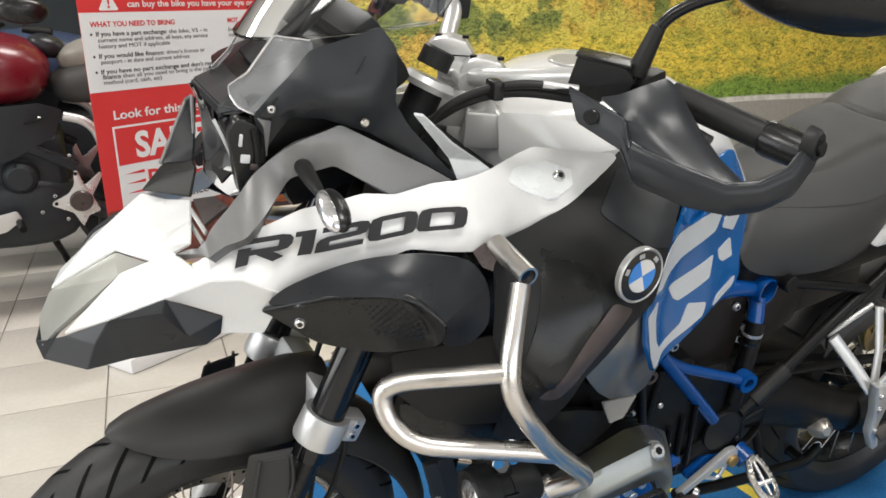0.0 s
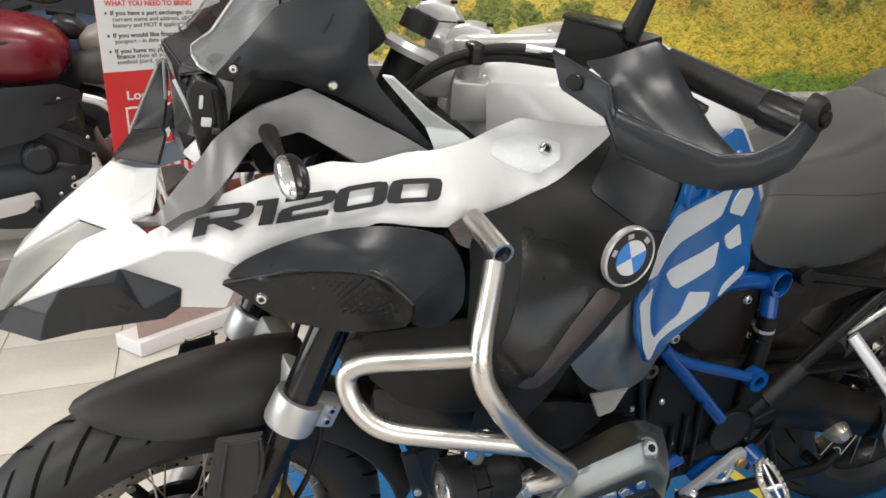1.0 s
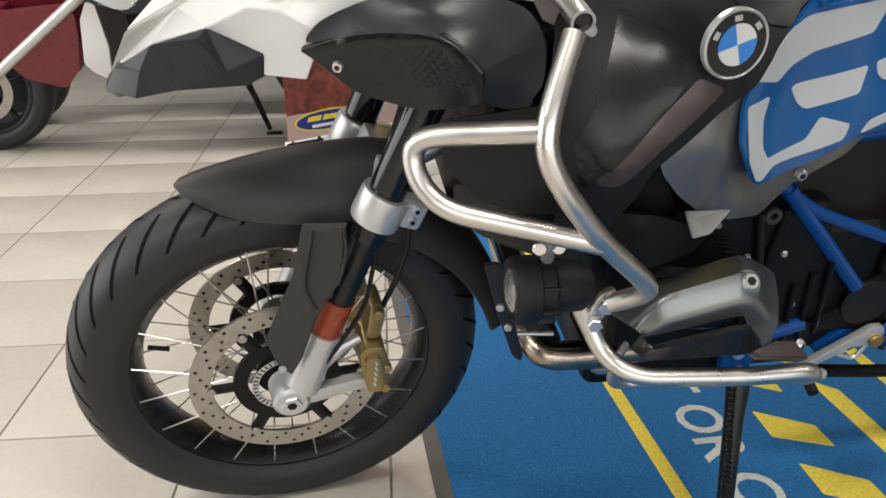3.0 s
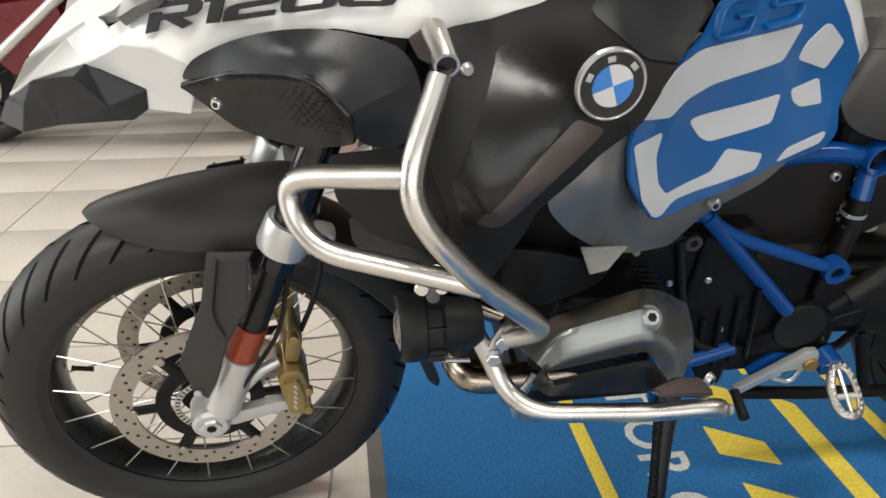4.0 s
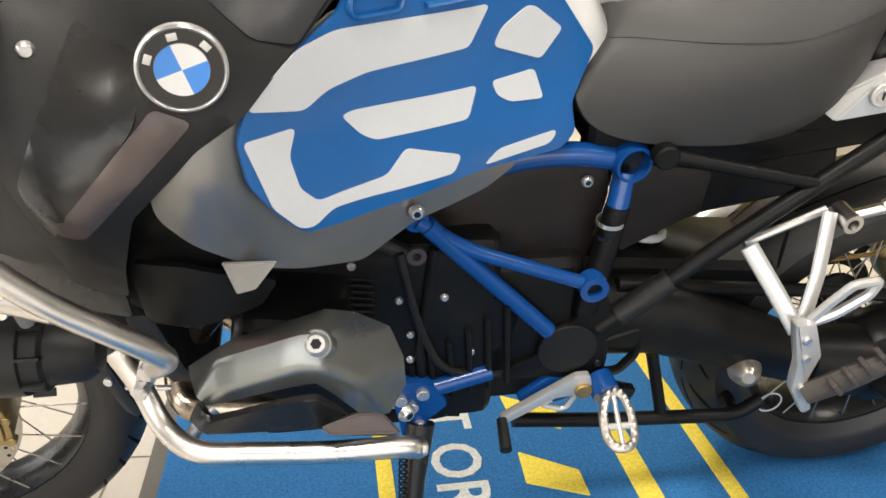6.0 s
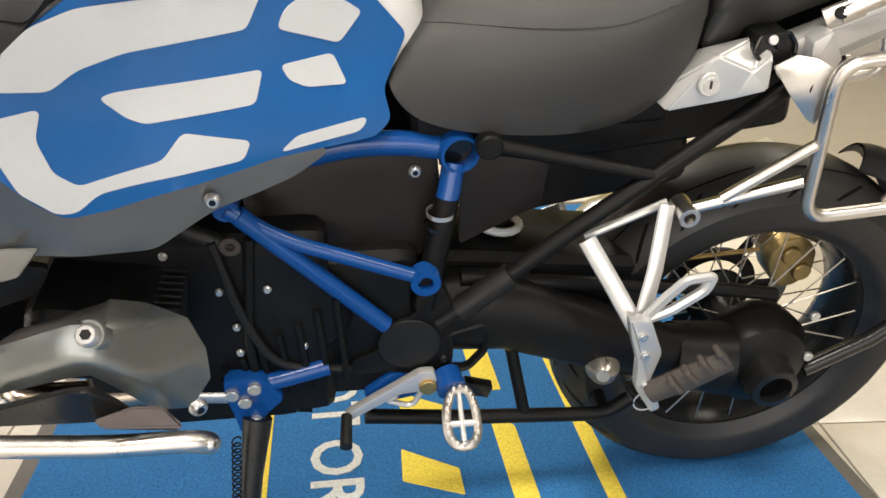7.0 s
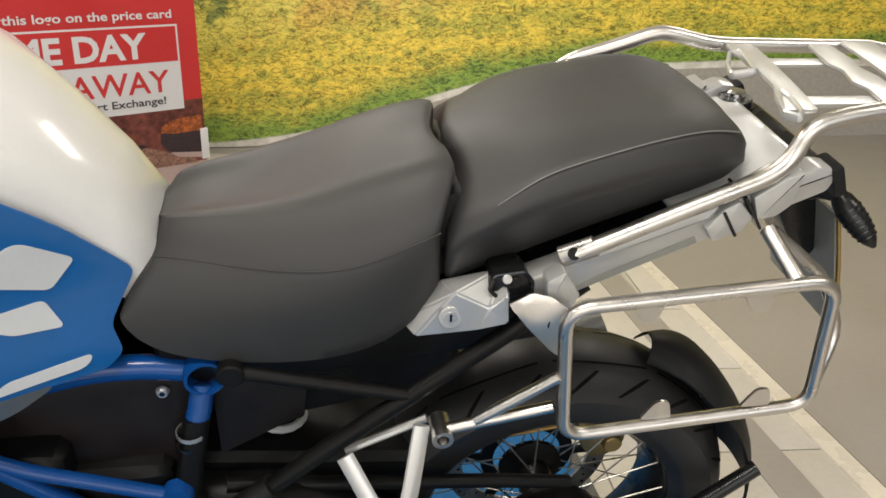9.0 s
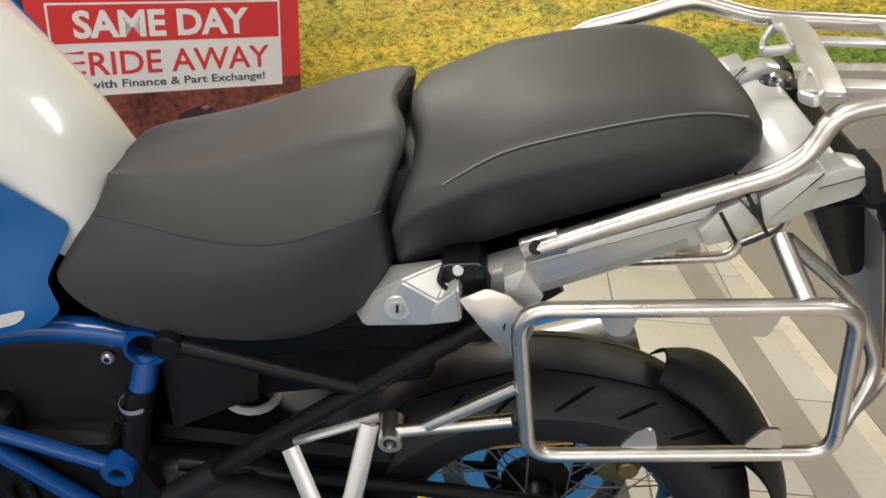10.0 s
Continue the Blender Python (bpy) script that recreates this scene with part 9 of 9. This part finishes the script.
# the blue motorcycle beyond it
third = tagged(empty("motorcycle", Matrix.Translation((-0.95, 3.10, 0)) @ Matrix.Rotation(radians(6), 4, "X")), "blue motorcycle standing behind the red one", "motorcycle")
for cx in (-0.50, 1.10):
    w = part("wheel", bmesh_move(lathe(tyre_profile(0.30, 0.13, 0.045, 0.22), 48), Matrix.Translation((cx, 0, 0.30))), RUBBER, third, "black tyre")
    part("rim", bmesh_move(lathe([(0.222, -0.05), (0.0, -0.03), (0.0, 0.03), (0.222, 0.05)], 32), Matrix.Translation((cx, 0, 0.30))), SATIN, w)
part("body", pillow((0.68, 0, 0.58), (0.46, 0.13, 0.26), 3.0), NIGHT, third)
part("tank", pillow((0.80, 0, 1.00), (0.30, 0.16, 0.16), 2.5, 10), DULLBLUE, third, "dull blue fuel tank")
part("seat", pillow((1.25, 0, 0.90), (0.32, 0.12, 0.07), 3.0), VINYL, third)
part("handlebar", bar([(0.62, -0.34, 1.16), (0.52, -0.14, 1.14), (0.50, 0.0, 1.10), (0.52, 0.14, 1.14), (0.62, 0.30, 1.16)], 0.012, 0.05, 12), DARKMETAL, third)
part("grip", bar([(0.72, -0.27, 1.20), (0.83, -0.30, 1.185)], 0.018, 0, 14), SOFTRUBBER, third)
part("fork", bar([(-0.50, 0, 0.30), (0.30, 0, 1.10)], 0.03, 0, 14), SATIN, third)

# ---- floor tiles, piece by piece ----
TS = 0.405
tile_bm = prism([(-0.2, -0.2), (0.2, -0.2), (0.2, 0.2), (-0.2, 0.2)], -0.012, 0.0, 0.0012, plane="xy")
tile_one = part("tile", tile_bm, BEIGE, floor)
tile_mesh = tile_one.data
bpy.data.objects.remove(tile_one)
rest = bmesh.new()
for i in range(-14, 16):
    for j in range(-14, 18):
        c = TURN @ Vector((-0.64 + TS * (i + 0.5), 0.15 + TS * (j + 0.5), 0))
        if not (X0 + 0.1 < c.x < 2.60 and Y0 + 0.1 < c.y < Y1 - 0.1) or (c.x > 0.2 and c.y > WALLY - 0.1):
            continue
        if -1.9 < c.x and -0.9 < c.y < 3.5:
            ob = new("tile", tile_mesh)
            ob.parent, ob.matrix_basis = floor, Matrix.Translation(c) @ TURN
        else:
            m = Matrix.Translation(c) @ TURN
            vs = [rest.verts.new(m @ Vector((sx * 0.2, sy * 0.2, 0))) for sx, sy in ((-1, -1), (1, -1), (1, 1), (-1, 1))]
            rest.faces.new(vs)
ob = part("far_tiles", rest, BEIGE, floor)
tagged(ob, kind="stuff")
